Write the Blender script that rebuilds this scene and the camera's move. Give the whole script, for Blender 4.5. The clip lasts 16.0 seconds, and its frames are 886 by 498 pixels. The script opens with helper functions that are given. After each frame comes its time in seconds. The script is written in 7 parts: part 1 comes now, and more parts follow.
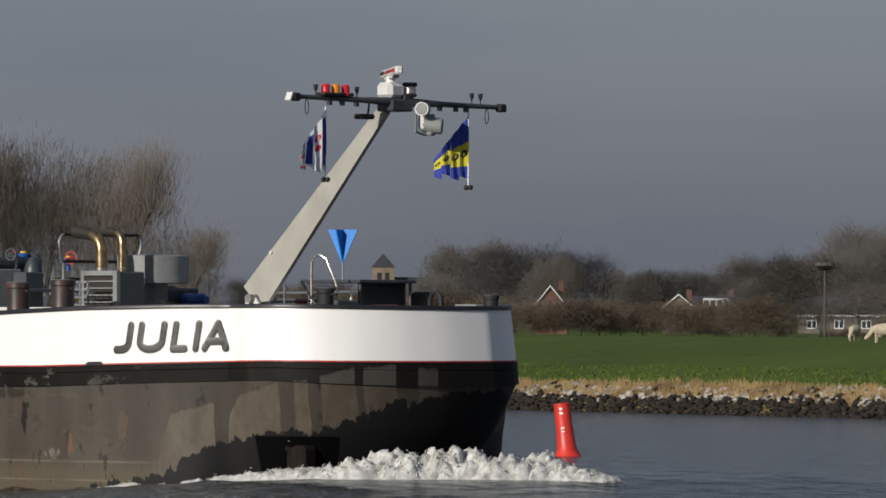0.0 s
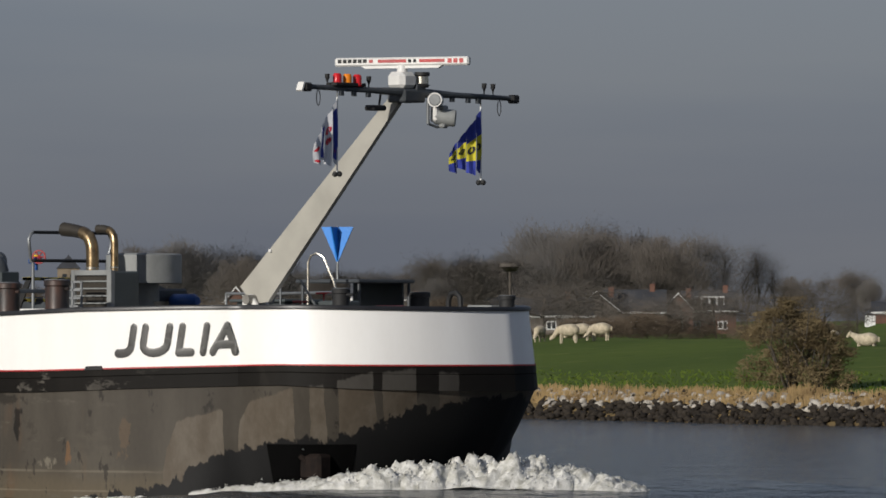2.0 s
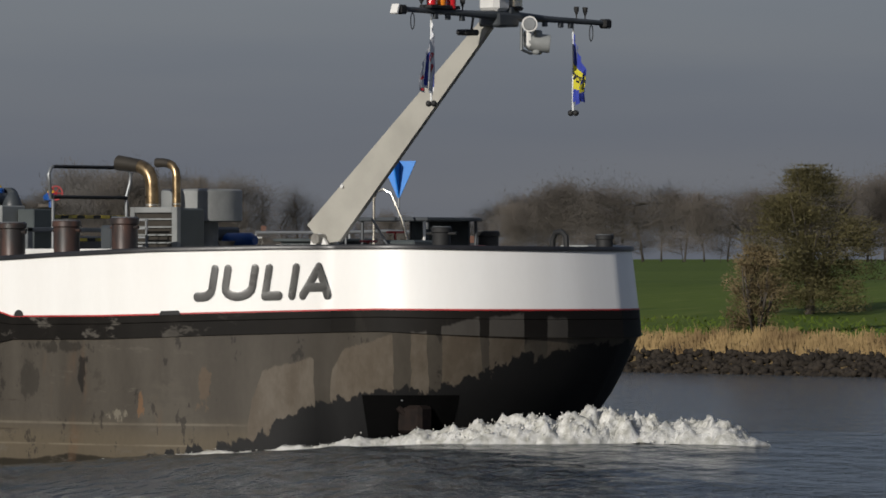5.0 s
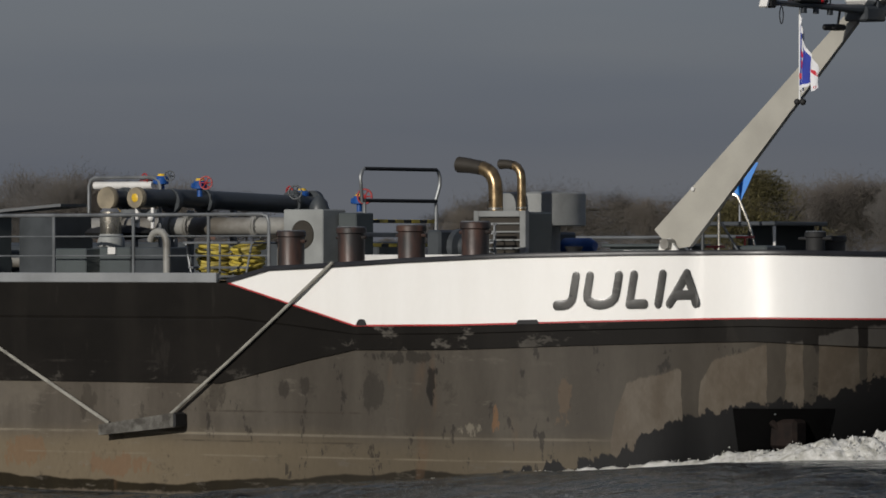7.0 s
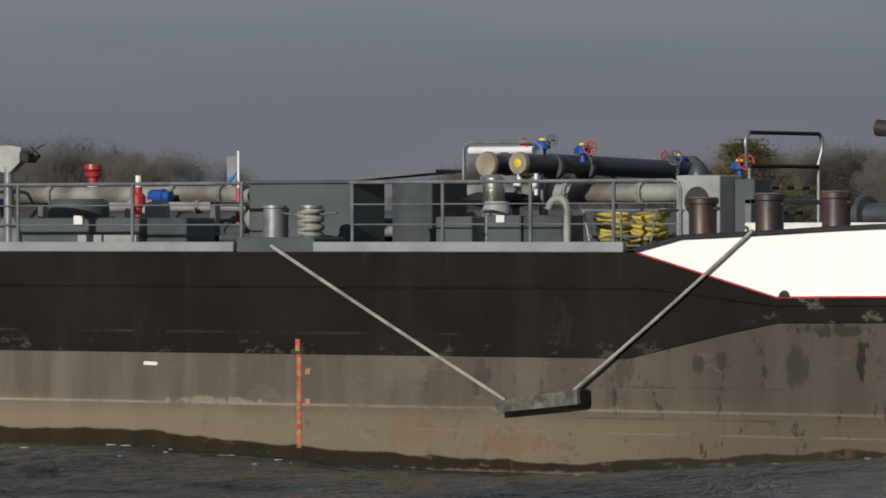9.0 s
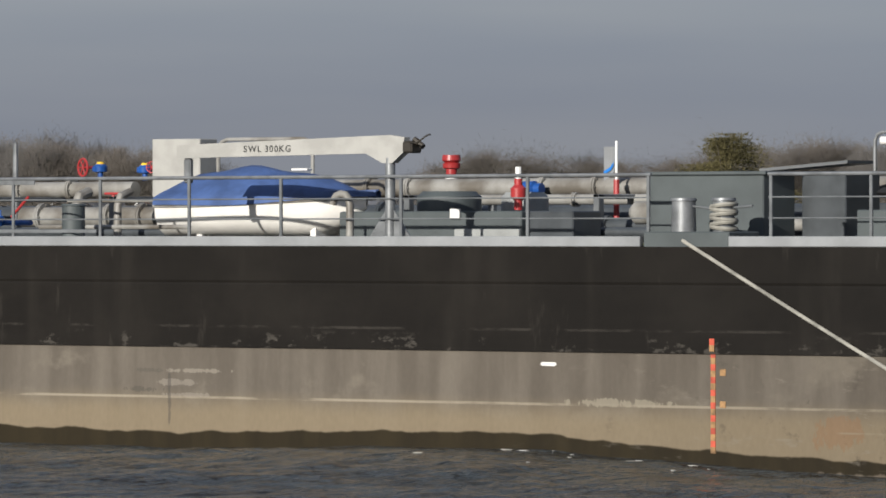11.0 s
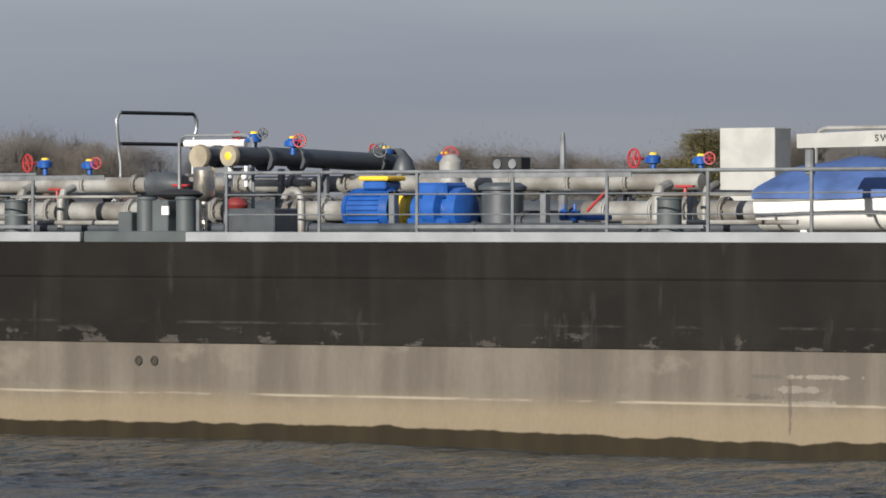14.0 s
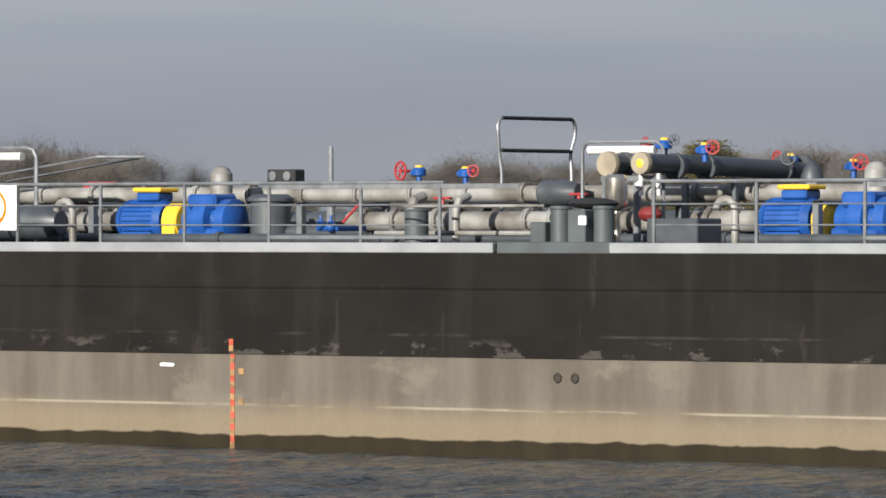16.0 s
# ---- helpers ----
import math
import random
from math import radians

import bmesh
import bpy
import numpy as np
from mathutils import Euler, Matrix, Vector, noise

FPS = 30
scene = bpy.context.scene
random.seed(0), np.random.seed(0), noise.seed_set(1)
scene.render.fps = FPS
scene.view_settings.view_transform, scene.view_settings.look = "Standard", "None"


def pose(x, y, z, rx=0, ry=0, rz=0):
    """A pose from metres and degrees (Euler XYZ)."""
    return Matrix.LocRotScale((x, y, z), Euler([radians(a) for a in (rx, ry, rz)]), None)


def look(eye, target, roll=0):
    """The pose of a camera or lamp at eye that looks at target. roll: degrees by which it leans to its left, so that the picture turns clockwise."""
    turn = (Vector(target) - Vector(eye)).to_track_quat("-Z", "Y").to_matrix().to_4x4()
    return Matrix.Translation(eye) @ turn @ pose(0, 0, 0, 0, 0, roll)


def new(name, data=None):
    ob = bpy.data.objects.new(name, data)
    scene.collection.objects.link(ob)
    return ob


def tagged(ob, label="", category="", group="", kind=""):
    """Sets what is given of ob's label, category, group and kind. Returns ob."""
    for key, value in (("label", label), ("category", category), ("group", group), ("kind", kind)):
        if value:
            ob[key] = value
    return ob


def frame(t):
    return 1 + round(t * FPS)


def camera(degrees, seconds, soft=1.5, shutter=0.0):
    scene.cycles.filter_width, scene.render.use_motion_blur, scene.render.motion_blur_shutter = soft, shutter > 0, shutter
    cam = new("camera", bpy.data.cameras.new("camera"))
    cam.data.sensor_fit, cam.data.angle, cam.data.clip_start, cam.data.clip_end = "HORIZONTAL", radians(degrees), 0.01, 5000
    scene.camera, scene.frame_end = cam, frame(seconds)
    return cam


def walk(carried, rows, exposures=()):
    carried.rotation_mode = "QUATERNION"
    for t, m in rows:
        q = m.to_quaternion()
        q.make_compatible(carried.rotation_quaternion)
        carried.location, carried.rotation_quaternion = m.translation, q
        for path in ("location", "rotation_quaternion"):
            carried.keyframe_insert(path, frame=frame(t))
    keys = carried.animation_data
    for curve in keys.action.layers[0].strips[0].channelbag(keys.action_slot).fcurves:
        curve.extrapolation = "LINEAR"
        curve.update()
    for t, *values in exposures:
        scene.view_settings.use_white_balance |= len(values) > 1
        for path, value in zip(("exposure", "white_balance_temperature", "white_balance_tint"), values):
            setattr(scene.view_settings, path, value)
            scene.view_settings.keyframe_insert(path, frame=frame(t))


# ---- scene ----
# ---------- camera: on the bank, panning after the ship ----------
EYE = Vector((0, 0, 3.8))
CLIP = 16.0
SPEED = 4.3220          # ship, metres a second
BOW_X, SIDE_Y = -85.60, 81.60   # the ship's origin at the start
cam = camera(8.0, CLIP, soft=1.7)
PAN = [
    (0, -45.031, 0.609, 0.093),
    (0.5, -44.336, 0.615, 0.086),
    (1, -43.569, 0.613, 0.066),
    (1.5, -43.050, 0.612, 0.042),
    (2, -42.187, 0.622, 0.024),
    (2.5, -41.346, 0.596, 0.012),
    (3, -40.788, 0.572, 0.012),
    (3.2, -40.499, 0.565, 0.016),
    (5.3, -37.822, 0.038, 0.023),
    (5.5, -37.752, 0.023, 0.021),
    (6, -37.661, -0.004, 0.009),
    (6.5, -37.655, 0.105, 0.016),
    (7, -37.554, 0.142, 0.012),
    (7.5, -37.405, -0.097, 0.003),
    (8, -37.416, -0.121, -0.025),
    (8.5, -37.398, -0.126, -0.038),
    (9, -37.438, -0.140, -0.050),
    (9.2, -37.437, -0.151, -0.048),
    (11.3, -37.250, -0.203, -0.044),
    (11.5, -37.229, -0.215, -0.045),
    (12, -37.238, -0.255, -0.049),
    (12.5, -37.138, -0.266, -0.048),
    (13, -37.090, -0.260, -0.037),
    (13.5, -37.034, -0.252, -0.045),
    (14, -37.087, -0.229, -0.038),
    (14.5, -37.069, -0.215, -0.008),
    (15, -37.089, -0.164, 0.014),
    (15.5, -37.070, -0.153, 0.031),
    (16, -37.104, -0.133, 0.045),
]


def aim(pan, tilt):
    p, t = radians(pan), radians(tilt)
    return EYE + 100 * Vector((math.sin(p) * math.cos(t), math.cos(p) * math.cos(t), math.sin(t)))


EXPOSURES = [(0, -0.08), (2.5, -0.16), (3.2, -0.16), (5.3, -0.30), (7.5, -0.55), (8.3, -0.35), (9.2, -0.05), (11.3, 0.56), (13, 0.65), (16, 0.9)]
walk(cam, [(t, look(EYE, aim(p, ti), ro)) for t, p, ti, ro in PAN], EXPOSURES)

# ---------- sky and sun ----------
SUN_AZ, SUN_EL = radians(175), radians(18)     # clockwise from +y
SUN_DIR = Vector((math.sin(SUN_AZ) * math.cos(SUN_EL), math.cos(SUN_AZ) * math.cos(SUN_EL), math.sin(SUN_EL)))


def sky():
    w = bpy.data.worlds.new("sky")
    scene.world = w
    w.use_nodes = True
    nt = w.node_tree
    nt.nodes.clear()
    N, L = nt.nodes.new, nt.links.new
    out, bg = N("ShaderNodeOutputWorld"), N("ShaderNodeBackground")
    nis = N("ShaderNodeTexSky")
    nis.sky_type, nis.sun_disc = "NISHITA", False
    nis.sun_elevation, nis.sun_rotation = SUN_EL, SUN_AZ
    tc, mp = N("ShaderNodeTexCoord"), N("ShaderNodeMapping")
    mp.inputs["Scale"].default_value = (3.0, 3.0, 26.0)
    no = N("ShaderNodeTexNoise")
    no.inputs["Scale"].default_value, no.inputs["Detail"].default_value = 1.6, 4
    no.inputs["Roughness"].default_value = 0.45
    ramp = N("ShaderNodeValToRGB")
    e = ramp.color_ramp.elements
    e[0].position, e[0].color = 0.40, (1.15, 1.40, 2.10, 1)
    e[1].position, e[1].color = 0.60, (1.52, 1.72, 2.30, 1)
    sep, mr = N("ShaderNodeSeparateXYZ"), N("ShaderNodeMapRange")
    mr.inputs["From Min"].default_value, mr.inputs["From Max"].default_value = 0.0, 0.06
    mr.inputs["To Min"].default_value, mr.inputs["To Max"].default_value = 0.80, 1.12
    mul = N("ShaderNodeMix")
    mul.data_type, mul.blend_type = "RGBA", "MULTIPLY"
    mul.inputs[0].default_value = 1.0
    mix = N("ShaderNodeMix")
    mix.data_type = "RGBA"
    mix.inputs[0].default_value = 0.86      # cloud cover
    L(tc.outputs["Generated"], mp.inputs["Vector"])
    L(mp.outputs[0], no.inputs["Vector"])
    L(no.outputs["Fac"], ramp.inputs[0])
    L(tc.outputs["Generated"], sep.inputs[0])
    L(sep.outputs["Z"], mr.inputs["Value"])
    L(ramp.outputs[0], mul.inputs[6])
    L(mr.outputs[0], mul.inputs[7])
    L(nis.outputs[0], mix.inputs[6])
    L(mul.outputs[2], mix.inputs[7])
    L(mix.outputs[2], bg.inputs["Color"])
    bg.inputs["Strength"].default_value = 0.1
    L(bg.outputs[0], out.inputs["Surface"])
    sun = new("sun", bpy.data.lights.new("sun", "SUN"))
    sun.data.energy, sun.data.angle, sun.data.color = 4.3, radians(0.6), (1.0, 0.955, 0.89)
    sun.matrix_world = look(SUN_DIR * 50, (0, 0, 0))


sky()


# ---------- materials ----------
def mat(name, col, rough=0.6, metal=0.0, var=0.12, scale=3.0, bump=0.1, fine=40.0, col2=None, stretch=(1, 1, 1), spec=0.5, coat=0.0, rnd=0.0):
    """A surface with stains at one scale and grain at another; col2 is the stain's colour."""
    m = bpy.data.materials.new(name)
    m.use_nodes = True
    nt = m.node_tree
    N, L = nt.nodes.new, nt.links.new
    b = nt.nodes["Principled BSDF"]
    tc, mp = N("ShaderNodeTexCoord"), N("ShaderNodeMapping")
    mp.inputs["Scale"].default_value = stretch
    L(tc.outputs["Object"], mp.inputs["Vector"])
    n1, n2 = N("ShaderNodeTexNoise"), N("ShaderNodeTexNoise")
    n1.inputs["Scale"].default_value, n1.inputs["Detail"].default_value = scale, 5
    n2.inputs["Scale"].default_value, n2.inputs["Detail"].default_value = fine, 3
    L(mp.outputs[0], n1.inputs["Vector"])
    L(mp.outputs[0], n2.inputs["Vector"])
    r = N("ShaderNodeValToRGB")
    c2 = col2 or tuple(c * (1 - 2.2 * var) for c in col)
    r.color_ramp.elements[0].position, r.color_ramp.elements[0].color = 0.36, (*c2, 1)
    r.color_ramp.elements[1].position, r.color_ramp.elements[1].color = 0.60, (*col, 1)
    L(n1.outputs["Fac"], r.inputs[0])
    mr = N("ShaderNodeMapRange")
    mr.inputs["To Min"].default_value, mr.inputs["To Max"].default_value = 1 - var, 1 + var
    L(n2.outputs["Fac"], mr.inputs["Value"])
    mx = N("ShaderNodeMix")
    mx.data_type, mx.blend_type = "RGBA", "MULTIPLY"
    mx.inputs[0].default_value = 1
    L(r.outputs[0], mx.inputs[6])
    L(mr.outputs[0], mx.inputs[7])
    last = mx.outputs[2]
    if rnd:
        oi, mr2, mx2 = N("ShaderNodeObjectInfo"), N("ShaderNodeMapRange"), N("ShaderNodeMix")
        mr2.inputs["To Min"].default_value, mr2.inputs["To Max"].default_value = 1 - rnd, 1 + rnd
        mx2.data_type, mx2.blend_type = "RGBA", "MULTIPLY"
        mx2.inputs[0].default_value = 1
        L(oi.outputs["Random"], mr2.inputs["Value"])
        L(last, mx2.inputs[6])
        L(mr2.outputs[0], mx2.inputs[7])
        last = mx2.outputs[2]
    L(last, b.inputs["Base Color"])
    rr = N("ShaderNodeMapRange")
    rr.inputs["To Min"].default_value, rr.inputs["To Max"].default_value = max(0.03, rough - 0.12), min(1, rough + 0.12)
    L(n1.outputs["Fac"], rr.inputs["Value"])
    L(rr.outputs[0], b.inputs["Roughness"])
    b.inputs["Metallic"].default_value = metal
    b.inputs["Specular IOR Level"].default_value = spec
    b.inputs["Coat Weight"].default_value = coat
    b.inputs["Coat Roughness"].default_value = 0.15
    if bump:
        bp = N("ShaderNodeBump")
        bp.inputs["Strength"].default_value, bp.inputs["Distance"].default_value = bump, 0.02
        L(n2.outputs["Fac"], bp.inputs["Height"])
        L(bp.outputs[0], b.inputs["Normal"])
    return m


def curve_node(nt, sock, points, lo, hi):
    """value -> value through straight pieces; points are (x, y), lo..hi the range of y."""
    N, L = nt.nodes.new, nt.links.new
    a, r, z = N("ShaderNodeMapRange"), N("ShaderNodeValToRGB"), N("ShaderNodeMapRange")
    x0, x1 = points[0][0], points[-1][0]
    a.inputs["From Min"].default_value, a.inputs["From Max"].default_value = x0, x1
    L(sock, a.inputs["Value"])
    el = r.color_ramp.elements
    el.remove(el[1])
    for i, (x, y) in enumerate(points):
        v, pos = (y - lo) / (hi - lo), (x - x0) / (x1 - x0)
        k = el[0] if i == 0 else el.new(pos)
        k.position, k.color = pos, (v, v, v, 1)
    L(a.outputs[0], r.inputs[0])
    z.inputs["To Min"].default_value, z.inputs["To Max"].default_value = lo, hi
    L(r.outputs[0], z.inputs["Value"])
    return z.outputs[0]


def maths(nt, op, a, b=None, c=None):
    n = nt.nodes.new("ShaderNodeMath")
    n.operation = op
    for i, v in enumerate((a, b, c)):
        if v is None:
            continue
        if isinstance(v, (int, float)):
            n.inputs[i].default_value = v
        else:
            nt.links.new(v, n.inputs[i])
    return n.outputs[0]


def blend(nt, fac, a, b, kind="MIX"):
    n = nt.nodes.new("ShaderNodeMix")
    n.data_type, n.blend_type = "RGBA", kind
    for i, v in ((0, fac), (6, a), (7, b)):
        if isinstance(v, (int, float)):
            n.inputs[i].default_value = v
        elif isinstance(v, tuple):
            n.inputs[i].default_value = (*v, 1)
        else:
            nt.links.new(v, n.inputs[i])
    return n.outputs[2]


def noise_node(nt, vec, scale, detail=4, stretch=(1, 1, 1), rough=0.5):
    mp, n = nt.nodes.new("ShaderNodeMapping"), nt.nodes.new("ShaderNodeTexNoise")
    mp.inputs["Scale"].default_value = stretch
    nt.links.new(vec, mp.inputs["Vector"])
    nt.links.new(mp.outputs[0], n.inputs["Vector"])
    n.inputs["Scale"].default_value, n.inputs["Detail"].default_value, n.inputs["Roughness"].default_value = scale, detail, rough
    return n.outputs["Fac"]


def step(nt, v, lo, hi):
    n = nt.nodes.new("ShaderNodeMapRange")
    n.interpolation_type = "SMOOTHSTEP"
    n.inputs["From Min"].default_value, n.inputs["From Max"].default_value = lo, hi
    nt.links.new(v, n.inputs["Value"])
    return n.outputs[0]


def bare_patches(nt, vec, sep):
    """Worn panels on the shoulder of the bow, parted by painted frames; w is placed to fit the camera's view at 6.5 s.
    """
    w = maths(nt, "ADD", sep.outputs["X"], maths(nt, "MULTIPLY", sep.outputs["Y"], 0.7))
    w = maths(nt, "ADD", w, maths(nt, "MULTIPLY", maths(nt, "SUBTRACT", noise_node(nt, vec, 5.0, 4, (1, 1, 0.6)), 0.5), 0.10))
    top = curve_node(nt, w, [(-4.2, 0.0), (-3.95, 1.35), (-3.72, 1.92), (-3.2, 2.06), (-2.66, 2.12), (-2.62, 0), (-2.36, 0), (-2.31, 1.9), (-2.0, 2.3), (-1.5, 2.42), (-1.0, 2.54), (-0.95, 0), (-0.66, 0), (-0.62, 2.6), (-0.28, 2.6),
                             (-0.24, 0), (-0.03, 0), (0.02, 2.66), (0.80, 2.84), (0.85, 0), (0.93, 0), (0.97, 2.84), (1.68, 2.88), (1.73, 0), (2.08, 0), (2.14, 2.84), (2.55, 2.8), (2.6, 0)], 0.0, 3.0)
    rag = maths(nt, "MULTIPLY", maths(nt, "SUBTRACT", noise_node(nt, vec, 3.0, 5, (1, 1, 0.6), 0.65), 0.5), 0.30)
    return step(nt, maths(nt, "SUBTRACT", maths(nt, "ADD", top, rag), sep.outputs["Z"]), -0.01, 0.04)


def spot(nt, vec, sx, sz, s0, z0, rs, rz):
    """A ragged smear round one place on the ship's side."""
    a = maths(nt, "DIVIDE", maths(nt, "SUBTRACT", sx, s0), rs)
    b = maths(nt, "DIVIDE", maths(nt, "SUBTRACT", sz, z0), rz)
    d = maths(nt, "ADD", maths(nt, "MULTIPLY", a, a), maths(nt, "MULTIPLY", b, b))
    n = noise_node(nt, vec, 3.5, 5, (1.3, 1, 0.6), 0.7)
    return step(nt, maths(nt, "SUBTRACT", maths(nt, "MULTIPLY", n, 2.6), maths(nt, "ADD", maths(nt, "MULTIPLY", d, 0.6), 0.95)), 0.0, 0.18)


def hull_paint(name, kind):
    """Worn ship's paint: 'grey' bottom paint with a ragged dark forefoot, 'black' topside band, 'white' bulwark."""
    m = bpy.data.materials.new(name)
    m.use_nodes = True
    nt = m.node_tree
    b = nt.nodes["Principled BSDF"]
    tc, sep = nt.nodes.new("ShaderNodeTexCoord"), nt.nodes.new("ShaderNodeSeparateXYZ")
    vec = tc.outputs["Object"]
    nt.links.new(vec, sep.inputs[0])
    sx, sz = maths(nt, "ADD", sep.outputs["X"], maths(nt, "MULTIPLY", maths(nt, "MINIMUM", maths(nt, "MAXIMUM", sep.outputs["Y"], 0.0), 1.45), 0.73)), sep.outputs["Z"]
    streak = noise_node(nt, vec, 1.0, 5, (1.6, 1.6, 0.22))
    blotch = noise_node(nt, vec, 0.45, 6, (1, 1, 1.6), 0.6)
    grain = noise_node(nt, vec, 14, 4, (1, 1, 0.5))
    if kind == "grey":
        c = blend(nt, step(nt, streak, 0.35, 0.7), (0.072, 0.062, 0.050), (0.104, 0.091, 0.074))
        c = blend(nt, step(nt, blotch, 0.56, 0.66), c, (0.112, 0.098, 0.078))
        # tan scum band above the water
        low = maths(nt, "SUBTRACT", 1.0, step(nt, maths(nt, "ADD", sz, maths(nt, "MULTIPLY", blotch, 0.35)), 0.85, 1.35))
        c = blend(nt, maths(nt, "MULTIPLY", low, 0.8), c, (0.150, 0.120, 0.078))
        # pale line where the bottom paint begins
        ln = maths(nt, "ABSOLUTE", maths(nt, "SUBTRACT", sz, 0.98))
        ln = maths(nt, "MULTIPLY", maths(nt, "SUBTRACT", 1.0, step(nt, ln, 0.008, 0.032)), maths(nt, "MULTIPLY", step(nt, noise_node(nt, vec, 0.8, 5, (0.35, 1, 3), 0.7), 0.40, 0.56), 0.65))
        c = blend(nt, ln, c, (0.24, 0.21, 0.16))
        # dark wet growth at the water
        line = curve_node(nt, sx, [(-60, 0.36), (-44, 0.34), (-38, 0.37), (-30, 0.25), (-25, 0.36), (-22, 0.36), (-19, 0.15), (-13.5, -0.03), (-8, 0.28)], -0.5, 1.0)
        wet = maths(nt, "SUBTRACT", maths(nt, "ADD", sz, maths(nt, "MULTIPLY", noise_node(nt, vec, 1.2, 4, (1, 1, 0.3)), -0.22)), line)
        wet = maths(nt, "SUBTRACT", 1.0, step(nt, wet, 0.01, 0.05))
        c = blend(nt, wet, c, blend(nt, step(nt, streak, 0.35, 0.65), (0.014, 0.011, 0.006), (0.020, 0.0155, 0.008)))
        # rust
        rust = maths(nt, "MULTIPLY", step(nt, noise_node(nt, vec, 0.55, 5, (2.2, 1, 0.5)), 0.63, 0.72), maths(nt, "MULTIPLY", step(nt, sx, -17, -13), 0.8))
        c = blend(nt, maths(nt, "MULTIPLY", rust, 0.5), c, (0.17, 0.095, 0.05))
        mid = maths(nt, "MULTIPLY", step(nt, sx, -24, -15), maths(nt, "SUBTRACT", 1.0, step(nt, sx, -7, -4)))
        rub = noise_node(nt, vec, 1.3, 6, (0.7, 1, 2.6), 0.75)
        c = blend(nt, maths(nt, "MULTIPLY", maths(nt, "MULTIPLY", step(nt, rub, 0.57, 0.66), mid), 0.55), c, (0.155, 0.138, 0.112))
        rub = noise_node(nt, vec, 1.7, 6, (1.0, 1, 1.2), 0.75)
        c = blend(nt, maths(nt, "MULTIPLY", maths(nt, "MULTIPLY", step(nt, rub, 0.58, 0.68), mid), 0.6), c, (0.042, 0.036, 0.029))
        # bare lighter patches on the shoulder, with drips between
        fore = step(nt, maths(nt, "ADD", sx, maths(nt, "MULTIPLY", blotch, 3.0)), -12.5, -7.5)
        c = blend(nt, maths(nt, "MULTIPLY", fore, 0.45), c, (0.030, 0.027, 0.022))
        scuff = maths(nt, "MULTIPLY", step(nt, noise_node(nt, vec, 1.6, 5, (1.6, 1, 0.7), 0.7), 0.60, 0.64), step(nt, sx, -16, -12))
        c = blend(nt, maths(nt, "MULTIPLY", scuff, 0.7), c, (0.020, 0.018, 0.016))
        c = blend(nt, maths(nt, "MULTIPLY", bare_patches(nt, vec, sep), 0.85), c, blend(nt, step(nt, noise_node(nt, vec, 1.4, 6, (1, 1, 0.5), 0.7), 0.35, 0.65), (0.085, 0.068, 0.050), (0.126, 0.108, 0.085)))
        # scuffs, smears and rust with a place of their own
        for s0, z0, rs, rz, col, k in ((-7.6, 1.88, 0.16, 0.42, (0.012, 0.011, 0.010), 0.85), (-8.85, 1.75, 0.25, 0.55, (0.022, 0.020, 0.017), 0.55), (-8.2, 2.28, 1.1, 0.14, (0.020, 0.018, 0.015), 0.7),
                                       (-10.3, 1.80, 0.16, 0.22, (0.022, 0.019, 0.016), 0.6), (-10.75, 1.74, 0.14, 0.2, (0.022, 0.019, 0.016), 0.6), (-12.2, 1.62, 0.30, 0.32, (0.024, 0.020, 0.016), 0.5), (-15.0, 1.45, 0.25, 0.40, (0.030, 0.026, 0.020), 0.5),
                                       (-6.32, 1.32, 0.10, 0.28, (0.16, 0.085, 0.04), 0.65), (-4.95, 1.45, 0.20, 0.55, (0.13, 0.085, 0.05), 0.35), (-14.3, 0.42, 1.0, 0.25, (0.15, 0.085, 0.048), 0.55), (-16.4, 0.6, 0.7, 0.35, (0.15, 0.085, 0.045), 0.5),
                                       (-6.8, 1.12, 0.3, 0.16, (0.19, 0.17, 0.13), 0.6), (-29.3, 1.42, 0.9, 0.05, (0.19, 0.17, 0.14), 0.55), (-29.6, 1.22, 0.7, 0.07, (0.18, 0.16, 0.135), 0.5), (-29.4, 1.02, 0.8, 0.05, (0.18, 0.16, 0.135), 0.5), (-30.5, 1.10, 0.6, 0.07, (0.055, 0.05, 0.042), 0.65), (-30.3, 1.42, 0.5, 0.05, (0.06, 0.055, 0.046), 0.55), (-29.85, 0.95, 0.05, 0.5, (0.05, 0.045, 0.04), 0.6), (-20.6, 1.02, 1.3, 0.09, (0.19, 0.17, 0.13), 0.7)):
            c = blend(nt, maths(nt, "MULTIPLY", spot(nt, vec, sx, sz, s0, z0, rs, rz), k), c, col)
        # weld seams
        for z0, lo, hi in ((1.36, -13.4, -9.0), (0.86, -13.4, -9.0), (0.62, -16.5, -5.0)):
            w = maths(nt, "SUBTRACT", 1.0, step(nt, maths(nt, "ABSOLUTE", maths(nt, "SUBTRACT", sz, z0)), 0.008, 0.022))
            w = maths(nt, "MULTIPLY", maths(nt, "MULTIPLY", w, maths(nt, "MULTIPLY", step(nt, sx, lo, lo + 0.2), maths(nt, "SUBTRACT", 1.0, step(nt, sx, hi - 0.2, hi)))), step(nt, noise_node(nt, vec, 0.9, 4, (1, 1, 4), 0.7), 0.40, 0.58))
            c = blend(nt, maths(nt, "MULTIPLY", w, 0.55), c, (0.035, 0.028, 0.020) if z0 > 0.7 and lo > -20 else (0.17, 0.145, 0.105))
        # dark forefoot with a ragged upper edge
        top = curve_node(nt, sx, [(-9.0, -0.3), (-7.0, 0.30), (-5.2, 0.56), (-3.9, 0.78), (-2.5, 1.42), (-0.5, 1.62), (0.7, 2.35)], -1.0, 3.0)
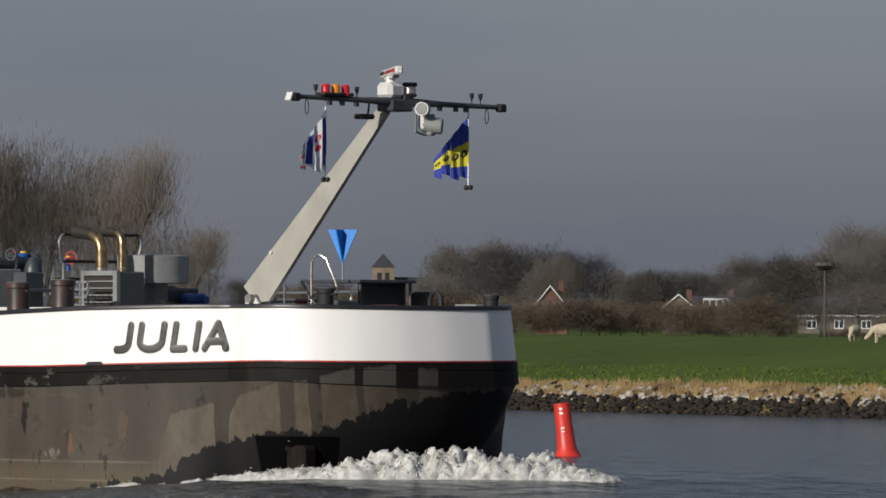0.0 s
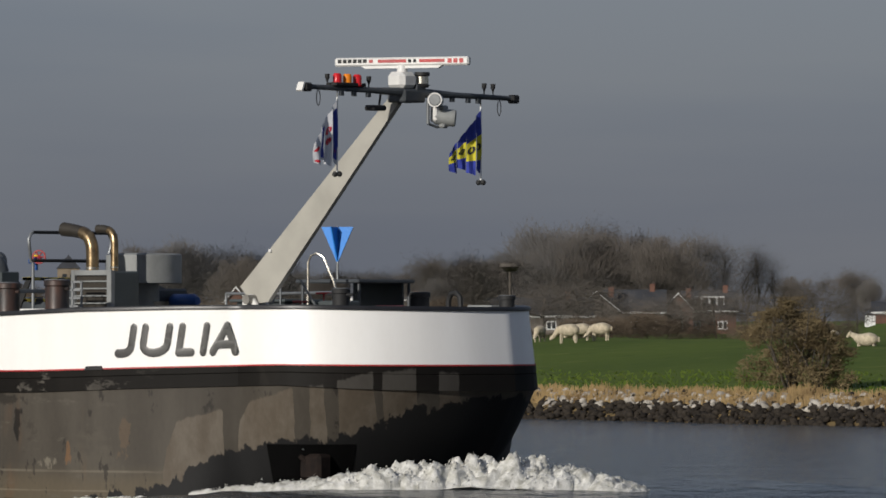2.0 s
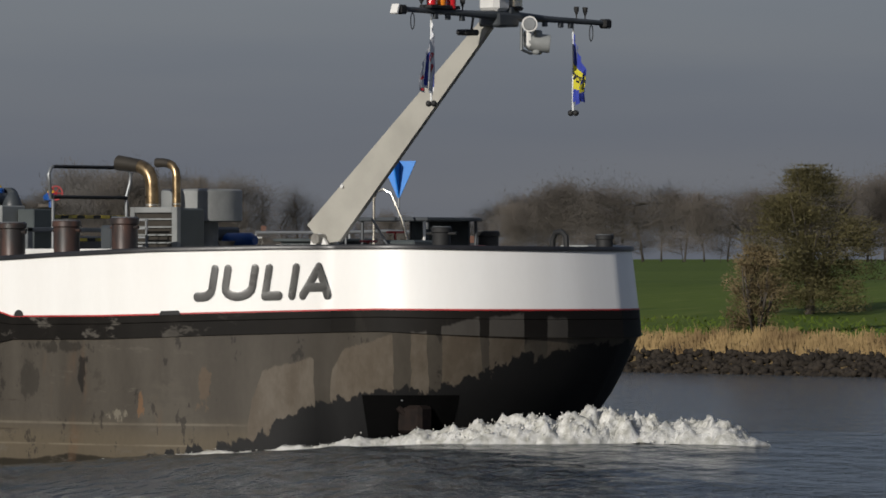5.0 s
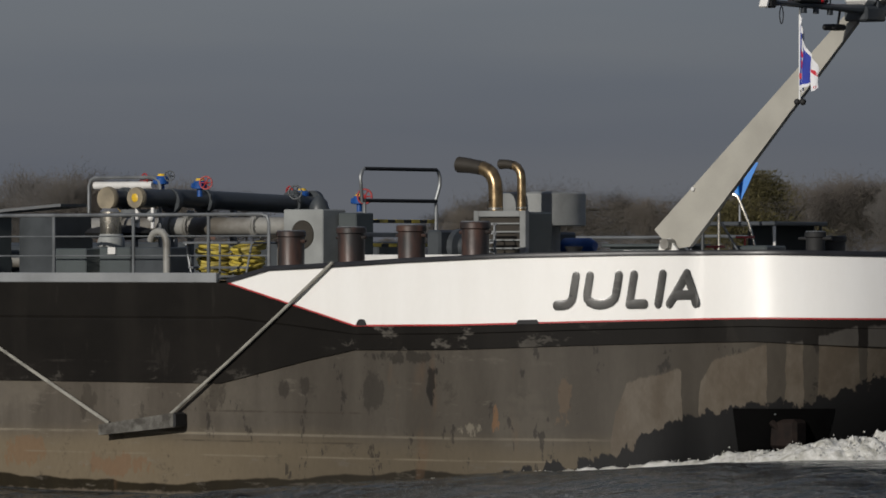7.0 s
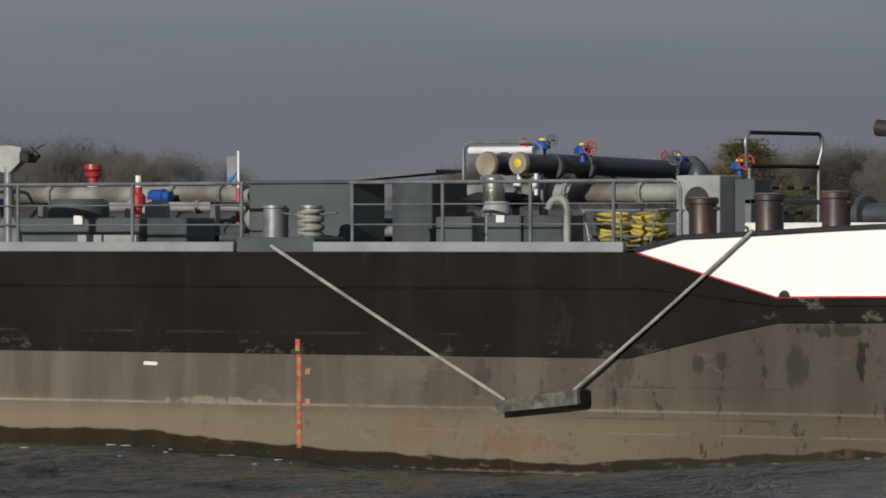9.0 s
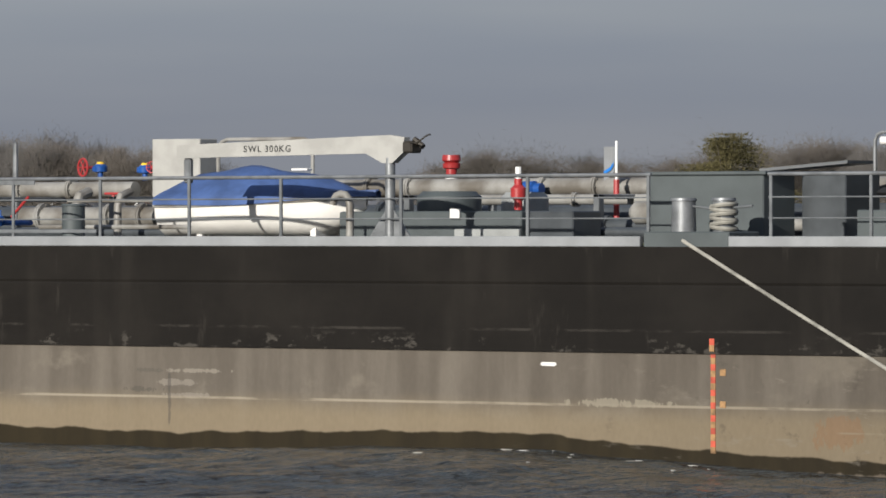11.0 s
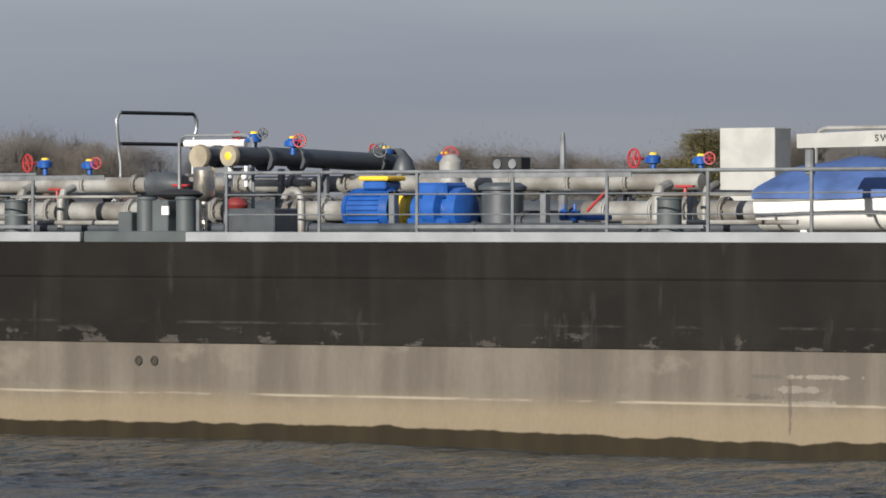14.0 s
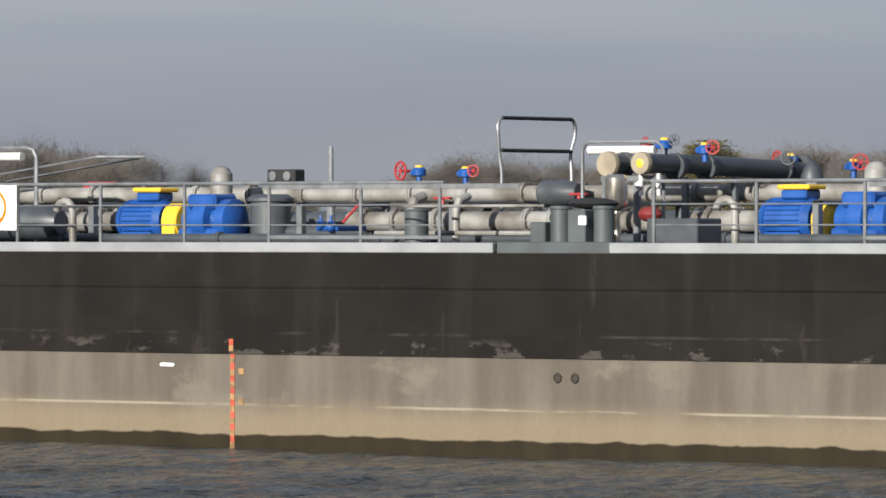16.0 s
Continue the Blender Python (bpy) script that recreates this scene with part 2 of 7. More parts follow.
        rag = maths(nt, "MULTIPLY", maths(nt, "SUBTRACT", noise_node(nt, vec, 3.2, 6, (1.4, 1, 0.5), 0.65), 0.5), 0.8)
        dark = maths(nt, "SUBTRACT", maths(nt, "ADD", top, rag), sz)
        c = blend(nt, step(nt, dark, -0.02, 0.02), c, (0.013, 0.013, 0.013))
        rough, coat = 0.55, 0.0
    elif kind == "black":
        c = blend(nt, step(nt, blotch, 0.35, 0.7), (0.0062, 0.0053, 0.0043), (0.0100, 0.0086, 0.0070))
        scr = noise_node(nt, vec, 1.1, 6, (1.0, 1, 1.9), 0.72)
        nearlow = maths(nt, "SUBTRACT", 1.0, step(nt, sz, 1.95, 2.15))
        nearbow = maths(nt, "MULTIPLY", step(nt, sx, -10, -9), maths(nt, "SUBTRACT", 1.0, step(nt, sx, -6.5, -3.5)))
        where = maths(nt, "MAXIMUM", maths(nt, "MULTIPLY", nearlow, 0.45), maths(nt, "MULTIPLY", nearbow, 0.95))
        c = blend(nt, maths(nt, "MULTIPLY", step(nt, scr, 0.55, 0.60), where), c, (0.075, 0.068, 0.058))
        c = blend(nt, maths(nt, "MULTIPLY", bare_patches(nt, vec, sep), 0.55), c, (0.085, 0.078, 0.068))
        seam = maths(nt, "SUBTRACT", 1.0, step(nt, maths(nt, "ABSOLUTE", maths(nt, "SUBTRACT", sz, 2.17)), 0.010, 0.030))
        seam = maths(nt, "MULTIPLY", seam, maths(nt, "MULTIPLY", step(nt, noise_node(nt, vec, 0.7, 5, (1, 1, 3), 0.7), 0.46, 0.60), maths(nt, "SUBTRACT", 0.3, maths(nt, "MULTIPLY", step(nt, sx, -11.5, -10.5), 0.3))))
        c = blend(nt, seam, c, (0.060, 0.054, 0.046))
        rub = maths(nt, "MULTIPLY", step(nt, noise_node(nt, vec, 1.3, 5, (1.3, 1, 0.25), 0.7), 0.60, 0.66), 0.25)
        c = blend(nt, rub, c, (0.034, 0.030, 0.025))
        dust = maths(nt, "MULTIPLY", step(nt, streak, 0.5, 0.75), 0.35)
        c = blend(nt, dust, c, (0.020, 0.0175, 0.0142))
        rough, coat = 0.62, 0.0
    else:
        c = blend(nt, step(nt, streak, 0.3, 0.75), (0.80, 0.785, 0.75), (0.84, 0.83, 0.80))
        c = blend(nt, maths(nt, "MULTIPLY", step(nt, blotch, 0.62, 0.8), 0.25), c, (0.66, 0.63, 0.56))
        rough, coat = 0.34, 0.25
    g = nt.nodes.new("ShaderNodeMapRange")
    g.inputs["To Min"].default_value, g.inputs["To Max"].default_value = 0.90, 1.10
    nt.links.new(grain, g.inputs["Value"])
    c = blend(nt, 1.0 if kind != "white" else 0.2, c, g.outputs[0], "MULTIPLY")
    if kind != "white":      # brightness put into the colour: the tank side is lighter than the foreship
        aft_gain = maths(nt, "SUBTRACT", 1.22, maths(nt, "MULTIPLY", step(nt, sx, -26, -15), 0.22))
        fc = nt.nodes.new("ShaderNodeCombineColor")
        for k in range(3):
            nt.links.new(aft_gain, fc.inputs[k])
        c = blend(nt, 1.0, c, fc.outputs[0], "MULTIPLY")
    nt.links.new(c, b.inputs["Base Color"])
    b.inputs["Roughness"].default_value = rough
    b.inputs["Specular IOR Level"].default_value = 0.5 if kind == "white" else 0.12
    b.inputs["Coat Weight"].default_value, b.inputs["Coat Roughness"].default_value = coat, 0.12
    bp = nt.nodes.new("ShaderNodeBump")
    bp.inputs["Strength"].default_value, bp.inputs["Distance"].default_value = (0.18, 0.03)
    nt.links.new(maths(nt, "ADD", blotch, maths(nt, "MULTIPLY", grain, 0.15)), bp.inputs["Height"])
    nt.links.new(bp.outputs[0], b.inputs["Normal"])
    return m


def water_mat():
    m = bpy.data.materials.new("river_water")
    m.use_nodes = True
    nt = m.node_tree
    b = nt.nodes["Principled BSDF"]
    b.inputs["Base Color"].default_value = (0.046, 0.054, 0.058, 1)
    b.inputs["Roughness"].default_value, b.inputs["IOR"].default_value = 0.16, 1.333
    geo = nt.nodes.new("ShaderNodeNewGeometry")
    vec = geo.outputs["Position"]
    big = noise_node(nt, vec, 0.30, 3, (1, 1.4, 1))
    mid = noise_node(nt, vec, 1.3, 4, (1, 0.55, 1), 0.6)
    small = noise_node(nt, vec, 4.2, 3, (1, 0.30, 1), 0.6)
    h = maths(nt, "ADD", maths(nt, "MULTIPLY", big, 0.6), maths(nt, "ADD", maths(nt, "MULTIPLY", mid, 0.60), maths(nt, "MULTIPLY", small, 0.16)))
    bp = nt.nodes.new("ShaderNodeBump")
    bp.inputs["Strength"].default_value, bp.inputs["Distance"].default_value = 1.0, 0.95
    nt.links.new(h, bp.inputs["Height"])
    nt.links.new(bp.outputs[0], b.inputs["Normal"])
    return m


M_WATER = water_mat()
M_GREY, M_BLACK, M_WHITE = hull_paint("worn_grey_bottom_paint", "grey"), hull_paint("weathered_black_paint", "black"), hull_paint("gloss_white_paint", "white")
M_RIM = mat("black_rim_paint", (0.016, 0.016, 0.018), 0.4)
M_DECK = mat("deck_paint", (0.045, 0.050, 0.050), 0.7, var=0.2)
M_GUNWALE = mat("pale_grey_gunwale_paint", (0.235, 0.245, 0.25), 0.6, var=0.10, scale=1.2)
M_RED = mat("red_line_paint", (0.42, 0.03, 0.03), 0.5)


def mat_ground():
    m = bpy.data.materials.new("meadow")
    m.use_nodes = True
    nt = m.node_tree
    b = nt.nodes["Principled BSDF"]
    geo = nt.nodes.new("ShaderNodeNewGeometry")
    vec = geo.outputs["Position"]
    a = noise_node(nt, vec, 0.05, 5, (1, 0.35, 1))
    f = noise_node(nt, vec, 0.9, 5, (1, 0.4, 1), 0.65)
    c = blend(nt, step(nt, a, 0.35, 0.65), (0.086, 0.122, 0.018), (0.065, 0.100, 0.014))
    c = blend(nt, maths(nt, "MULTIPLY", step(nt, f, 0.56, 0.72), 0.6), c, (0.17, 0.18, 0.05))
    c = blend(nt, maths(nt, "MULTIPLY", step(nt, maths(nt, "SUBTRACT", 1.0, f), 0.55, 0.7), 0.6), c, (0.035, 0.07, 0.010))
    sep = nt.nodes.new("ShaderNodeSeparateXYZ")
    nt.links.new(vec, sep.inputs[0])
    mud = maths(nt, "SUBTRACT", 1.0, step(nt, maths(nt, "ADD", sep.outputs["Z"], maths(nt, "MULTIPLY", f, 0.3)), 0.92, 1.18))
    c = blend(nt, mud, c, (0.16, 0.115, 0.055))
    nt.links.new(c, b.inputs["Base Color"])
    b.inputs["Roughness"].default_value, b.inputs["Specular IOR Level"].default_value = 0.9, 0.15
    bp = nt.nodes.new("ShaderNodeBump")
    bp.inputs["Strength"].default_value, bp.inputs["Distance"].default_value = 0.6, 0.25
    nt.links.new(f, bp.inputs["Height"])
    nt.links.new(bp.outputs[0], b.inputs["Normal"])
    return m


M_GROUND = mat_ground()


# ---------- mesh helpers ----------
class Mesh:
    """Collects points and faces of one part."""

    def __init__(self):
        self.v, self.f = [], []

    def add(self, vs, fs):
        n = len(self.v)
        self.v += [tuple(p) for p in vs]
        self.f += [tuple(i + n for i in q) for q in fs]
        return self

    def box(self, x0, x1, y0, y1, z0, z1, r=0.012):
        """A box with chamfered edges."""
        bm = bmesh.new()
        bmesh.ops.create_cube(bm, size=1)
        for p in bm.verts:
            p.co = Vector(((x0 + x1) / 2 + p.co.x * (x1 - x0), (y0 + y1) / 2 + p.co.y * (y1 - y0), (z0 + z1) / 2 + p.co.z * (z1 - z0)))
        r = min(r, 0.3 * min(x1 - x0, y1 - y0, z1 - z0))
        if r > 0:
            bmesh.ops.bevel(bm, geom=bm.edges[:], offset=r, segments=1, affect="EDGES")
        bm.verts.index_update()
        self.add([p.co for p in bm.verts], [[q.index for q in f.verts] for f in bm.faces])
        bm.free()
        return self

    def lathe(self, p0, p1, prof, n=16):
        """Rings (share of the way, radius) from p0 to p1, closed at both ends."""
        p0, p1 = Vector(p0), Vector(p1)
        d = p1 - p0
        q = d.to_track_quat("Z", "Y")
        vs, fs = [], []
        for h, r in prof:
            for k in range(n):
                a = 2 * math.pi * k / n
                vs.append(p0 + d * h + q @ Vector((r * math.cos(a), r * math.sin(a), 0)))
        m = len(prof)
        for i in range(m - 1):
            for k in range(n):
                fs.append((i * n + k, i * n + (k + 1) % n, (i + 1) * n + (k + 1) % n, (i + 1) * n + k))
        fs.append(tuple(range(n - 1, -1, -1)))
        fs.append(tuple((m - 1) * n + k for k in range(n)))
        return self.add(vs, fs)

    def rod(self, p0, p1, r, n=8, r1=None):
        return self.lathe(p0, p1, [(0, r), (1, r if r1 is None else r1)], n)

    def tube(self, pts, r, n=8):
        """A bent tube through the points; r is one radius or one for each."""
        pts = [Vector(p) for p in pts]
        rs = r if isinstance(r, (list, tuple)) else [r] * len(pts)
        vs, fs, side = [], [], None
        for i, p in enumerate(pts):
            d = (pts[min(i + 1, len(pts) - 1)] - pts[max(i - 1, 0)]).normalized()
            if side is None:
                side = d.orthogonal().normalized()
            side = (side - d * side.dot(d)).normalized()
            up = d.cross(side)
            for k in range(n):
                a = 2 * math.pi * k / n
                vs.append(p + rs[i] * (side * math.cos(a) + up * math.sin(a)))
        for i in range(len(pts) - 1):
            for k in range(n):
                fs.append((i * n + k, i * n + (k + 1) % n, (i + 1) * n + (k + 1) % n, (i + 1) * n + k))
        fs.append(tuple(range(n - 1, -1, -1)))
        fs.append(tuple((len(pts) - 1) * n + k for k in range(n)))
        return self.add(vs, fs)

    def ring(self, c, axis, R, r, n=16, k=6):
        """A torus (hand wheel rim, hoop)."""
        c, q = Vector(c), Vector(axis).to_track_quat("Z", "Y")
        vs, fs = [], []
        for i in range(n):
            a = 2 * math.pi * i / n
            for j in range(k):
                e = 2 * math.pi * j / k
                w = R + r * math.cos(e)
                vs.append(c + q @ Vector((w * math.cos(a), w * math.sin(a), r * math.sin(e))))
        for i in range(n):
            for j in range(k):
                fs.append((i * k + j, (i + 1) % n * k + j, (i + 1) % n * k + (j + 1) % k, i * k + (j + 1) % k))
        return self.add(vs, fs)

    def ball(self, c, rx, ry=None, rz=None, n=10, m=6):
        ry, rz = ry or rx, rz or rx
        c = Vector(c)
        vs = [c + Vector((0, 0, -rz))]
        for i in range(1, m):
            e = math.pi * i / m - math.pi / 2
            for k in range(n):
                a = 2 * math.pi * k / n
                vs.append(c + Vector((rx * math.cos(e) * math.cos(a), ry * math.cos(e) * math.sin(a), rz * math.sin(e))))
        vs.append(c + Vector((0, 0, rz)))
        fs = [(0, 1 + (k + 1) % n, 1 + k) for k in range(n)]
        for i in range(m - 2):
            for k in range(n):
                a = 1 + i * n
                fs.append((a + k, a + (k + 1) % n, a + n + (k + 1) % n, a + n + k))
        t, a = len(vs) - 1, 1 + (m - 2) * n
        fs += [(a + k, a + (k + 1) % n, t) for k in range(n)]
        return self.add(vs, fs)

    def prism(self, poly, depth):
        """A flat outline pushed along the vector depth."""
        n, d = len(poly), Vector(depth)
        a = [Vector(p) for p in poly]
        return self.add(a + [p + d for p in a], [tuple(range(n - 1, -1, -1)), tuple(range(n, 2 * n))] + [(i, (i + 1) % n, n + (i + 1) % n, n + i) for i in range(n)])

    def grid(self, rows, closed=False):
        n = len(rows[0])
        fs = []
        for i in range(len(rows) - 1):
            for k in range(n if closed else n - 1):
                fs.append((i * n + k, i * n + (k + 1) % n, (i + 1) * n + (k + 1) % n, (i + 1) * n + k))
        return self.add([p for r in rows for p in r], fs)

    def data(self, name, material, sharp=35):
        me = bpy.data.meshes.new(name)
        me.from_pydata(self.v, [], self.f)
        me.materials.append(material)
        me.polygons.foreach_set("use_smooth", [True] * len(me.polygons))
        me.update()
        bm = bmesh.new()
        bm.from_mesh(me)
        bmesh.ops.recalc_face_normals(bm, faces=bm.faces[:])
        bm.to_mesh(me)
        bm.free()
        if sharp:
            me.set_sharp_from_angle(angle=radians(sharp))
        return me


def part(name, mesh, material, parent=None, label="", sharp=35):
    ob = new(name, mesh.data(name, material, sharp) if isinstance(mesh, Mesh) else mesh)
    ob.parent = parent
    if label:
        ob["label"] = label
    return ob


def thing(name, label, category, group="", kind="", at=None):
    ob = new(name)
    ob.empty_display_size = 0.3
    if at is not None:
        ob.matrix_world = at
    return tagged(ob, label, category, group, kind)


def lerp_table(tab, x):
    if x <= tab[0][0]:
        return tab[0][1]
    for (a, p), (b, q) in zip(tab, tab[1:]):
        if x <= b:
            return p + (q - p) * (x - a) / (b - a)
    return tab[-1][1]


def smooth(a, b, x):
    t = min(1, max(0, (x - a) / (b - a)))
    return t * t * (3 - 2 * t)


def spline(pts, k):
    out = []
    for i in range(len(pts) - 1):
        p = [Vector(pts[max(0, min(len(pts) - 1, i + j))]) for j in (-1, 0, 1, 2)]
        for s in range(k):
            t = s / k
            out.append(0.5 * (2 * p[1] + (p[2] - p[0]) * t + (2 * p[0] - 5 * p[1] + 4 * p[2] - p[3]) * t * t + (3 * p[1] - p[0] - 3 * p[2] + p[3]) * t ** 3))
    return out + [Vector(pts[-1])]


# ---------- river, banks, meadow ----------
def bank_r(az):
    """Distance from the eye to the far bank's water line in the direction az (degrees)."""
    a = radians(max(-66, min(80, az)))
    return 145.9 / (math.cos(a) + 0.24 * math.sin(a))


def land_z(az, u):
    """Height of the far land, u metres behind the water line."""
    z = lerp_table([(-9, -1.5), (-0.5, -0.15), (2.6, 0.85), (6, 1.12), (14, 1.3), (40, 2.25), (58, 2.7), (75, 2.72)], u)
    far = 1.3 + 1.95 * smooth(-38.7, -38.1, az)
    if u > 75:
        z = 2.72 + (far - 2.72) * smooth(75, 300, u)
    wob = 0.10 * noise.noise((az * 1.7, u * 0.02, 3)) * smooth(8, 30, u)
    return z + wob * (1 if u < 200 else 0.4)


def on_land(az, r):
    a = radians(az)
    return Vector((r * math.sin(a), r * math.cos(a), land_z(az, r - bank_r(az))))


def make_ground():
    azs = [-100 + 2 * i for i in range(24)] + [-52 + 0.25 * i for i in range(88)] + [-30 + 3 * i for i in range(40)]
    us = [-9, -4, -0.5, 1, 2.6, 4, 6, 10, 14, 20, 27, 34, 40, 46, 52, 58, 64, 70, 80, 95, 120, 160, 220, 300, 420, 650, 1000, 1600, 2600, 4300]
    rows = []
    for az in azs:
        a, r = radians(az), bank_r(az)
        rows.append([((r + u) * math.sin(a), (r + u) * math.cos(a), land_z(az, u)) for u in us])
    ob = part("ground", Mesh().grid(rows), M_GROUND, sharp=0)
    tagged(ob, "green winter meadow behind a low river bank", "meadow", kind="structure")
    near = [(-2600, 2.2), (-400, 2.2), (-40, 2.3), (-6, 2.2), (6, 2.1), (12, 0.6), (18, -1.5)]
    xs = [-2500, -900, -400, -200, -100, -50, -20, 0, 20, 50, 100, 200, 400, 900, 2500]
    ob = part("river_bank", Mesh().grid([[(x, y, z) for y, z in near] for x in xs]), M_GROUND, sharp=0)
    tagged(ob, "grassy near bank on which the viewer stands", "river bank", kind="structure")


def make_river():
    m = Mesh()
    xs = [-2600, -900, -500, -300, -200, -100, 0, 100, 300, 900, 2600]
    m.grid([[(x, y, -0.12) for y in (9, 60, 120, 200, 400, 900)] for x in xs])
    ob = part("river", m, M_WATER, sharp=0)
    return tagged(ob, "grey rippled river water", "river", kind="structure")


make_ground()
river = make_river()

# ---------- the ship ----------
# ship space: x forward with 0 near the stem, y from the near side to the far one, z up from the water
ship = thing("tanker_ship", "inland tank barge with white bulwark, black topsides and worn grey bottom", "ship", at=pose(BOW_X, SIDE_Y, 0))
# the outline before the shoulders are drawn in: near side, then round the stem to the middle
SIDE = [(x, 0.0) for x in (-88, -70, -55, -40, -30, -20, -14, -12.05, -11.9, -11, -10.2, -9.2, -8.2)] + [(-7.4 + 0.26 * k, 0.0 if k < 20 else 0.03) for k in range(21)]
NOSE = [(-2.2, 0.03), (-1.1, 0.28), (-0.3, 0.9), (0.25, 1.85), (0.55, 2.95), (0.66, 4.05)]
OLD = SIDE + [(p.x, p.y) for p in spline([(a, b, 0) for a, b in NOSE], 6)][1:]
# the camera's eye in ship space at 5.5 s
SHIP_EYE = Vector((61.83, -81.6, 3.8))


def set_back(p, k):
    """Scales a point k times away from the camera's eye, to fit the view at 5.5 s."""
    return SHIP_EYE + (Vector(p) - SHIP_EYE) * k


def drawn_in(p, s):
    """The shoulder's curve: the side bends inwards from s = -7.2 to the stem, along the camera's sight lines."""
    u = min(1, max(0, (s + 7.2) / 5.0))
    return set_back(p, 1 + 0.0164 * (0.35 * u * u + 0.65 * u ** 1.3))


LINE = [tuple(drawn_in((a, b, 3.8), a))[:2] for a, b in OLD]
NEAR = len(LINE)
STERN_WARD = [(0.48, 4.72), (0.05, 5.28), (-0.9, 6.2), (-2.6, 7.85), (-4.6, 9.0), (-6.6, 9.5), (-10, 9.55), (-12, 9.55), (-20, 9.55), (-40, 9.55), (-60, 9.55), (-88, 9.55)]
FAR = [(a, b, 0) for a, b in STERN_WARD]
FAR = [(p.x, p.y) for p in spline([(0.66, 4.05, 0)] + FAR[:7], 4)][1:] + STERN_WARD[7:]
OLD += FAR
LINE += [tuple(set_back((a, b, 3.8), 1 + 0.0164 * smooth(-14, -5, a)))[:2] for a, b in FAR]
FAR_Y = sorted(LINE[NEAR:])
Z_TOP = [(-11.9, 3.52), (-11, 3.73), (-9.7, 3.78), (-8.4, 3.85), (-6, 3.94), (-3.5, 3.98), (-1, 3.99), (0.7, 3.95)]
Z_WHITE = [(-11.9, 3.50), (-9.2, 2.80), (-7.2, 2.82), (-4.7, 2.88), (-1.2, 2.95), (0.7, 2.93)]
Z_BLACK = [(-12.05, 1.82), (-9.33, 2.40), (-7.2, 2.42), (-4.7, 2.50), (-1.2, 2.58), (0.7, 2.45)]
FLARE = [(-2, -2.4), (0.2, -1.25), (1.45, -0.35), (2.0, -0.05), (2.45, 0.16), (2.95, 0.12), (3.97, 0.0)]
DECK_Z = 3.55


def shell(i, z, out=0.0):
    """The skin's point at outline point i and height z, pushed outwards by out."""
    a, b = Vector(LINE[max(i - 1, 0)]), Vector(LINE[min(i + 1, len(LINE) - 1)])
    d = (b - a).normalized()
    n = Vector((d.y, -d.x))
    s, y = LINE[i]
    w = smooth(-3.2, 0.0, OLD[i][0])
    k = lerp_table(FLARE, z) * w + out
    return (s + n.x * k, y + n.y * k, z)


def make_hull():
    N = range(len(LINE))
    grey, black, white = Mesh(), Mesh(), Mesh()
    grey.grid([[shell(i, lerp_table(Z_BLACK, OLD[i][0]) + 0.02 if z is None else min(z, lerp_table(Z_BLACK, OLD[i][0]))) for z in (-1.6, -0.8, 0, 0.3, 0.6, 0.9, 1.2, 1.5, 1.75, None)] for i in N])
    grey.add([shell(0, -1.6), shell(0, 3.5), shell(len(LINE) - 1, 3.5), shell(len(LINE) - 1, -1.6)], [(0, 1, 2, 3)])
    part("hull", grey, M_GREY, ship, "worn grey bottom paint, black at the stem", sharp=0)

    def band(i, k):
        s = OLD[i][0]
        lo, hi = lerp_table(Z_BLACK, s), lerp_table(Z_WHITE, s)
        return lo + (hi - lo) * k
    rows = [[shell(i, band(i, 0), 0.0)] + [shell(i, band(i, k), 0.035) for k in (0.0, 0.3, 0.62, 0.625, 0.66, 0.665, 1.0)] + [shell(i, band(i, 1), 0.0)] for i in N]
    for r, i in zip(rows, N):
        for j in (4, 5):      # a shallow groove between two strakes
            r[j] = shell(i, band(i, 0.64), 0.022)
    black.grid(rows)
    part("topside_band", black, M_BLACK, ship, "scuffed black topside plating", sharp=8)
    F = [i for i in N if OLD[i][0] >= -11.95]
    white.grid([[shell(i, lerp_table(Z_WHITE, OLD[i][0]), 0.02)] + [shell(i, lerp_table(Z_WHITE, OLD[i][0]) * (1 - k) + lerp_table(Z_TOP, OLD[i][0]) * k, 0.02) for k in (0.33, 0.66, 1)]
                + [shell(i, lerp_table(Z_TOP, OLD[i][0]), -0.1), shell(i, DECK_Z - 0.05, -0.1)] for i in F])
    part("bulwark", white, M_WHITE, ship, "gloss white bulwark round the bow", sharp=40)
    rim, line = Mesh(), Mesh()
    rim.grid([[Vector(shell(i, lerp_table(Z_TOP, OLD[i][0]), o)) + Vector((0, 0, h)) for o, h in ((0.055, -0.03), (0.06, 0.02), (0.04, 0.05), (-0.10, 0.05), (-0.13, 0.02), (-0.12, -0.05))] for i in F], closed=False)
    part("bulwark_rim", rim, M_RIM, ship, "black rounded bulwark rim", sharp=50)
    line.grid([[shell(i, lerp_table(Z_WHITE, OLD[i][0]) + h, 0.041) for h in (-0.012, 0.014)] for i in F])
    part("red_line", line, M_RED, ship, "thin red line under the white paint")
    deck = Mesh().grid([[(LINE[i][0] - 0.03, LINE[i][1] + 0.06, DECK_Z), (LINE[i][0] - 0.03, 5.4, DECK_Z), (LINE[i][0] - 0.03, max(5.45, lerp_table(FAR_Y, LINE[i][0]) - 0.06), DECK_Z)] for i in range(NEAR - 1)])
    part("deck", deck, M_DECK, ship, "dark painted steel deck", sharp=0)
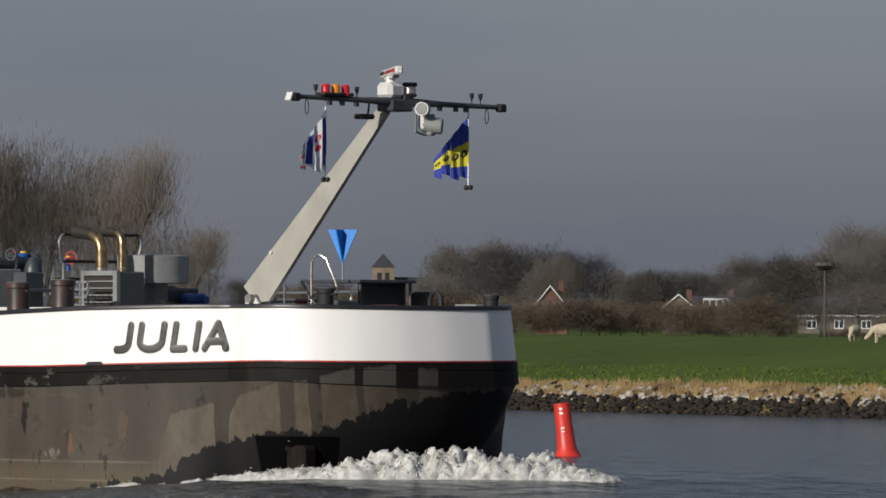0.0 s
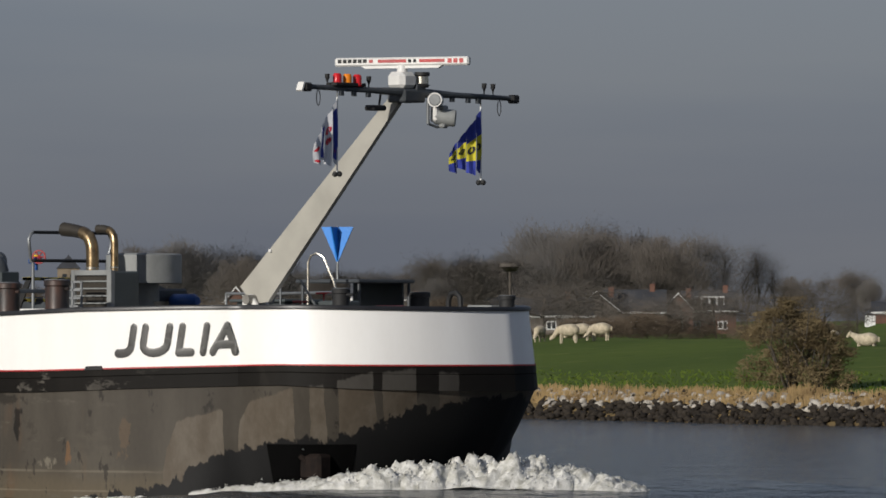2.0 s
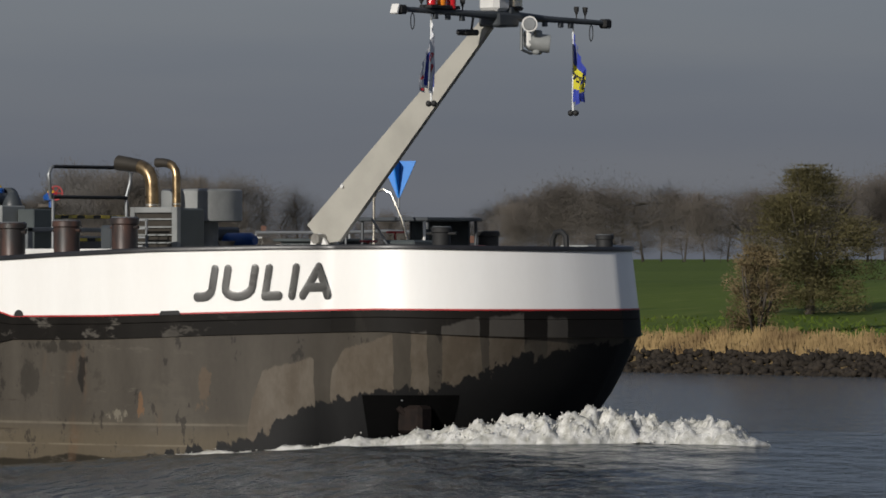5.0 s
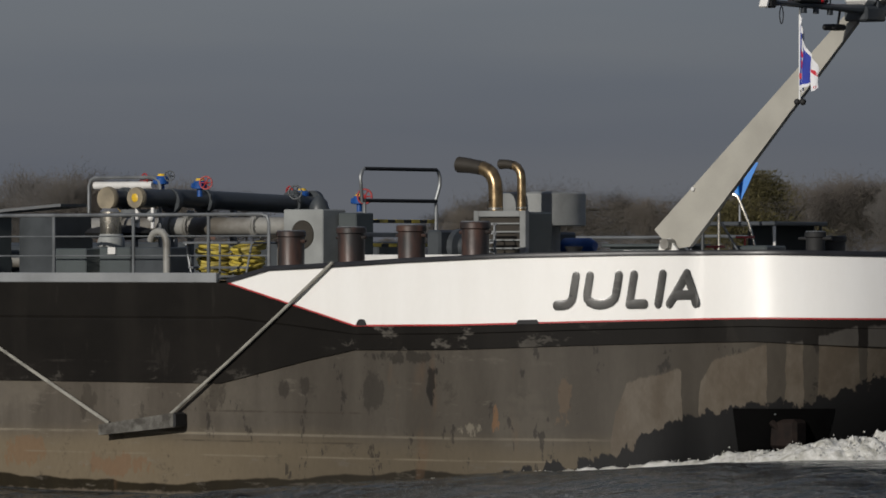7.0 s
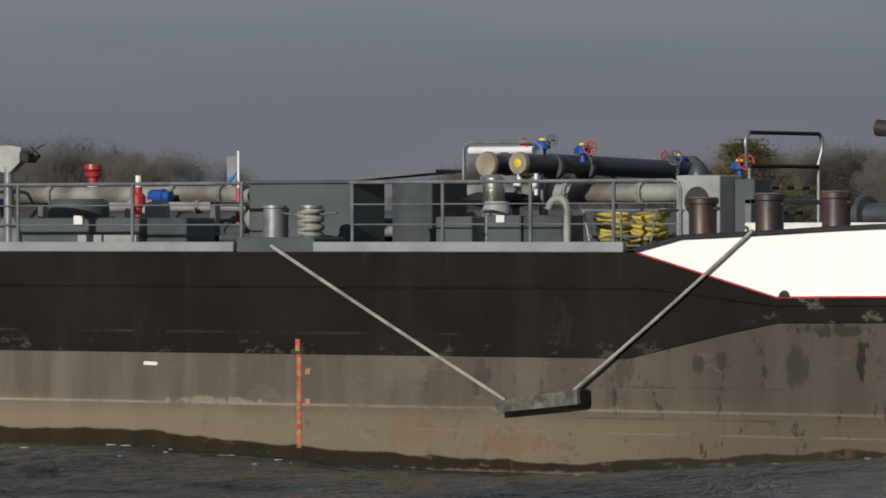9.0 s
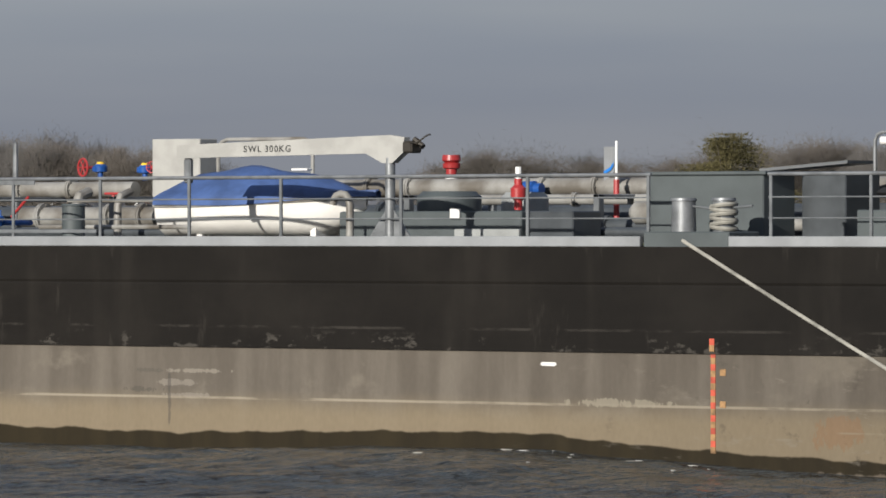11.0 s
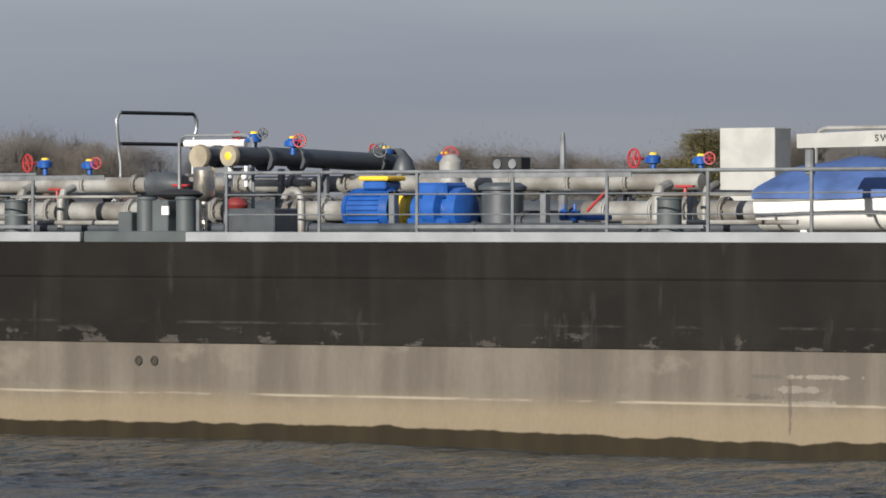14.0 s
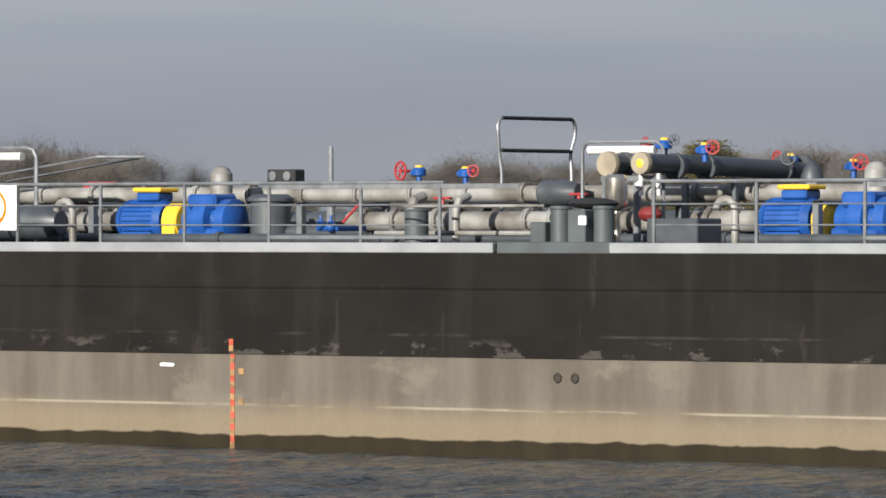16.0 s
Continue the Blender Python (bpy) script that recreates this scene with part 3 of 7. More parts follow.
    # pale gunwale bar along the tank deck, in lengths
    for a, b in ((-87, -60), (-59.9, -44.3), (-42.0, -20.2), (-18.5, -12.2)):
        part("gunwale_bar", Mesh().box(a, b, 0.03, 0.13, 3.50, 3.665, 0.01), M_GUNWALE, ship, "pale grey gunwale bar")


make_hull()

# ---------- ship's fittings ----------
M_MAST = mat("grey_mast_paint", (0.36, 0.345, 0.30), 0.55, var=0.07, scale=1.2)
M_DARKBAR = mat("dark_grey_paint", (0.055, 0.062, 0.068), 0.5)
M_LIGHT = mat("white_lamp_housing", (0.66, 0.65, 0.62), 0.4, var=0.05)
M_STEEL = mat("galvanised_rail", (0.15, 0.16, 0.165), 0.5, metal=0.25, var=0.12)
M_PIPE = mat("pale_grey_pipe_paint", (0.25, 0.245, 0.225), 0.5, var=0.16, scale=1.5, col2=(0.11, 0.098, 0.08))
M_PIPED = mat("dark_pipe_paint", (0.050, 0.057, 0.062), 0.45, var=0.12)
M_BOX = mat("grey_green_paint", (0.062, 0.074, 0.075), 0.6, var=0.10, scale=1.5)
M_BOXL = mat("light_grey_paint", (0.27, 0.28, 0.27), 0.6, var=0.10, scale=2)
M_VENT = mat("weathered_grey_paint", (0.225, 0.232, 0.225), 0.6, var=0.12, scale=2)
M_BLUE = mat("blue_motor_paint", (0.011, 0.072, 0.28), 0.42, var=0.10)
M_YELLOW = mat("yellow_paint", (0.72, 0.46, 0.03), 0.45, var=0.08)
M_DRED = mat("dull_dark_red_paint", (0.16, 0.02, 0.018), 0.5, var=0.15)
M_FADED = mat("faded_rusty_marks", (0.30, 0.17, 0.07), 0.7, var=0.25, scale=6)
M_REDP = mat("red_paint", (0.34, 0.028, 0.028), 0.42, var=0.08)
M_BOLL = mat("worn_bollard_paint", (0.022, 0.019, 0.018), 0.42, var=0.25, scale=5, col2=(0.075, 0.040, 0.030), stretch=(1, 1, 0.35))
M_ZINC = mat("zinc_grey_steel", (0.21, 0.22, 0.225), 0.45, metal=0.4, var=0.15)
M_STAIN = mat("stainless_steel", (0.62, 0.58, 0.50), 0.25, metal=0.9, var=0.1)
M_BRASS = mat("heat_tinted_steel", (0.34, 0.25, 0.14), 0.32, metal=0.85, var=0.2, scale=5, col2=(0.16, 0.11, 0.06))
M_SOOT_SHADE = mat("soot_and_shade_steel", (0.040, 0.034, 0.026), 0.6, metal=0.3)
M_FLANGE = mat("dull_bronze_flange", (0.27, 0.23, 0.16), 0.6, var=0.15)
M_CONE = mat("blue_signal_paint", (0.015, 0.20, 0.62), 0.5, var=0.05)
M_ORANGE = mat("amber_lens", (0.75, 0.22, 0.01), 0.2)
M_LENS = mat("red_lens", (0.62, 0.015, 0.02), 0.2)
M_GLASS = mat("lamp_glass", (0.75, 0.76, 0.74), 0.1, var=0.02)
M_ROPE = mat("grey_rope", (0.30, 0.29, 0.25), 0.9, var=0.2, fine=120)
M_HOSE = mat("yellow_hose", (0.46, 0.36, 0.05), 0.6, var=0.15, col2=(0.25, 0.20, 0.05))
M_LETTER = mat("dark_letter_paint", (0.045, 0.045, 0.043), 0.30, var=0.12, coat=0.4)
M_BLACKR = mat("black_rubber", (0.014, 0.014, 0.014), 0.7)
M_CREAM = mat("cream_paint", (0.34, 0.335, 0.31), 0.5, var=0.07)
M_GEL = mat("white_gelcoat", (0.70, 0.68, 0.63), 0.35, var=0.06, scale=1.5, coat=0.3)
M_TARP = mat("blue_tarpaulin", (0.048, 0.094, 0.235), 0.65, var=0.15, scale=2, bump=0.4, fine=12)
M_SCALE = mat("faded_red_marks", (0.46, 0.07, 0.035), 0.6, var=0.2, scale=4)
M_PIT = mat("pocket_shade_black", (0.003, 0.003, 0.003), 0.9, spec=0.05)
M_RUSTY = mat("dark_rusty_steel", (0.014, 0.009, 0.007), 0.8, var=0.25, scale=6, spec=0.2)
M_DIRTY = mat("stained_wood_fender", (0.13, 0.125, 0.11), 0.85, var=0.25, scale=5, col2=(0.045, 0.04, 0.033), bump=0.5)


BACK = 1.0      # scale away from the camera's eye for the fittings now being built


def up(name, mesh, material, label="", parent=None, sharp=35):
    if BACK != 1.0:
        mesh.v = [tuple(set_back(p, BACK)) for p in mesh.v]
    return part(name, mesh, material, parent or ship, label, sharp)


def make_mast():
    mast = up("mast", Mesh().prism([(-5.78, 3.78, 4.38), (-1.97, 3.78, 7.86), (-1.76, 3.78, 7.72), (-5.06, 3.78, 4.10), (-5.45, 3.78, 4.05)], (0, 0.10, 0)), M_MAST, "slanting grey box-section mast")
    up("bolt", Mesh().rod((-4.98, 3.74, 5.05), (-4.98, 3.79, 5.05), 0.035), M_LIGHT, parent=mast)
    foot = Mesh().box(-5.95, -4.55, 3.1, 4.7, 3.5, 4.04, 0.02)
    foot.prism([(-5.62, 3.66, 4.0), (-5.58, 3.66, 4.20), (-5.40, 3.66, 4.24), (-5.2, 3.66, 4.0)], (0, 0.06, 0)).prism([(-5.62, 3.94, 4.0), (-5.58, 3.94, 4.20), (-5.40, 3.94, 4.24), (-5.2, 3.94, 4.0)], (0, 0.06, 0))
    up("mast_foot", foot, M_LIGHT, "white hinge foot of the mast")
    up("hinge_pin", Mesh().rod((-5.42, 3.55, 4.14), (-5.42, 4.25, 4.14), 0.09, 14), M_PIPE, parent=mast)
    a, b = Vector((-1.78, 1.45, 7.97)), Vector((-1.30, 6.40, 7.87))

    def at(y, dz=0.0):
        return a + (b - a) * ((y - a.y) / (b.y - a.y)) + Vector((0, 0, dz))
    bar = up("crossbar", Mesh().tube([a, at(3), at(3.6), at(4.3), at(5), b], [0.045, 0.055, 0.085, 0.085, 0.055, 0.045], 10), M_DARKBAR, "dark grey crossbar with lamps")
    for y, m in ((2.10, M_LENS), (2.34, M_ORANGE), (2.58, M_LENS)):
        up("signal_lamp", Mesh().lathe(at(y, 0.05), at(y, 0.27), [(0, 0.07), (0.1, 0.085), (0.3, 0.083), (0.85, 0.083), (1, 0.06)], 12), m, "signal lamp lens", bar)
    up("lamp_tray", Mesh().box(-1.86, -1.60, 1.95, 2.75, 8.0, 8.06, 0.01), M_BLACKR, parent=bar)
    for y in (1.86, 2.86, 5.70, 5.92):
        up("anemometer", Mesh().rod(at(y, 0.02), at(y, 0.12), 0.012).lathe(at(y, 0.10), at(y, 0.25), [(0, 0.012), (0.35, 0.03), (0.5, 0.042), (1, 0.046)], 10), M_BLACKR, "small black sensor", bar)
    for y, s in ((1.36, -1), (6.44, 1)):
        p = at(y)
        lamp = up("floodlight", Mesh().box(p.x - 0.08, p.x + 0.08, p.y - 0.10, p.y + 0.10, p.z - 0.09, p.z + 0.07, 0.03), M_BLACKR, "floodlight at the crossbar's end", bar)
    p = at(1.36)
    up("light_face", Mesh().prism([(p.x - 0.08, p.y - 0.16, p.z - 0.09), (p.x - 0.08, p.y - 0.10, p.z + 0.07), (p.x - 0.08, p.y - 0.13, p.z + 0.08), (p.x - 0.08, p.y - 0.19, p.z - 0.07)], (0.15, 0, 0)), M_LIGHT, parent=bar)
    for y in (1.62, 6.05):
        p = at(y, -0.05)
        up("cable_loop", Mesh().tube([p + Vector((0, 0.03 + 0.05 * math.sin(k), -0.14 * (1 - math.cos(k)))) for k in [i * 0.63 for i in range(11)]], 0.009, 5), M_BLACKR, parent=bar)
    for y in (2.2, 2.5, 2.85, 4.9, 5.3, 5.55):
        up("bracket", Mesh().box(at(y).x - 0.03, at(y).x + 0.03, y - 0.05, y + 0.05, at(y).z - 0.13, at(y).z - 0.03, 0.008), M_DARKBAR, parent=bar)
    # radar gearbox, lantern, searchlights
    g = Mesh().box(-1.90, -1.47, 3.58, 4.00, 7.98, 8.30, 0.08).lathe((-1.68, 3.80, 8.24), (-1.68, 3.80, 8.42), [(0, 0.13), (0.4, 0.10), (1, 0.08)], 14)
    up("radar_gearbox", g, M_LIGHT, "white rounded radar gearbox", mast)
    up("lantern", Mesh().lathe((-1.52, 4.16, 8.02), (-1.52, 4.16, 8.30), [(0, 0.12), (0.15, 0.15), (0.25, 0.11), (0.72, 0.11), (0.8, 0.15), (1, 0.14)], 12), M_BLACKR, "black navigation lantern", mast)
    up("lantern_glass", Mesh().rod((-1.52, 4.16, 8.09), (-1.52, 4.16, 8.22), 0.125, 12), M_STAIN, parent=mast)
    up("mast_head", Mesh().box(-1.90, -1.45, 3.62, 4.20, 7.74, 7.97, 0.03).box(-1.72, -1.46, 3.95, 4.22, 7.95, 8.08, 0.02), M_DARKBAR, parent=mast)
    up("horn", Mesh().box(-1.95, -1.70, 3.05, 3.42, 7.58, 7.68, 0.03).rod((-1.8, 3.3, 7.64), (-1.75, 3.3, 7.93), 0.02), M_BLACKR, "flat black loudspeaker", mast)
    up("lamp_arm", Mesh().rod((-1.45, 4.25, 7.8), (-1.45, 4.25, 7.35), 0.03).tube([(-1.45, 4.25, 7.36), (-1.42, 4.45, 7.30), (-1.38, 4.70, 7.33)], 0.025), M_STEEL, parent=mast)
    up("searchlight", Mesh().lathe((-1.45, 4.52, 7.79), (-1.24, 4.20, 7.79), [(0, 0.07), (0.1, 0.115), (0.45, 0.125), (0.85, 0.13), (1, 0.135)], 16), M_LIGHT, "white drum searchlight", mast)
    up("searchlight_lens", Mesh().lathe((-1.24, 4.20, 7.79), (-1.235, 4.192, 7.79), [(0, 0.112), (1, 0.10)], 16), M_ZINC, parent=mast)
    up("lower_searchlight", Mesh().lathe((-1.52, 4.45, 7.50), (-1.18, 4.70, 7.46), [(0, 0.09), (0.15, 0.15), (0.9, 0.16), (1, 0.15)], 14).box(-1.42, -1.28, 4.48, 4.64, 7.28, 7.70, 0.03), M_VENT, "grey and white floodlamp", mast)
    up("lamp_cowl", Mesh().box(-1.52, -1.36, 4.36, 4.54, 7.40, 7.68, 0.03), M_LIGHT, parent=mast)


RADAR = set_back((-1.68, 3.80, 8.44), 1.0152)


def make_radar():
    r = Mesh().box(-1.33, 1.33, -0.06, 0.09, -0.03, 0.13, 0.03).prism([(-0.80, -0.05, -0.03), (-0.72, -0.05, -0.075), (0.72, -0.05, -0.075), (0.80, -0.05, -0.03)], (0, 0.13, 0))
    ant = up("radar_antenna", r, M_LIGHT, "white bar-shaped radar antenna turning on the mast")
    ant.location = RADAR
    for k in range(3):      # the maker's mark as three plain red bars on both faces
        up("maker_mark", Mesh().box(-1.26 + 0.115 * k, -1.18 + 0.115 * k, 0.088, 0.094, 0.015, 0.095, 0), M_RED, "plain red mark", ant)
        up("maker_mark", Mesh().box(0.92 + 0.115 * k, 1.0 + 0.115 * k, -0.066, -0.058, 0.015, 0.095, 0), M_RED, "plain red mark", ant)
    for x in range(6):
        up("dark_mark", Mesh().box(-1.26 + 0.10 * x, -1.185 + 0.10 * x, -0.066, -0.058, 0.03, 0.10, 0), M_BLACKR, "plain dark mark", ant)
    for x0, x1, mt in ((-0.64, -0.56, M_RED), (-0.46, 0.10, M_RED), (0.14, 0.20, M_BLACKR), (0.24, 0.30, M_BLACKR), (0.36, 0.86, M_RED)):
        up("stripe", Mesh().box(x0, x1, -0.066, -0.058, 0.03, 0.09, 0), mt, "painted stripe", ant)
    return ant


def hand_wheel(name, c, axis, R, material=None, parent=None):
    """A valve wheel with rim, spokes and spindle."""
    c, ax = Vector(c), Vector(axis).normalized()
    q = ax.to_track_quat("Z", "Y")
    m = Mesh().ring(c, ax, R, R * 0.13, 18, 6)
    for k in range(3):
        d = q @ Vector((math.cos(k * 1.047), math.sin(k * 1.047), 0)) * R
        m.rod(c - d, c + d, R * 0.09, 6)
    m.rod(c, c - ax * R * 1.7, R * 0.16, 8)
    return up(name, m, material or M_REDP, "red hand wheel" if (material or M_REDP) is M_REDP else "grey hand wheel", parent)


def valve_head(s, y, z, wheel=(0, -1, 0), shift=(-0.25, 0, 0), body=None, R=0.11):
    """A blue gear head with a yellow cap and its hand wheel."""
    g = Mesh().lathe((s, y, z - 0.22), (s, y, z + 0.06), [(0, 0.05), (0.45, 0.05), (0.5, 0.12), (0.85, 0.13), (1, 0.09)], 12).box(s - 0.16, s + 0.05, y - 0.07, y + 0.07, z - 0.08, z + 0.02, 0.02)
    v = up("valve", g, body or M_BLUE, "blue valve gear head")
    up("valve_cap", Mesh().lathe((s, y, z + 0.055), (s, y, z + 0.10), [(0, 0.085), (1, 0.06)], 10), M_YELLOW, "yellow cap", v)
    hand_wheel("hand_wheel", Vector((s, y, z)) + Vector(shift), wheel, R, None, v)


def flanged_pipe(name, p0, p1, r, material, gaps, label=""):
    """A straight pipe with flange pairs at the given shares of its length."""
    p0, p1 = Vector(p0), Vector(p1)
    p = up(name, Mesh().rod(p0, p1, r, 18), material, label)
    L = (p1 - p0).length
    d = (p1 - p0).normalized()
    for g in gaps:
        c = p0 + d * L * g
        m = Mesh().rod(c - d * 0.045, c - d * 0.005, r * 1.38, 18).rod(c + d * 0.005, c + d * 0.045, r * 1.38, 18)
        q = d.to_track_quat("Z", "Y")
        for k in range(8):
            o = q @ Vector((math.cos(k * 0.785), math.sin(k * 0.785), 0)) * r * 1.2
            m.rod(c + o - d * 0.065, c + o + d * 0.065, r * 0.09, 6)
        up("flange", m, material, "bolted pipe flange", p)
    return p


def manifold(s0, near, far):
    """Loading manifold: two blind-flanged pipes athwart the deck on a frame, with valves."""
    z = 4.97
    a = flanged_pipe("loading_pipe", (s0 - 0.72, near + 0.15, z - 0.01), (s0 - 0.72, near + 1.4, z - 0.01), 0.15, M_PIPED, (0.35,), "dark loading pipe across the deck")
    up("blind_flange", Mesh().lathe((s0 - 0.72, near + 0.06, z - 0.01), (s0 - 0.72, near + 0.16, z - 0.01), [(0, 0.20), (0.5, 0.215), (0.55, 0.19), (0.6, 0.215), (1, 0.215)], 20), M_FLANGE, "dull bronze blind flange", a)
    b = up("loading_pipe", Mesh().tube([(s0, near + 0.1, z), (s0, near + 1.2, z), (s0, near + 2.4, z - 0.03), (s0, far, z - 0.10)], [0.15, 0.16, 0.165, 0.165], 18), M_PIPED, "dark loading pipe across the deck")
    up("blind_flange", Mesh().lathe((s0, near, z), (s0, near + 0.1, z), [(0, 0.18), (0.5, 0.19), (0.55, 0.17), (0.6, 0.19), (1, 0.19)], 20), M_FLANGE, "grey flange with a yellow centre", b)
    up("yellow_disc", Mesh().lathe((s0, near - 0.012, z), (s0, near + 0.002, z), [(0, 0.055), (0.7, 0.075), (1, 0.075)], 14), M_YELLOW, "yellow disc", b)
    for y in (near + 1.0, near + 1.9, far - 0.6, far):
        up("flange", Mesh().rod((s0, y - 0.05, z - 0.05), (s0, y + 0.05, z - 0.05), 0.225, 18), M_PIPED, parent=b)
    for s, y in ((s0 - 0.9, near + 0.3), (s0 - 0.3, near + 0.35), (s0 - 0.9, near + 2.6), (s0 + 0.1, near + 2.6)):
        up("pipe_stand", Mesh().box(s - 0.05, s + 0.05, y - 0.05, y + 0.05, DECK_Z, z - 0.2, 0.01), M_STEEL, "grey steel pipe stand")
    up("stand_beam", Mesh().box(s0 - 1.0, s0 + 0.25, near + 0.28, near + 0.38, z - 0.30, z - 0.20, 0.01), M_STEEL)
    # guard hoop and white insulated line over the pipes
    y = near + 0.75
    up("guard_hoop", Mesh().tube([(s0 - 1.70, y, DECK_Z), (s0 - 1.70, y, 5.2), (s0 - 1.65, y, 5.30), (s0 - 1.55, y, 5.34), (s0 - 0.20, y, 5.34), (s0 - 0.09, y, 5.28), (s0 - 0.05, y, 5.18), (s0 - 0.05, y, DECK_Z)], 0.032, 8), M_ZINC, "bent grey guard hoop")
    up("drip_pipe", Mesh().rod((s0 - 1.6, y + 0.05, 5.20), (s0 - 0.25, y + 0.05, 5.20), 0.07, 12), M_LIGHT, "white lagged pipe")
    up("vapour_tank", Mesh().lathe((s0 - 0.08, near - 0.55, 4.18), (s0 - 0.08, near - 0.55, 4.78), [(0, 0.06), (0.12, 0.17), (0.2, 0.19), (0.9, 0.19), (1, 0.14)], 16).rod((s0 - 0.08, near - 0.55, DECK_Z), (s0 - 0.08, near - 0.55, 4.2), 0.06), M_STAIN, "shiny upright steel filter pot")
    valve_head(s0 - 0.1, near + 0.85, 5.30, (-0.3, -1, 0.1), (-0.36, -0.05, 0.0), R=0.105)
    hand_wheel("hand_wheel", (s0 + 0.12, near + 0.8, 5.36), (0.3, -1, 0), 0.09, M_DARKBAR)
    valve_head(s0 + 0.40, near + 1.3, 5.22, (0.5, -1, 0), (0.22, -0.1, 0.02), R=0.11)
    valve_head(s0 - 0.1, far - 0.2, 5.08, (-0.4, -1, 0), (-0.3, 0, 0.02), R=0.12)
    valve_head(s0 + 0.9, far + 0.2, 4.98, (0.6, -1, 0), (0.2, -0.1, 0.05), R=0.13)
    hand_wheel("hand_wheel", (s0 + 0.3, far - 0.9, 5.1), (0.4, -1, 0), 0.12, M_DARKBAR)
    up("pipe_joint", Mesh().lathe((s0 + 0.45, far - 0.4, 4.5), (s0 + 0.45, far - 0.4, 5.05), [(0, 0.2), (0.5, 0.2), (0.8, 0.15), (1, 0.05)], 14), M_PIPED, "dark upright pipe joint")
    for a, r in ((-0.15, 0.075), (0.2, 0.06)):
        up("drain_valve", Mesh().rod((s0 + a, near + 0.25, 4.44), (s0 + a, near + 0.25, 4.80), r * 0.55).ball((s0 + a, near + 0.2, 4.61), r), M_LIGHT, "small pale drain valve")


def catwalk_frame(s, y0, y1, top):
    """Handrail hoop of a step over the pipes, with striped treads."""
    for y, k in ((y0, -1), (y1, 1)):
        up("step_rail", Mesh().tube([(s, y, DECK_Z), (s, y, 4.9), (s - 0.04, y + 0.02 * k, top - 0.6), (s, y + 0.10 * k, top - 0.3), (s, y + 0.12 * k, top - 0.15), (s, y + 0.06 * k, top - 0.03), (s, y, top)], 0.032, 8), M_ZINC, "bent galvanised handrail")
    for z, a in ((top, 0.0), (top - 0.57, 0.0)):
        up("black_grip", Mesh().rod((s, y0 + a, z), (s, y1 - a, z), 0.034, 8), M_BLACKR, "black handrail bar")
    n = 9
    for j, z in enumerate((4.55, 4.12, 3.85)):
        w = (y1 - y0) / n
        t = up("step_tread", Mesh().box(s - 0.15 * j - 0.3, s - 0.15 * j - 0.02, y0, y1, z, z + 0.06, 0), M_BLACKR, "black and yellow striped step")
        for k in range(0, n, 2):
            up("yellow_stripe", Mesh().box(s - 0.15 * j - 0.304, s - 0.15 * j - 0.016, y0 + k * w, y0 + (k + 1) * w, z + 0.004, z + 0.064, 0), M_HOSE, parent=t)
    up("stringer", Mesh().prism([(s - 0.2, y0 - 0.02, 4.55), (s - 0.05, y0 - 0.02, 4.55), (s - 0.6, y0 - 0.02, DECK_Z), (s - 0.8, y0 - 0.02, DECK_Z)], (0, 0.03, 0)), M_BLACKR, "dark stair stringer")


def bollard(s, y, top, r, material, cap=True, label="worn dark steel bollard"):
    m = Mesh().lathe((s, y, DECK_Z), (s, y, top), [(0, r * 1.05), (0.06, r), (0.86, r), (0.88, r * (1.12 if cap else 1)), (0.97, r * (1.12 if cap else 1)), (1, r * 0.98)], 18)
    return up("bollard", m, material, label)


def make_bollards():
    for s, top in ((-11.03, 4.37), (-9.75, 4.43), (-8.49, 4.46), (-7.17, 4.51)):
        b = bollard(s, 0.58, top, 0.225, M_BOLL)
        up("bollard_rim", Mesh().ring((s, 0.58, top - 0.012), (0, 0, 1), 0.215, 0.018, 22, 6), M_STEEL, "pale ring round the top edge", b)
        up("bollard_base", Mesh().box(s - 0.35, s + 0.35, 0.25, 0.92, DECK_Z, DECK_Z + 0.12, 0.01), M_BOLL, parent=b)
        up("horn_bar", Mesh().rod((s - 0.31, 0.58, top - 0.18), (s + 0.31, 0.58, top - 0.18), 0.03), M_BOLL, parent=b)
    for s, y, top, r in ((-1.82, 2.55, 4.34, 0.155), (-6.9, 9.4, 4.22, 0.19), (-5.9, 9.15, 4.30, 0.185), (-1.51, 6.75, 4.22, 0.145)):
        b = bollard(s, y, top, r, M_BLACKR, label="black bow bollard")
        up("bollard_rim", Mesh().ring((s, y, top - 0.008), (0, 0, 1), r * 0.95, 0.012, 20, 6), M_STEEL, "pale ring round the top edge", b)
    up("horn_bar", Mesh().rod((-2.14, 2.55, 4.22), (-1.50, 2.55, 4.22), 0.025), M_BLACKR)
    up("fairlead", Mesh().tube([(-0.95, 4.5, DECK_Z), (-0.94, 4.5, 4.12), (-0.88, 4.5, 4.24), (-0.76, 4.5, 4.26), (-0.66, 4.5, 4.18), (-0.62, 4.5, DECK_Z)], 0.05, 8), M_BLACKR, "black hoop fairlead")


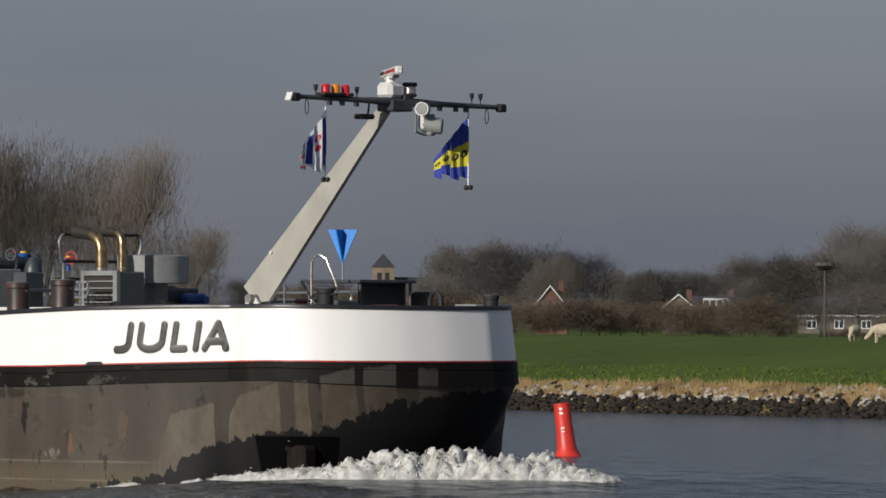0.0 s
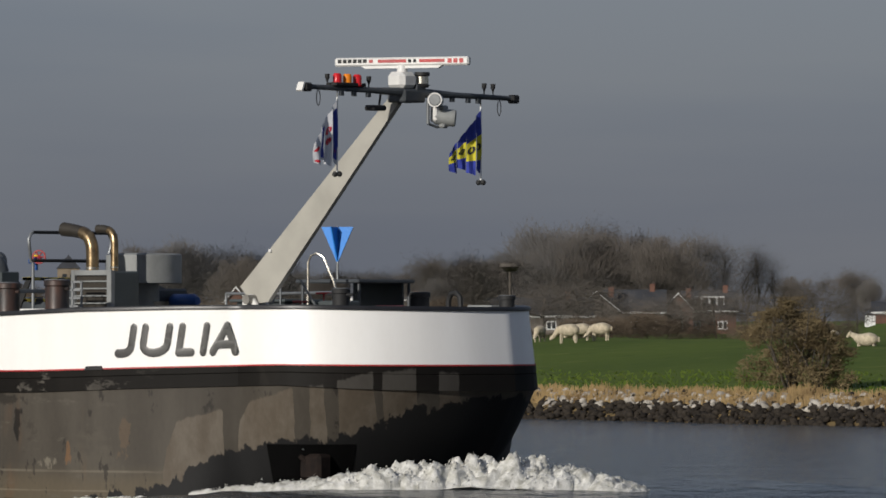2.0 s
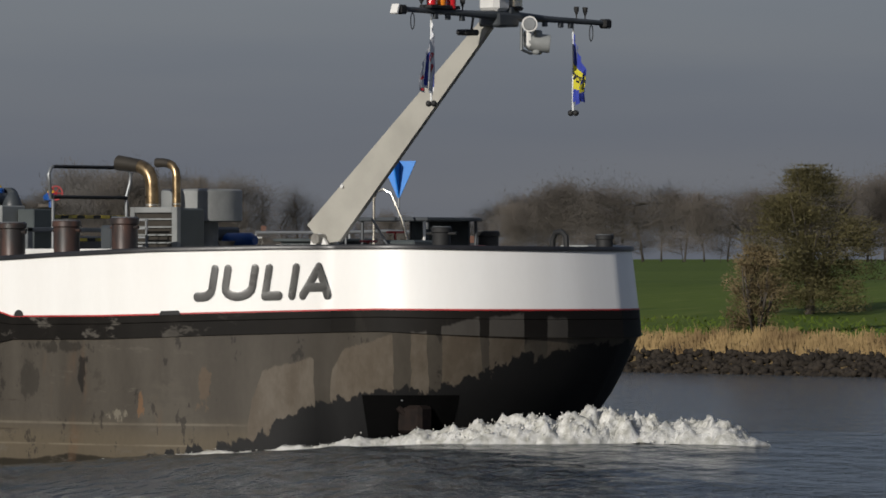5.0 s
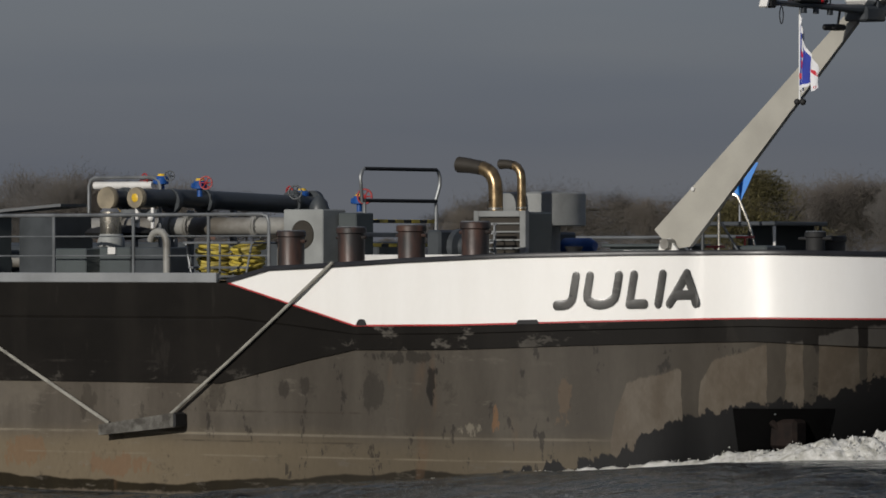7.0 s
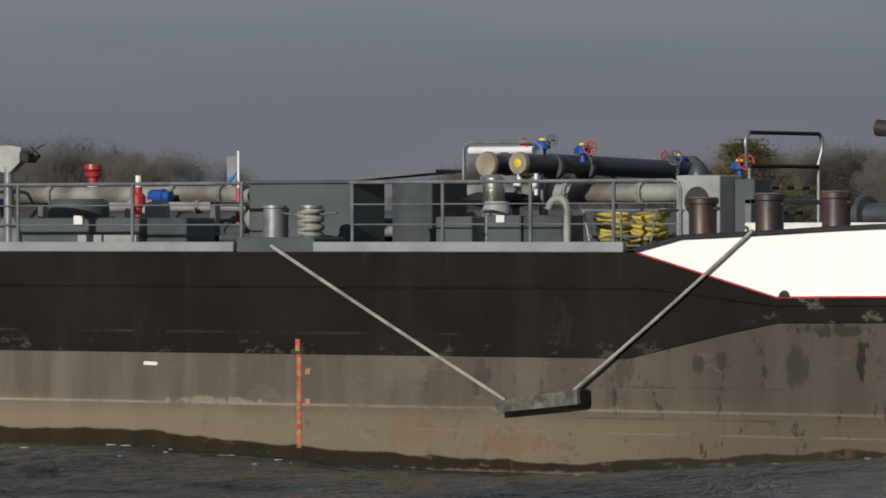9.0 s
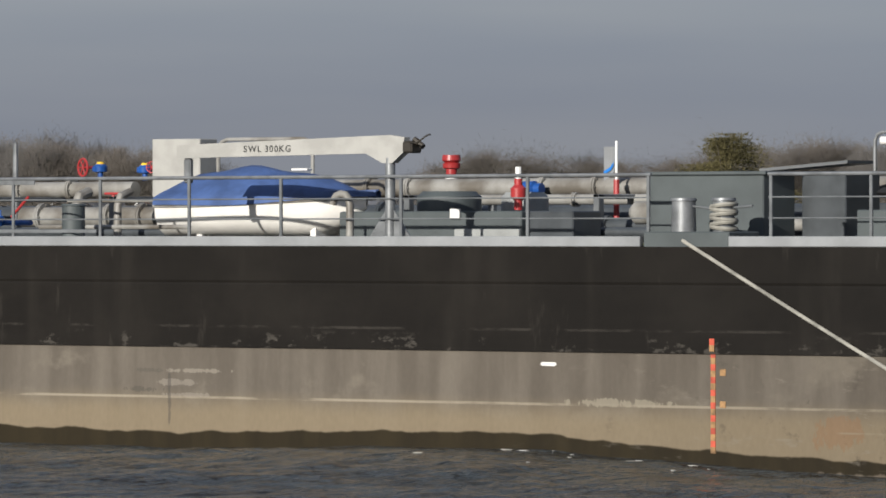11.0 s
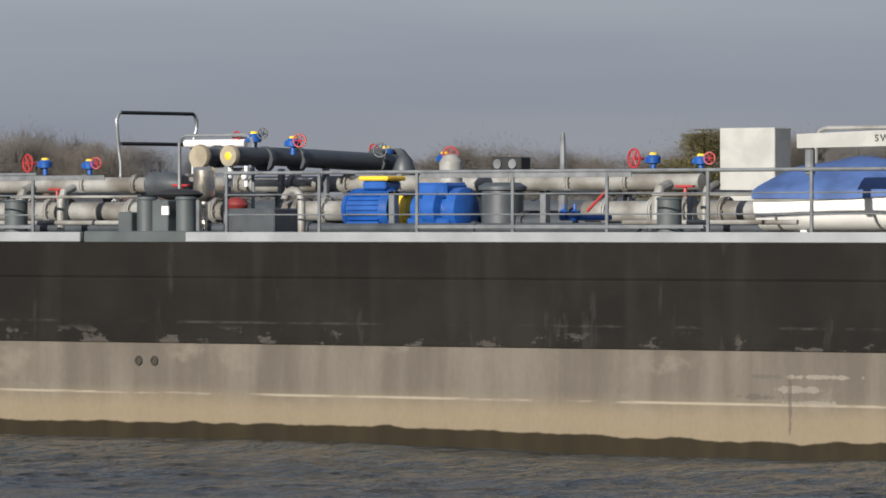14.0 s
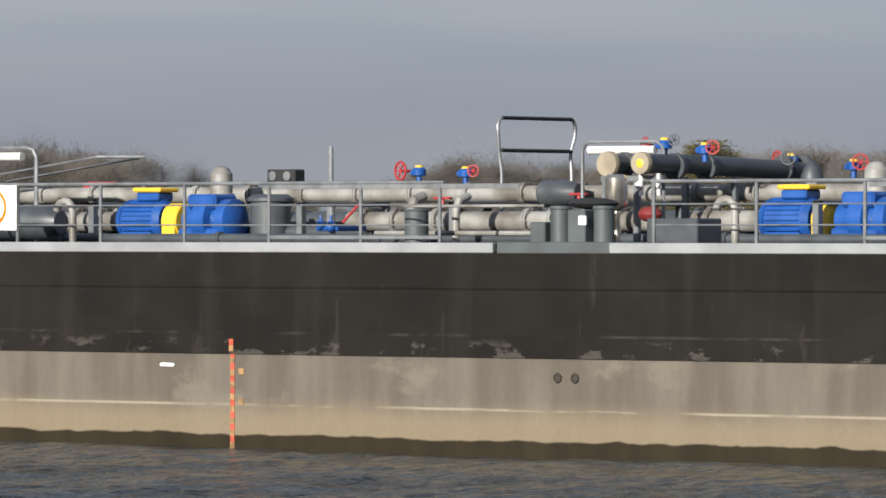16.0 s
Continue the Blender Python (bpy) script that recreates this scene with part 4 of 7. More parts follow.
def make_bow_gear():
    for x, y in ((-4.62, 5.0), (-4.62, 5.2)):
        up("short_pipe", Mesh().rod((x, y, DECK_Z), (x, y, 4.02), 0.03), M_DARKBAR, "short dark pipe")
    up("hatch_edge", Mesh().box(-1.35, -0.75, 5.2, 5.9, DECK_Z, 4.03, 0.02), M_BOXL, "pale hatch coaming")
    w = Mesh().rod((-3.9, 5.5, 3.95), (-3.2, 5.5, 3.95), 0.08, 12).box(-3.95, -3.8, 5.35, 5.65, DECK_Z, 4.02, 0.02)
    up("windlass", w, M_DRED, "red windlass drum behind the rim")
    # shelter table, ladder hoop, signal cones
    t = up("shelter_roof", Mesh().box(-6.75, -5.1, 6.3, 7.9, 4.46, 4.53, 0.015), M_DARKBAR, "dark flat shelter roof on thin legs")
    for s, y in ((-6.65, 6.4), (-5.18, 6.4), (-6.65, 7.8), (-5.18, 7.8)):
        up("leg", Mesh().rod((s, y, DECK_Z), (s, y, 4.47), 0.03), M_DARKBAR, parent=t)
    up("shelter_back", Mesh().box(-6.6, -5.3, 7.75, 7.8, DECK_Z, 4.46, 0.01), M_BOX, parent=t)
    up("white_post", Mesh().rod((-4.62, 5.6, DECK_Z), (-4.62, 5.6, 4.45), 0.025), M_LIGHT, "thin white post")
    up("ladder_hoop", Mesh().tube([(-5.75, 5.6, DECK_Z), (-5.75, 5.6, 4.85), (-5.70, 5.62, 4.98), (-5.58, 5.65, 5.02), (-5.44, 5.7, 4.95), (-5.28, 5.8, 4.5), (-5.05, 5.9, DECK_Z)], 0.025, 8), M_STAIN, "bent steel ladder hoop")
    up("mast_stay", Mesh().rod((-5.0, 4.6, 4.5), (-4.6, 5.0, DECK_Z), 0.022), M_STEEL)
    up("mast_stay", Mesh().rod((-5.9, 5.0, 4.42), (-5.9, 5.0, DECK_Z), 0.02), M_STEEL)
    for x, z in ((-5.47, 4.08), (-4.87, 4.24)):
        up("red_valve", Mesh().box(x - 0.13, x + 0.13, 5.0, 5.2, z, z + 0.04, 0.01).rod((x, 5.1, DECK_Z), (x, 5.1, z + 0.02), 0.02), M_REDP, "small red valve handle")
    c = Vector((-6.3, 7.0, 0))
    cone = Mesh()
    for ang in (20, 110):
        d = Vector((math.cos(radians(ang)), math.sin(radians(ang)), 0)) * 0.33
        n = Vector((-d.y, d.x, 0)).normalized() * 0.012
        cone.prism([c - d + n + Vector((0, 0, 5.54)), c + d + n + Vector((0, 0, 5.54)), c + n + Vector((0, 0, 4.84))], n * -2)
    up("signal_cone", cone, M_CONE, "blue crossed-plate signal cone, point down")
    up("cone_post", Mesh().rod((-6.3, 7.0, 4.5), (-6.3, 7.0, 5.56), 0.02), M_ZINC)
    up("far_rail", Mesh().tube([(-11.6, 9.4, 4.28), (-10.2, 9.5, 4.28), (-8.4, 9.3, 4.30), (-7.4, 8.9, 4.28), (-7.2, 8.8, 4.20)], 0.03, 8).rod((-11.6, 9.4, DECK_Z), (-11.6, 9.4, 4.28), 0.025).rod((-9.4, 9.45, DECK_Z), (-9.4, 9.45, 4.28), 0.025), M_ZINC, "low grey rail on the far side")
    up("deck_hatch", Mesh().box(-9.2, -7.9, 7.2, 8.2, DECK_Z, 4.12, 0.03).box(-9.3, -7.8, 7.1, 8.3, 4.1, 4.16, 0.02), M_BOX, "grey deck hatch")
    up("deck_chest", Mesh().box(-5.0, -4.3, 4.9, 5.5, DECK_Z, 4.12, 0.03), M_BOX, "small grey deck chest")
    up("ventilator_pipe", Mesh().lathe((-6.2, 2.1, DECK_Z), (-6.2, 2.1, 4.1), [(0, 0.1), (0.8, 0.1), (1, 0.16)], 12), M_BLACKR)
    # mushroom ventilator
    v = up("ventilator", Mesh().lathe((-7.35, 2.8, DECK_Z), (-7.35, 2.8, 4.5), [(0, 0.34), (0.05, 0.29), (1, 0.29)], 24), M_VENT, "large grey mushroom ventilator")
    up("ventilator_head", Mesh().lathe((-7.35, 2.8, 4.44), (-7.35, 2.8, 5.02), [(0, 0.64), (0.02, 0.71), (0.92, 0.71), (0.97, 0.67), (1, 0.0)], 32), M_VENT, parent=v)
    # louvred engine casing with exhausts
    b = Mesh().box(-7.08, -6.06, 0.62, 1.30, DECK_Z, 4.66, 0.03)
    cas = up("engine_casing", b, M_BOX, "dark grey louvred casing")
    fr = Mesh().box(-7.12, -7.02, 0.55, 0.66, DECK_Z + 0.2, 4.68, 0.01).box(-6.18, -6.06, 0.55, 0.66, DECK_Z + 0.2, 4.68, 0.01).box(-7.02, -6.18, 0.55, 0.66, 4.58, 4.68, 0.01)
    up("louvre_frame", fr, M_VENT, "grey louvre frame", cas)
    # dark sheet on the casing: the shade between the slats put into colour
    up("louvre_shade", Mesh().box(-7.02, -6.18, 0.61, 0.618, DECK_Z, 4.6, 0), M_SOOT_SHADE, parent=cas)
    for k in range(6):
        z = 3.80 + 0.135 * k
        up("slat", Mesh().prism([(-7.03, 0.555, z), (-7.03, 0.60, z + 0.012), (-7.03, 0.60, z), (-7.03, 0.555, z - 0.014)], (0.86, 0, 0)), M_BOXL, parent=cas)
    e = Mesh().tube([(-7.0, 1.0, 4.6), (-7.0, 1.0, 5.0), (-7.01, 1.0, 5.13), (-7.04, 1.0, 5.21), (-7.09, 1.0, 5.29), (-7.17, 1.0, 5.35), (-7.28, 1.0, 5.39)], 0.120, 14)
    x1 = up("exhaust", e, M_BRASS, "heat-tinted steel exhaust", cas)
    up("exhaust_tip", Mesh().tube([(-7.26, 1.0, 5.385), (-7.42, 1.0, 5.41), (-7.55, 1.0, 5.43), (-7.76, 1.0, 5.45)], [0.121, 0.122, 0.126, 0.135], 14), M_SOOT_SHADE, "sooty flared exhaust tip", cas)
    up("exhaust_collar", Mesh().rod((-7.0, 1.0, 4.7), (-7.0, 1.0, 4.74), 0.125, 14), M_STAIN, parent=cas)
    up("exhaust_collar", Mesh().rod((-6.62, 1.2, 4.72), (-6.62, 1.2, 4.75), 0.085, 12), M_STAIN, parent=cas)
    up("exhaust", Mesh().tube([(-6.62, 1.2, 4.6), (-6.62, 1.2, 5.2), (-6.64, 1.2, 5.31), (-6.70, 1.2, 5.39), (-6.78, 1.2, 5.43)], 0.073, 12), M_BRASS, "heat-tinted steel exhaust", cas)
    up("exhaust_tip", Mesh().tube([(-6.77, 1.2, 5.425), (-6.90, 1.2, 5.45), (-7.06, 1.2, 5.45)], [0.074, 0.077, 0.085], 12), M_SOOT_SHADE, "sooty flared exhaust tip", cas)
    cas.location = (-0.20, 0.30, 0)


def make_machinery():
    # cooling fan unit
    f = up("fan_unit", Mesh().box(-14.05, -13.17, 4.1, 4.75, DECK_Z, 4.76, 0.02), M_BOXL, "pale grey cooling unit with a round fan")
    up("fan_grille", Mesh().ring((-13.62, 4.1, 4.32), (0, 1, 0), 0.235, 0.02, 24, 6).ring((-13.62, 4.09, 4.32), (0, 1, 0), 0.15, 0.008, 20, 4).ring((-13.62, 4.09, 4.32), (0, 1, 0), 0.07, 0.008, 16, 4), M_SOOT_SHADE, parent=f)
    up("fan_opening", Mesh().rod((-13.62, 4.085, 4.32), (-13.62, 4.097, 4.32), 0.23, 24), M_SOOT_SHADE, "dark round fan opening", f)
    up("locker", Mesh().box(-13.15, -12.75, 4.5, 5.0, DECK_Z, 4.70, 0.02), M_BOX, "grey locker beside the fan")
    up("white_hatch", Mesh().box(-11.5, -8.3, 2.4, 3.6, DECK_Z, 3.97, 0.02), M_LIGHT, "low white hatch")
    up("white_hatch", Mesh().box(-8.2, -7.9, 2.4, 3.6, DECK_Z, 3.96, 0.02), M_LIGHT, "low white hatch")
    # added machinery: stands in for unclear dark clutter behind the white hatch
    up("clutter_machinery", Mesh().box(-11.6, -11.3, 5.0, 6.0, DECK_Z, 4.40, 0.04).box(-9.4, -9.1, 5.0, 6.0, DECK_Z, 4.36, 0.04).lathe((-11.3, 5.5, 4.1), (-9.4, 5.5, 4.1), [(0, 0.32), (0.06, 0.32), (0.08, 0.2), (0.46, 0.2), (0.48, 0.32), (0.54, 0.32), (0.56, 0.18), (0.92, 0.18), (0.94, 0.32), (1, 0.32)], 18), M_PIPED, "dark machinery with two drums in place of deck clutter")
    up("blue_motor", Mesh().lathe((-9.05, 5.5, 4.12), (-8.35, 5.5, 4.12), [(0, 0.09), (0.1, 0.14), (0.85, 0.14), (1, 0.08)], 14), M_BLUE, "small blue motor")
    cr = Mesh()
    for s in (-7.95, -7.72, -7.5):
        cr.box(s, s + 0.03, 1.5, 1.53, 3.8, 4.48, 0)
    for z in (3.85, 4.0, 4.15, 4.3, 4.45):
        cr.box(-7.95, -7.45, 1.5, 1.53, z, z + 0.03, 0)
    up("crate", cr, M_GUNWALE, "open pale green crate of bars")


def rail(s0, s1, posts, ends=(True, True)):
    """Three-bar deck rail with posts; s0 < s1."""
    y = 0.2
    r = up("deck_rail", Mesh().tube(([(s0, y, DECK_Z), (s0, y, 4.5), (s0 + 0.04, y, 4.6), (s0 + 0.15, y, 4.64)] if ends[0] else [(s0, y, 4.64)]) +
                                     ([(s1 - 0.15, y, 4.64), (s1 - 0.04, y, 4.6), (s1, y, 4.5), (s1, y, DECK_Z)] if ends[1] else [(s1, y, 4.64)]), 0.030, 8), M_ZINC, "grey steel deck rail")
    for z in (4.28, 3.95):
        up("lower_bar", Mesh().rod((s0, y, z), (s1, y, z), 0.014, 6), M_STEEL, parent=r)
    for s in posts:
        up("post", Mesh().box(s - 0.028, s + 0.028, y - 0.02, y + 0.02, DECK_Z - 0.03, 4.62, 0.006), M_STEEL, parent=r)


def gooseneck(s, y, top=4.36):
    up("gooseneck_vent", Mesh().tube([(s, y, DECK_Z), (s, y, top - 0.18), (s - 0.03, y, top - 0.08), (s - 0.10, y, top - 0.015), (s - 0.19, y, top), (s - 0.28, y, top - 0.03), (s - 0.34, y, top - 0.10), (s - 0.36, y, top - 0.17)], 0.065, 12), M_PIPE, "pale bent gooseneck vent pipe")


def pump_set(s):
    """Blue electric motor, yellow coupling guard and blue pump on one bed; s is the motor's aft end."""
    y, z = 4.75, 4.04
    m = Mesh().lathe((s + 0.02, y, z), (s + 1.02, y, z), [(0, 0.20), (0.03, 0.32), (0.14, 0.37), (0.16, 0.34), (0.88, 0.34), (0.90, 0.37), (1, 0.30)], 24)
    mo = up("pump_motor", m, M_BLUE, "blue ribbed electric motor")
    for k in range(26):
        a = 2 * math.pi * k / 26
        c, d = math.cos(a), math.sin(a)
        fin = Mesh().prism([(s + 0.2, y + 0.33 * c - 0.006 * d, z + 0.33 * d + 0.006 * c), (s + 0.2, y + 0.375 * c - 0.006 * d, z + 0.375 * d + 0.006 * c),
                            (s + 0.2, y + 0.375 * c + 0.006 * d, z + 0.375 * d - 0.006 * c), (s + 0.2, y + 0.33 * c + 0.006 * d, z + 0.33 * d - 0.006 * c)], (0.66, 0, 0))
        up("cooling_fin", fin, M_BLUE, parent=mo)
    up("terminal_box", Mesh().box(s + 0.42, s + 0.92, y - 0.2, y + 0.25, z + 0.34, z + 0.50, 0.03), M_BLUE, parent=mo)
    up("terminal_cover", Mesh().box(s + 0.36, s + 1.0, y - 0.24, y + 0.3, z + 0.50, z + 0.58, 0.03), M_YELLOW, "yellow terminal box cover", mo)
    up("motor_foot", Mesh().box(s + 0.2, s + 0.9, y - 0.38, y + 0.38, 3.70, 3.84, 0.02), M_BLUE, parent=mo)
    bed = up("pump_bed", Mesh().box(s - 0.1, s + 2.75, y - 0.42, y + 0.42, DECK_Z, 3.72, 0.02), M_BLUE, "blue pump bed frame")
    up("coupling_guard", Mesh().lathe((s + 1.08, y, z - 0.02), (s + 1.42, y, z - 0.02), [(0, 0.30), (0.08, 0.33), (0.92, 0.33), (1, 0.30)], 18).box(s + 1.1, s + 1.4, y - 0.33, y + 0.2, 3.70, 3.95, 0.02), M_YELLOW, "yellow coupling guard")
    p = Mesh().lathe((s + 1.45, y, z), (s + 2.62, y, z), [(0, 0.16), (0.06, 0.28), (0.3, 0.30), (0.34, 0.42), (0.58, 0.43), (0.62, 0.28), (0.72, 0.28), (0.75, 0.38), (0.92, 0.38), (1, 0.2)], 20)
    p.box(s + 1.65, s + 2.3, y - 0.30, y + 0.35, z + 0.2, z + 0.46, 0.05).box(s + 1.5, s + 2.4, y - 0.36, y + 0.3, 3.70, 3.90, 0.03)
    pu = up("pump", p, M_BLUE, "blue cargo pump with bolted casing")
    up("pump_outlet", Mesh().lathe((s + 2.0, y + 0.25, z + 0.40), (s + 2.0, y + 0.25, 5.0), [(0, 0.24), (0.12, 0.24), (0.14, 0.20), (0.75, 0.20), (0.95, 0.12), (1, 0.03)], 16), M_PIPE, "grey upright outlet", pu)
    for k in range(8):
        a = k * 0.785
        up("bolt", Mesh().rod((s + 2.28, y - 0.33 * math.cos(a), z + 0.33 * math.sin(a)), (s + 2.36, y - 0.33 * math.cos(a), z + 0.33 * math.sin(a)), 0.025, 6), M_STEEL, parent=pu)
    up("filter_drum", Mesh().lathe((s + 2.95, y + 0.45, DECK_Z), (s + 2.95, y + 0.45, 4.50), [(0, 0.36), (0.85, 0.36), (0.87, 0.42), (0.93, 0.42), (0.95, 0.38), (1, 0.3)], 22), M_DARKBAR, "dark grey filter drum")
    flanged_pipe("suction_pipe", (s - 1.6, y + 0.2, z - 0.02), (s - 0.05, y + 0.2, z - 0.02), 0.18, M_PIPE, (0.25, 0.62, 0.95), "pale grey suction pipe")


def make_tank_deck():
    rail(-17.85, -11.2, (-12.5, -14.15, -15.93, -17.8), (False, True))
    rail(-41.3, -20.1, (-20.15, -22.53, -25.1, -27.61, -29.58, -31.53, -33.48, -35.34, -37.27, -39.29, -41.25), (False, False))
    rail(-70, -45.4, (-45.49, -47.11, -49.03, -50.84, -52.67, -54.52, -56.4, -58.3, -60.2, -62, -64, -66, -68, -70), (False, False))
    for s0, s1 in ((-37.3, -31.6), (-49.0, -45.5)):
        up("kick_plate", Mesh().box(s0, s1, 0.17, 0.23, 3.72, 3.78, 0.005), M_STEEL, "grey kick bar under the rail")
    up("rail_band", Mesh().box(-37.2, -33.0, 0.19, 0.21, 4.54, 4.62, 0.004), M_ZINC, "flat grey band under the top rail")
    up("rail_band", Mesh().box(-49.0, -43.9, 0.19, 0.21, 4.54, 4.62, 0.004), M_ZINC, "flat grey band under the top rail")
    for s, y in ((-13.43, 0.22), (-26.26, 0.33), (-39.9, 0.5), (-53.4, 0.33)):
        gooseneck(s, y)
    manifold(-16.5, 3.0, 8.0)
    manifold(-43.65, 3.2, 8.0)
    catwalk_frame(-14.85, 7.4, 9.5, 5.52)
    catwalk_frame(-49.6, 7.42, 9.5, 5.84)
    # long cargo pipes
    flanged_pipe("cargo_pipe", (-66, 6.2, 4.50), (-35.8, 6.2, 4.50), 0.145, M_PIPE, [0.04 * k + 0.03 for k in range(24)], "long pale grey cargo pipe")
    flanged_pipe("cargo_pipe", (-33.6, 6.3, 4.50), (-22.4, 6.3, 4.50), 0.16, M_PIPE, (0.08, 0.28, 0.36, 0.62, 0.72, 0.97), "long pale grey cargo pipe")
    flanged_pipe("cargo_pipe", (-19.5, 5.0, 4.48), (-14.3, 5.0, 4.48), 0.16, M_PIPE, (0.2, 0.42, 0.5, 0.8), "long pale grey cargo pipe")
    flanged_pipe("cargo_pipe", (-66, 4.4, 4.02), (-57.9, 4.4, 4.02), 0.17, M_PIPE, (0.3, 0.6, 0.9), "pale grey lower pipe")
    flanged_pipe("cargo_pipe", (-50.6, 4.4, 4.02), (-44.2, 4.4, 4.02), 0.17, M_PIPE, (0.06, 0.16, 0.3, 0.36, 0.6, 0.68, 0.9), "pale grey lower pipe")
    flanged_pipe("cargo_pipe", (-36.9, 4.4, 4.00), (-32.2, 4.4, 4.00), 0.18, M_PIPE, (0.1, 0.3, 0.44, 0.6, 0.8), "pale grey lower pipe")
    flanged_pipe("cargo_pipe", (-27.5, 5.2, 4.28), (-21.8, 5.2, 4.28), 0.09, M_PIPE, (0.4, 0.8), "thin pale pipe")
    flanged_pipe("cargo_pipe", (-66, 7.6, 3.85), (-22, 7.6, 3.85), 0.11, M_PIPE, [0.1 * k + 0.05 for k in range(10)], "pale grey far pipe")
    # added dark pipes in place of the clutter and shadow between the pale ones
    for y, z, r in ((5.3, 3.82, 0.14), (3.9, 3.72, 0.09), (8.3, 4.0, 0.2)):
        flanged_pipe("filler_pipe", (-66, y, z), (-21.5, y, z), r, M_PIPED, [0.08 * k + 0.05 for k in range(12)], "dark low filler pipe along the deck")
    for s in (-64, -60, -56.2, -51.5, -48.2, -45.2, -40.8, -37.6, -34.6, -31.0, -28.0, -24.0, -18.6, -12.6):
        up("pipe_support", Mesh().box(s - 0.06, s + 0.06, 4.1, 4.25, DECK_Z, 4.36, 0.01).box(s - 0.06, s + 0.06, 6.5, 6.62, DECK_Z, 4.36, 0.01).box(s - 0.06, s + 0.06, 4.1, 6.62, 4.28, 4.36, 0.01), M_STEEL, "steel pipe support")
    # elbows, posts, black valve bodies
    for s in (-51.3, -37.55):
        for ds, dz in ((0.0, 0.0), (0.95, 0.0)):
            up("riser", Mesh().tube([(s + ds + 3.0, 3.1, DECK_Z), (s + ds + 3.0, 3.1, 4.2), (s + ds + 3.0, 3.18, 4.36), (s + ds + 3.0, 3.45, 4.44)], 0.07 if ds else 0.09, 10), M_PIPE, "bent riser pipe")
        up("black_valve_body", Mesh().lathe((s + 3.9, 5.6, 4.5), (s + 4.7, 5.6, 4.5), [(0, 0.17), (0.1, 0.24), (0.3, 0.22), (0.5, 0.25), (0.8, 0.2), (1, 0.17)], 14), M_PIPED, "black valve body in the pipe")
        up("post", Mesh().lathe((s + 4.65, 1.1, DECK_Z), (s + 4.65, 1.1, 4.22), [(0, 0.2), (0.94, 0.2), (0.95, 0.22), (1, 0.2)], 16), M_BOX, "grey capped standpipe")
        valve_head(s - 0.1, 7.4, 4.92, (-0.3, -1, 0), (-0.34, -0.1, 0.0), R=0.16)
        valve_head(s + 0.55, 7.9, 4.90, (0.3, -1, 0), (0.24, -0.1, 0.02), R=0.1)
        up("twin_meter", Mesh().box(s - 3.95, s - 3.3, 7.9, 8.2, 4.74, 4.97, 0.02), M_BLACKR, "black twin-dial meter box")
        for a in (3.80, 3.47):
            up("dial", Mesh().rod((s - a, 7.87, 4.85), (s - a, 7.9, 4.85), 0.085, 14), M_ZINC, "round grey dial")
        up("meter_post", Mesh().rod((s - 3.6, 8.05, DECK_Z), (s - 3.6, 8.05, 4.76), 0.05), M_STEEL)
        up("vent_mast", Mesh().lathe((s - 1.3, 6.4, DECK_Z), (s - 1.3, 6.4, 5.36), [(0, 0.08), (0.6, 0.08), (0.61, 0.05), (0.95, 0.045), (1, 0.03)], 10), M_ZINC, "thin grey vent mast")
        up("lever", Mesh().rod((s + 2.1, 2.4, 4.0), (s + 2.5, 2.4, 4.35), 0.025), M_REDP, "red valve lever")
        dp = up("drain_pipe", Mesh().rod((s + 1.6, 2.35, 3.9), (s + 2.6, 2.35, 3.9), 0.05), M_BLUE, "thin blue drain pipe")
        up("small_valve", Mesh().ball((s + 1.92, 2.3, 3.93), 0.10).rod((s + 1.92, 2.3, 3.93), (s + 1.92, 2.3, 4.12), 0.025), M_BLUE, parent=dp)
        up("small_valve", Mesh().ball((s + 1.70, 2.3, 3.96), 0.085).rod((s + 1.70, 2.3, 3.96), (s + 1.70, 2.3, 4.12), 0.022), M_BLUE, parent=dp)
        up("thin_pipe", Mesh().rod((s + 3.1, 2.0, 3.82), (s + 6.5, 2.0, 3.82), 0.04), M_PIPE, "thin pale pipe")
        up("thin_pipe", Mesh().rod((s + 3.4, 2.4, 4.27), (s + 6.3, 2.4, 4.27), 0.025), M_PIPE, "thin pale pipe")
        for a, z in ((5.08, 4.46), (2.2, 4.40)):
            up("red_handle", Mesh().box(s + a - 0.18, s + a + 0.18, 5.0, 5.1, z, z + 0.04, 0.01).rod((s + a, 5.05, z - 0.2), (s + a, 5.05, z + 0.02), 0.03), M_REDP, "red valve handle")
    for s in (-55.95, -42.2):
        pump_set(s)
    # added box: hides the meadow and stands in for dark clutter behind the pipes
    up("clutter_backing", Mesh().box(-66, -15.6, 8.75, 9.9, DECK_Z, 4.22, 0.03), M_PIPED, "long dark backing box added in place of deck clutter")
    # grey chests, drums and lockers
    up("deck_locker", Mesh().box(-21.1, -18.87, 1.55, 2.45, DECK_Z, 4.66, 0.02).box(-21.15, -18.8, 1.5, 2.5, 4.64, 4.70, 0.015), M_BOX, "large grey-green deck locker")
    up("locker_lid", Mesh().prism([(-19.6, 2.5, 4.70), (-18.3, 3.1, 4.83), (-18.3, 3.9, 4.83), (-19.6, 3.4, 4.72)], (0, 0, 0.05)), M_DARKBAR, "dark raised lid")
    up("dark_locker", Mesh().box(-18.85, -18.0, 2.6, 3.6, DECK_Z, 4.70, 0.02), M_PIPED, "black locker")
    up("low_locker", Mesh().box(-28.4, -24.55, 2.75, 3.5, DECK_Z, 4.08, 0.02), M_BOX, "long low grey-green locker")
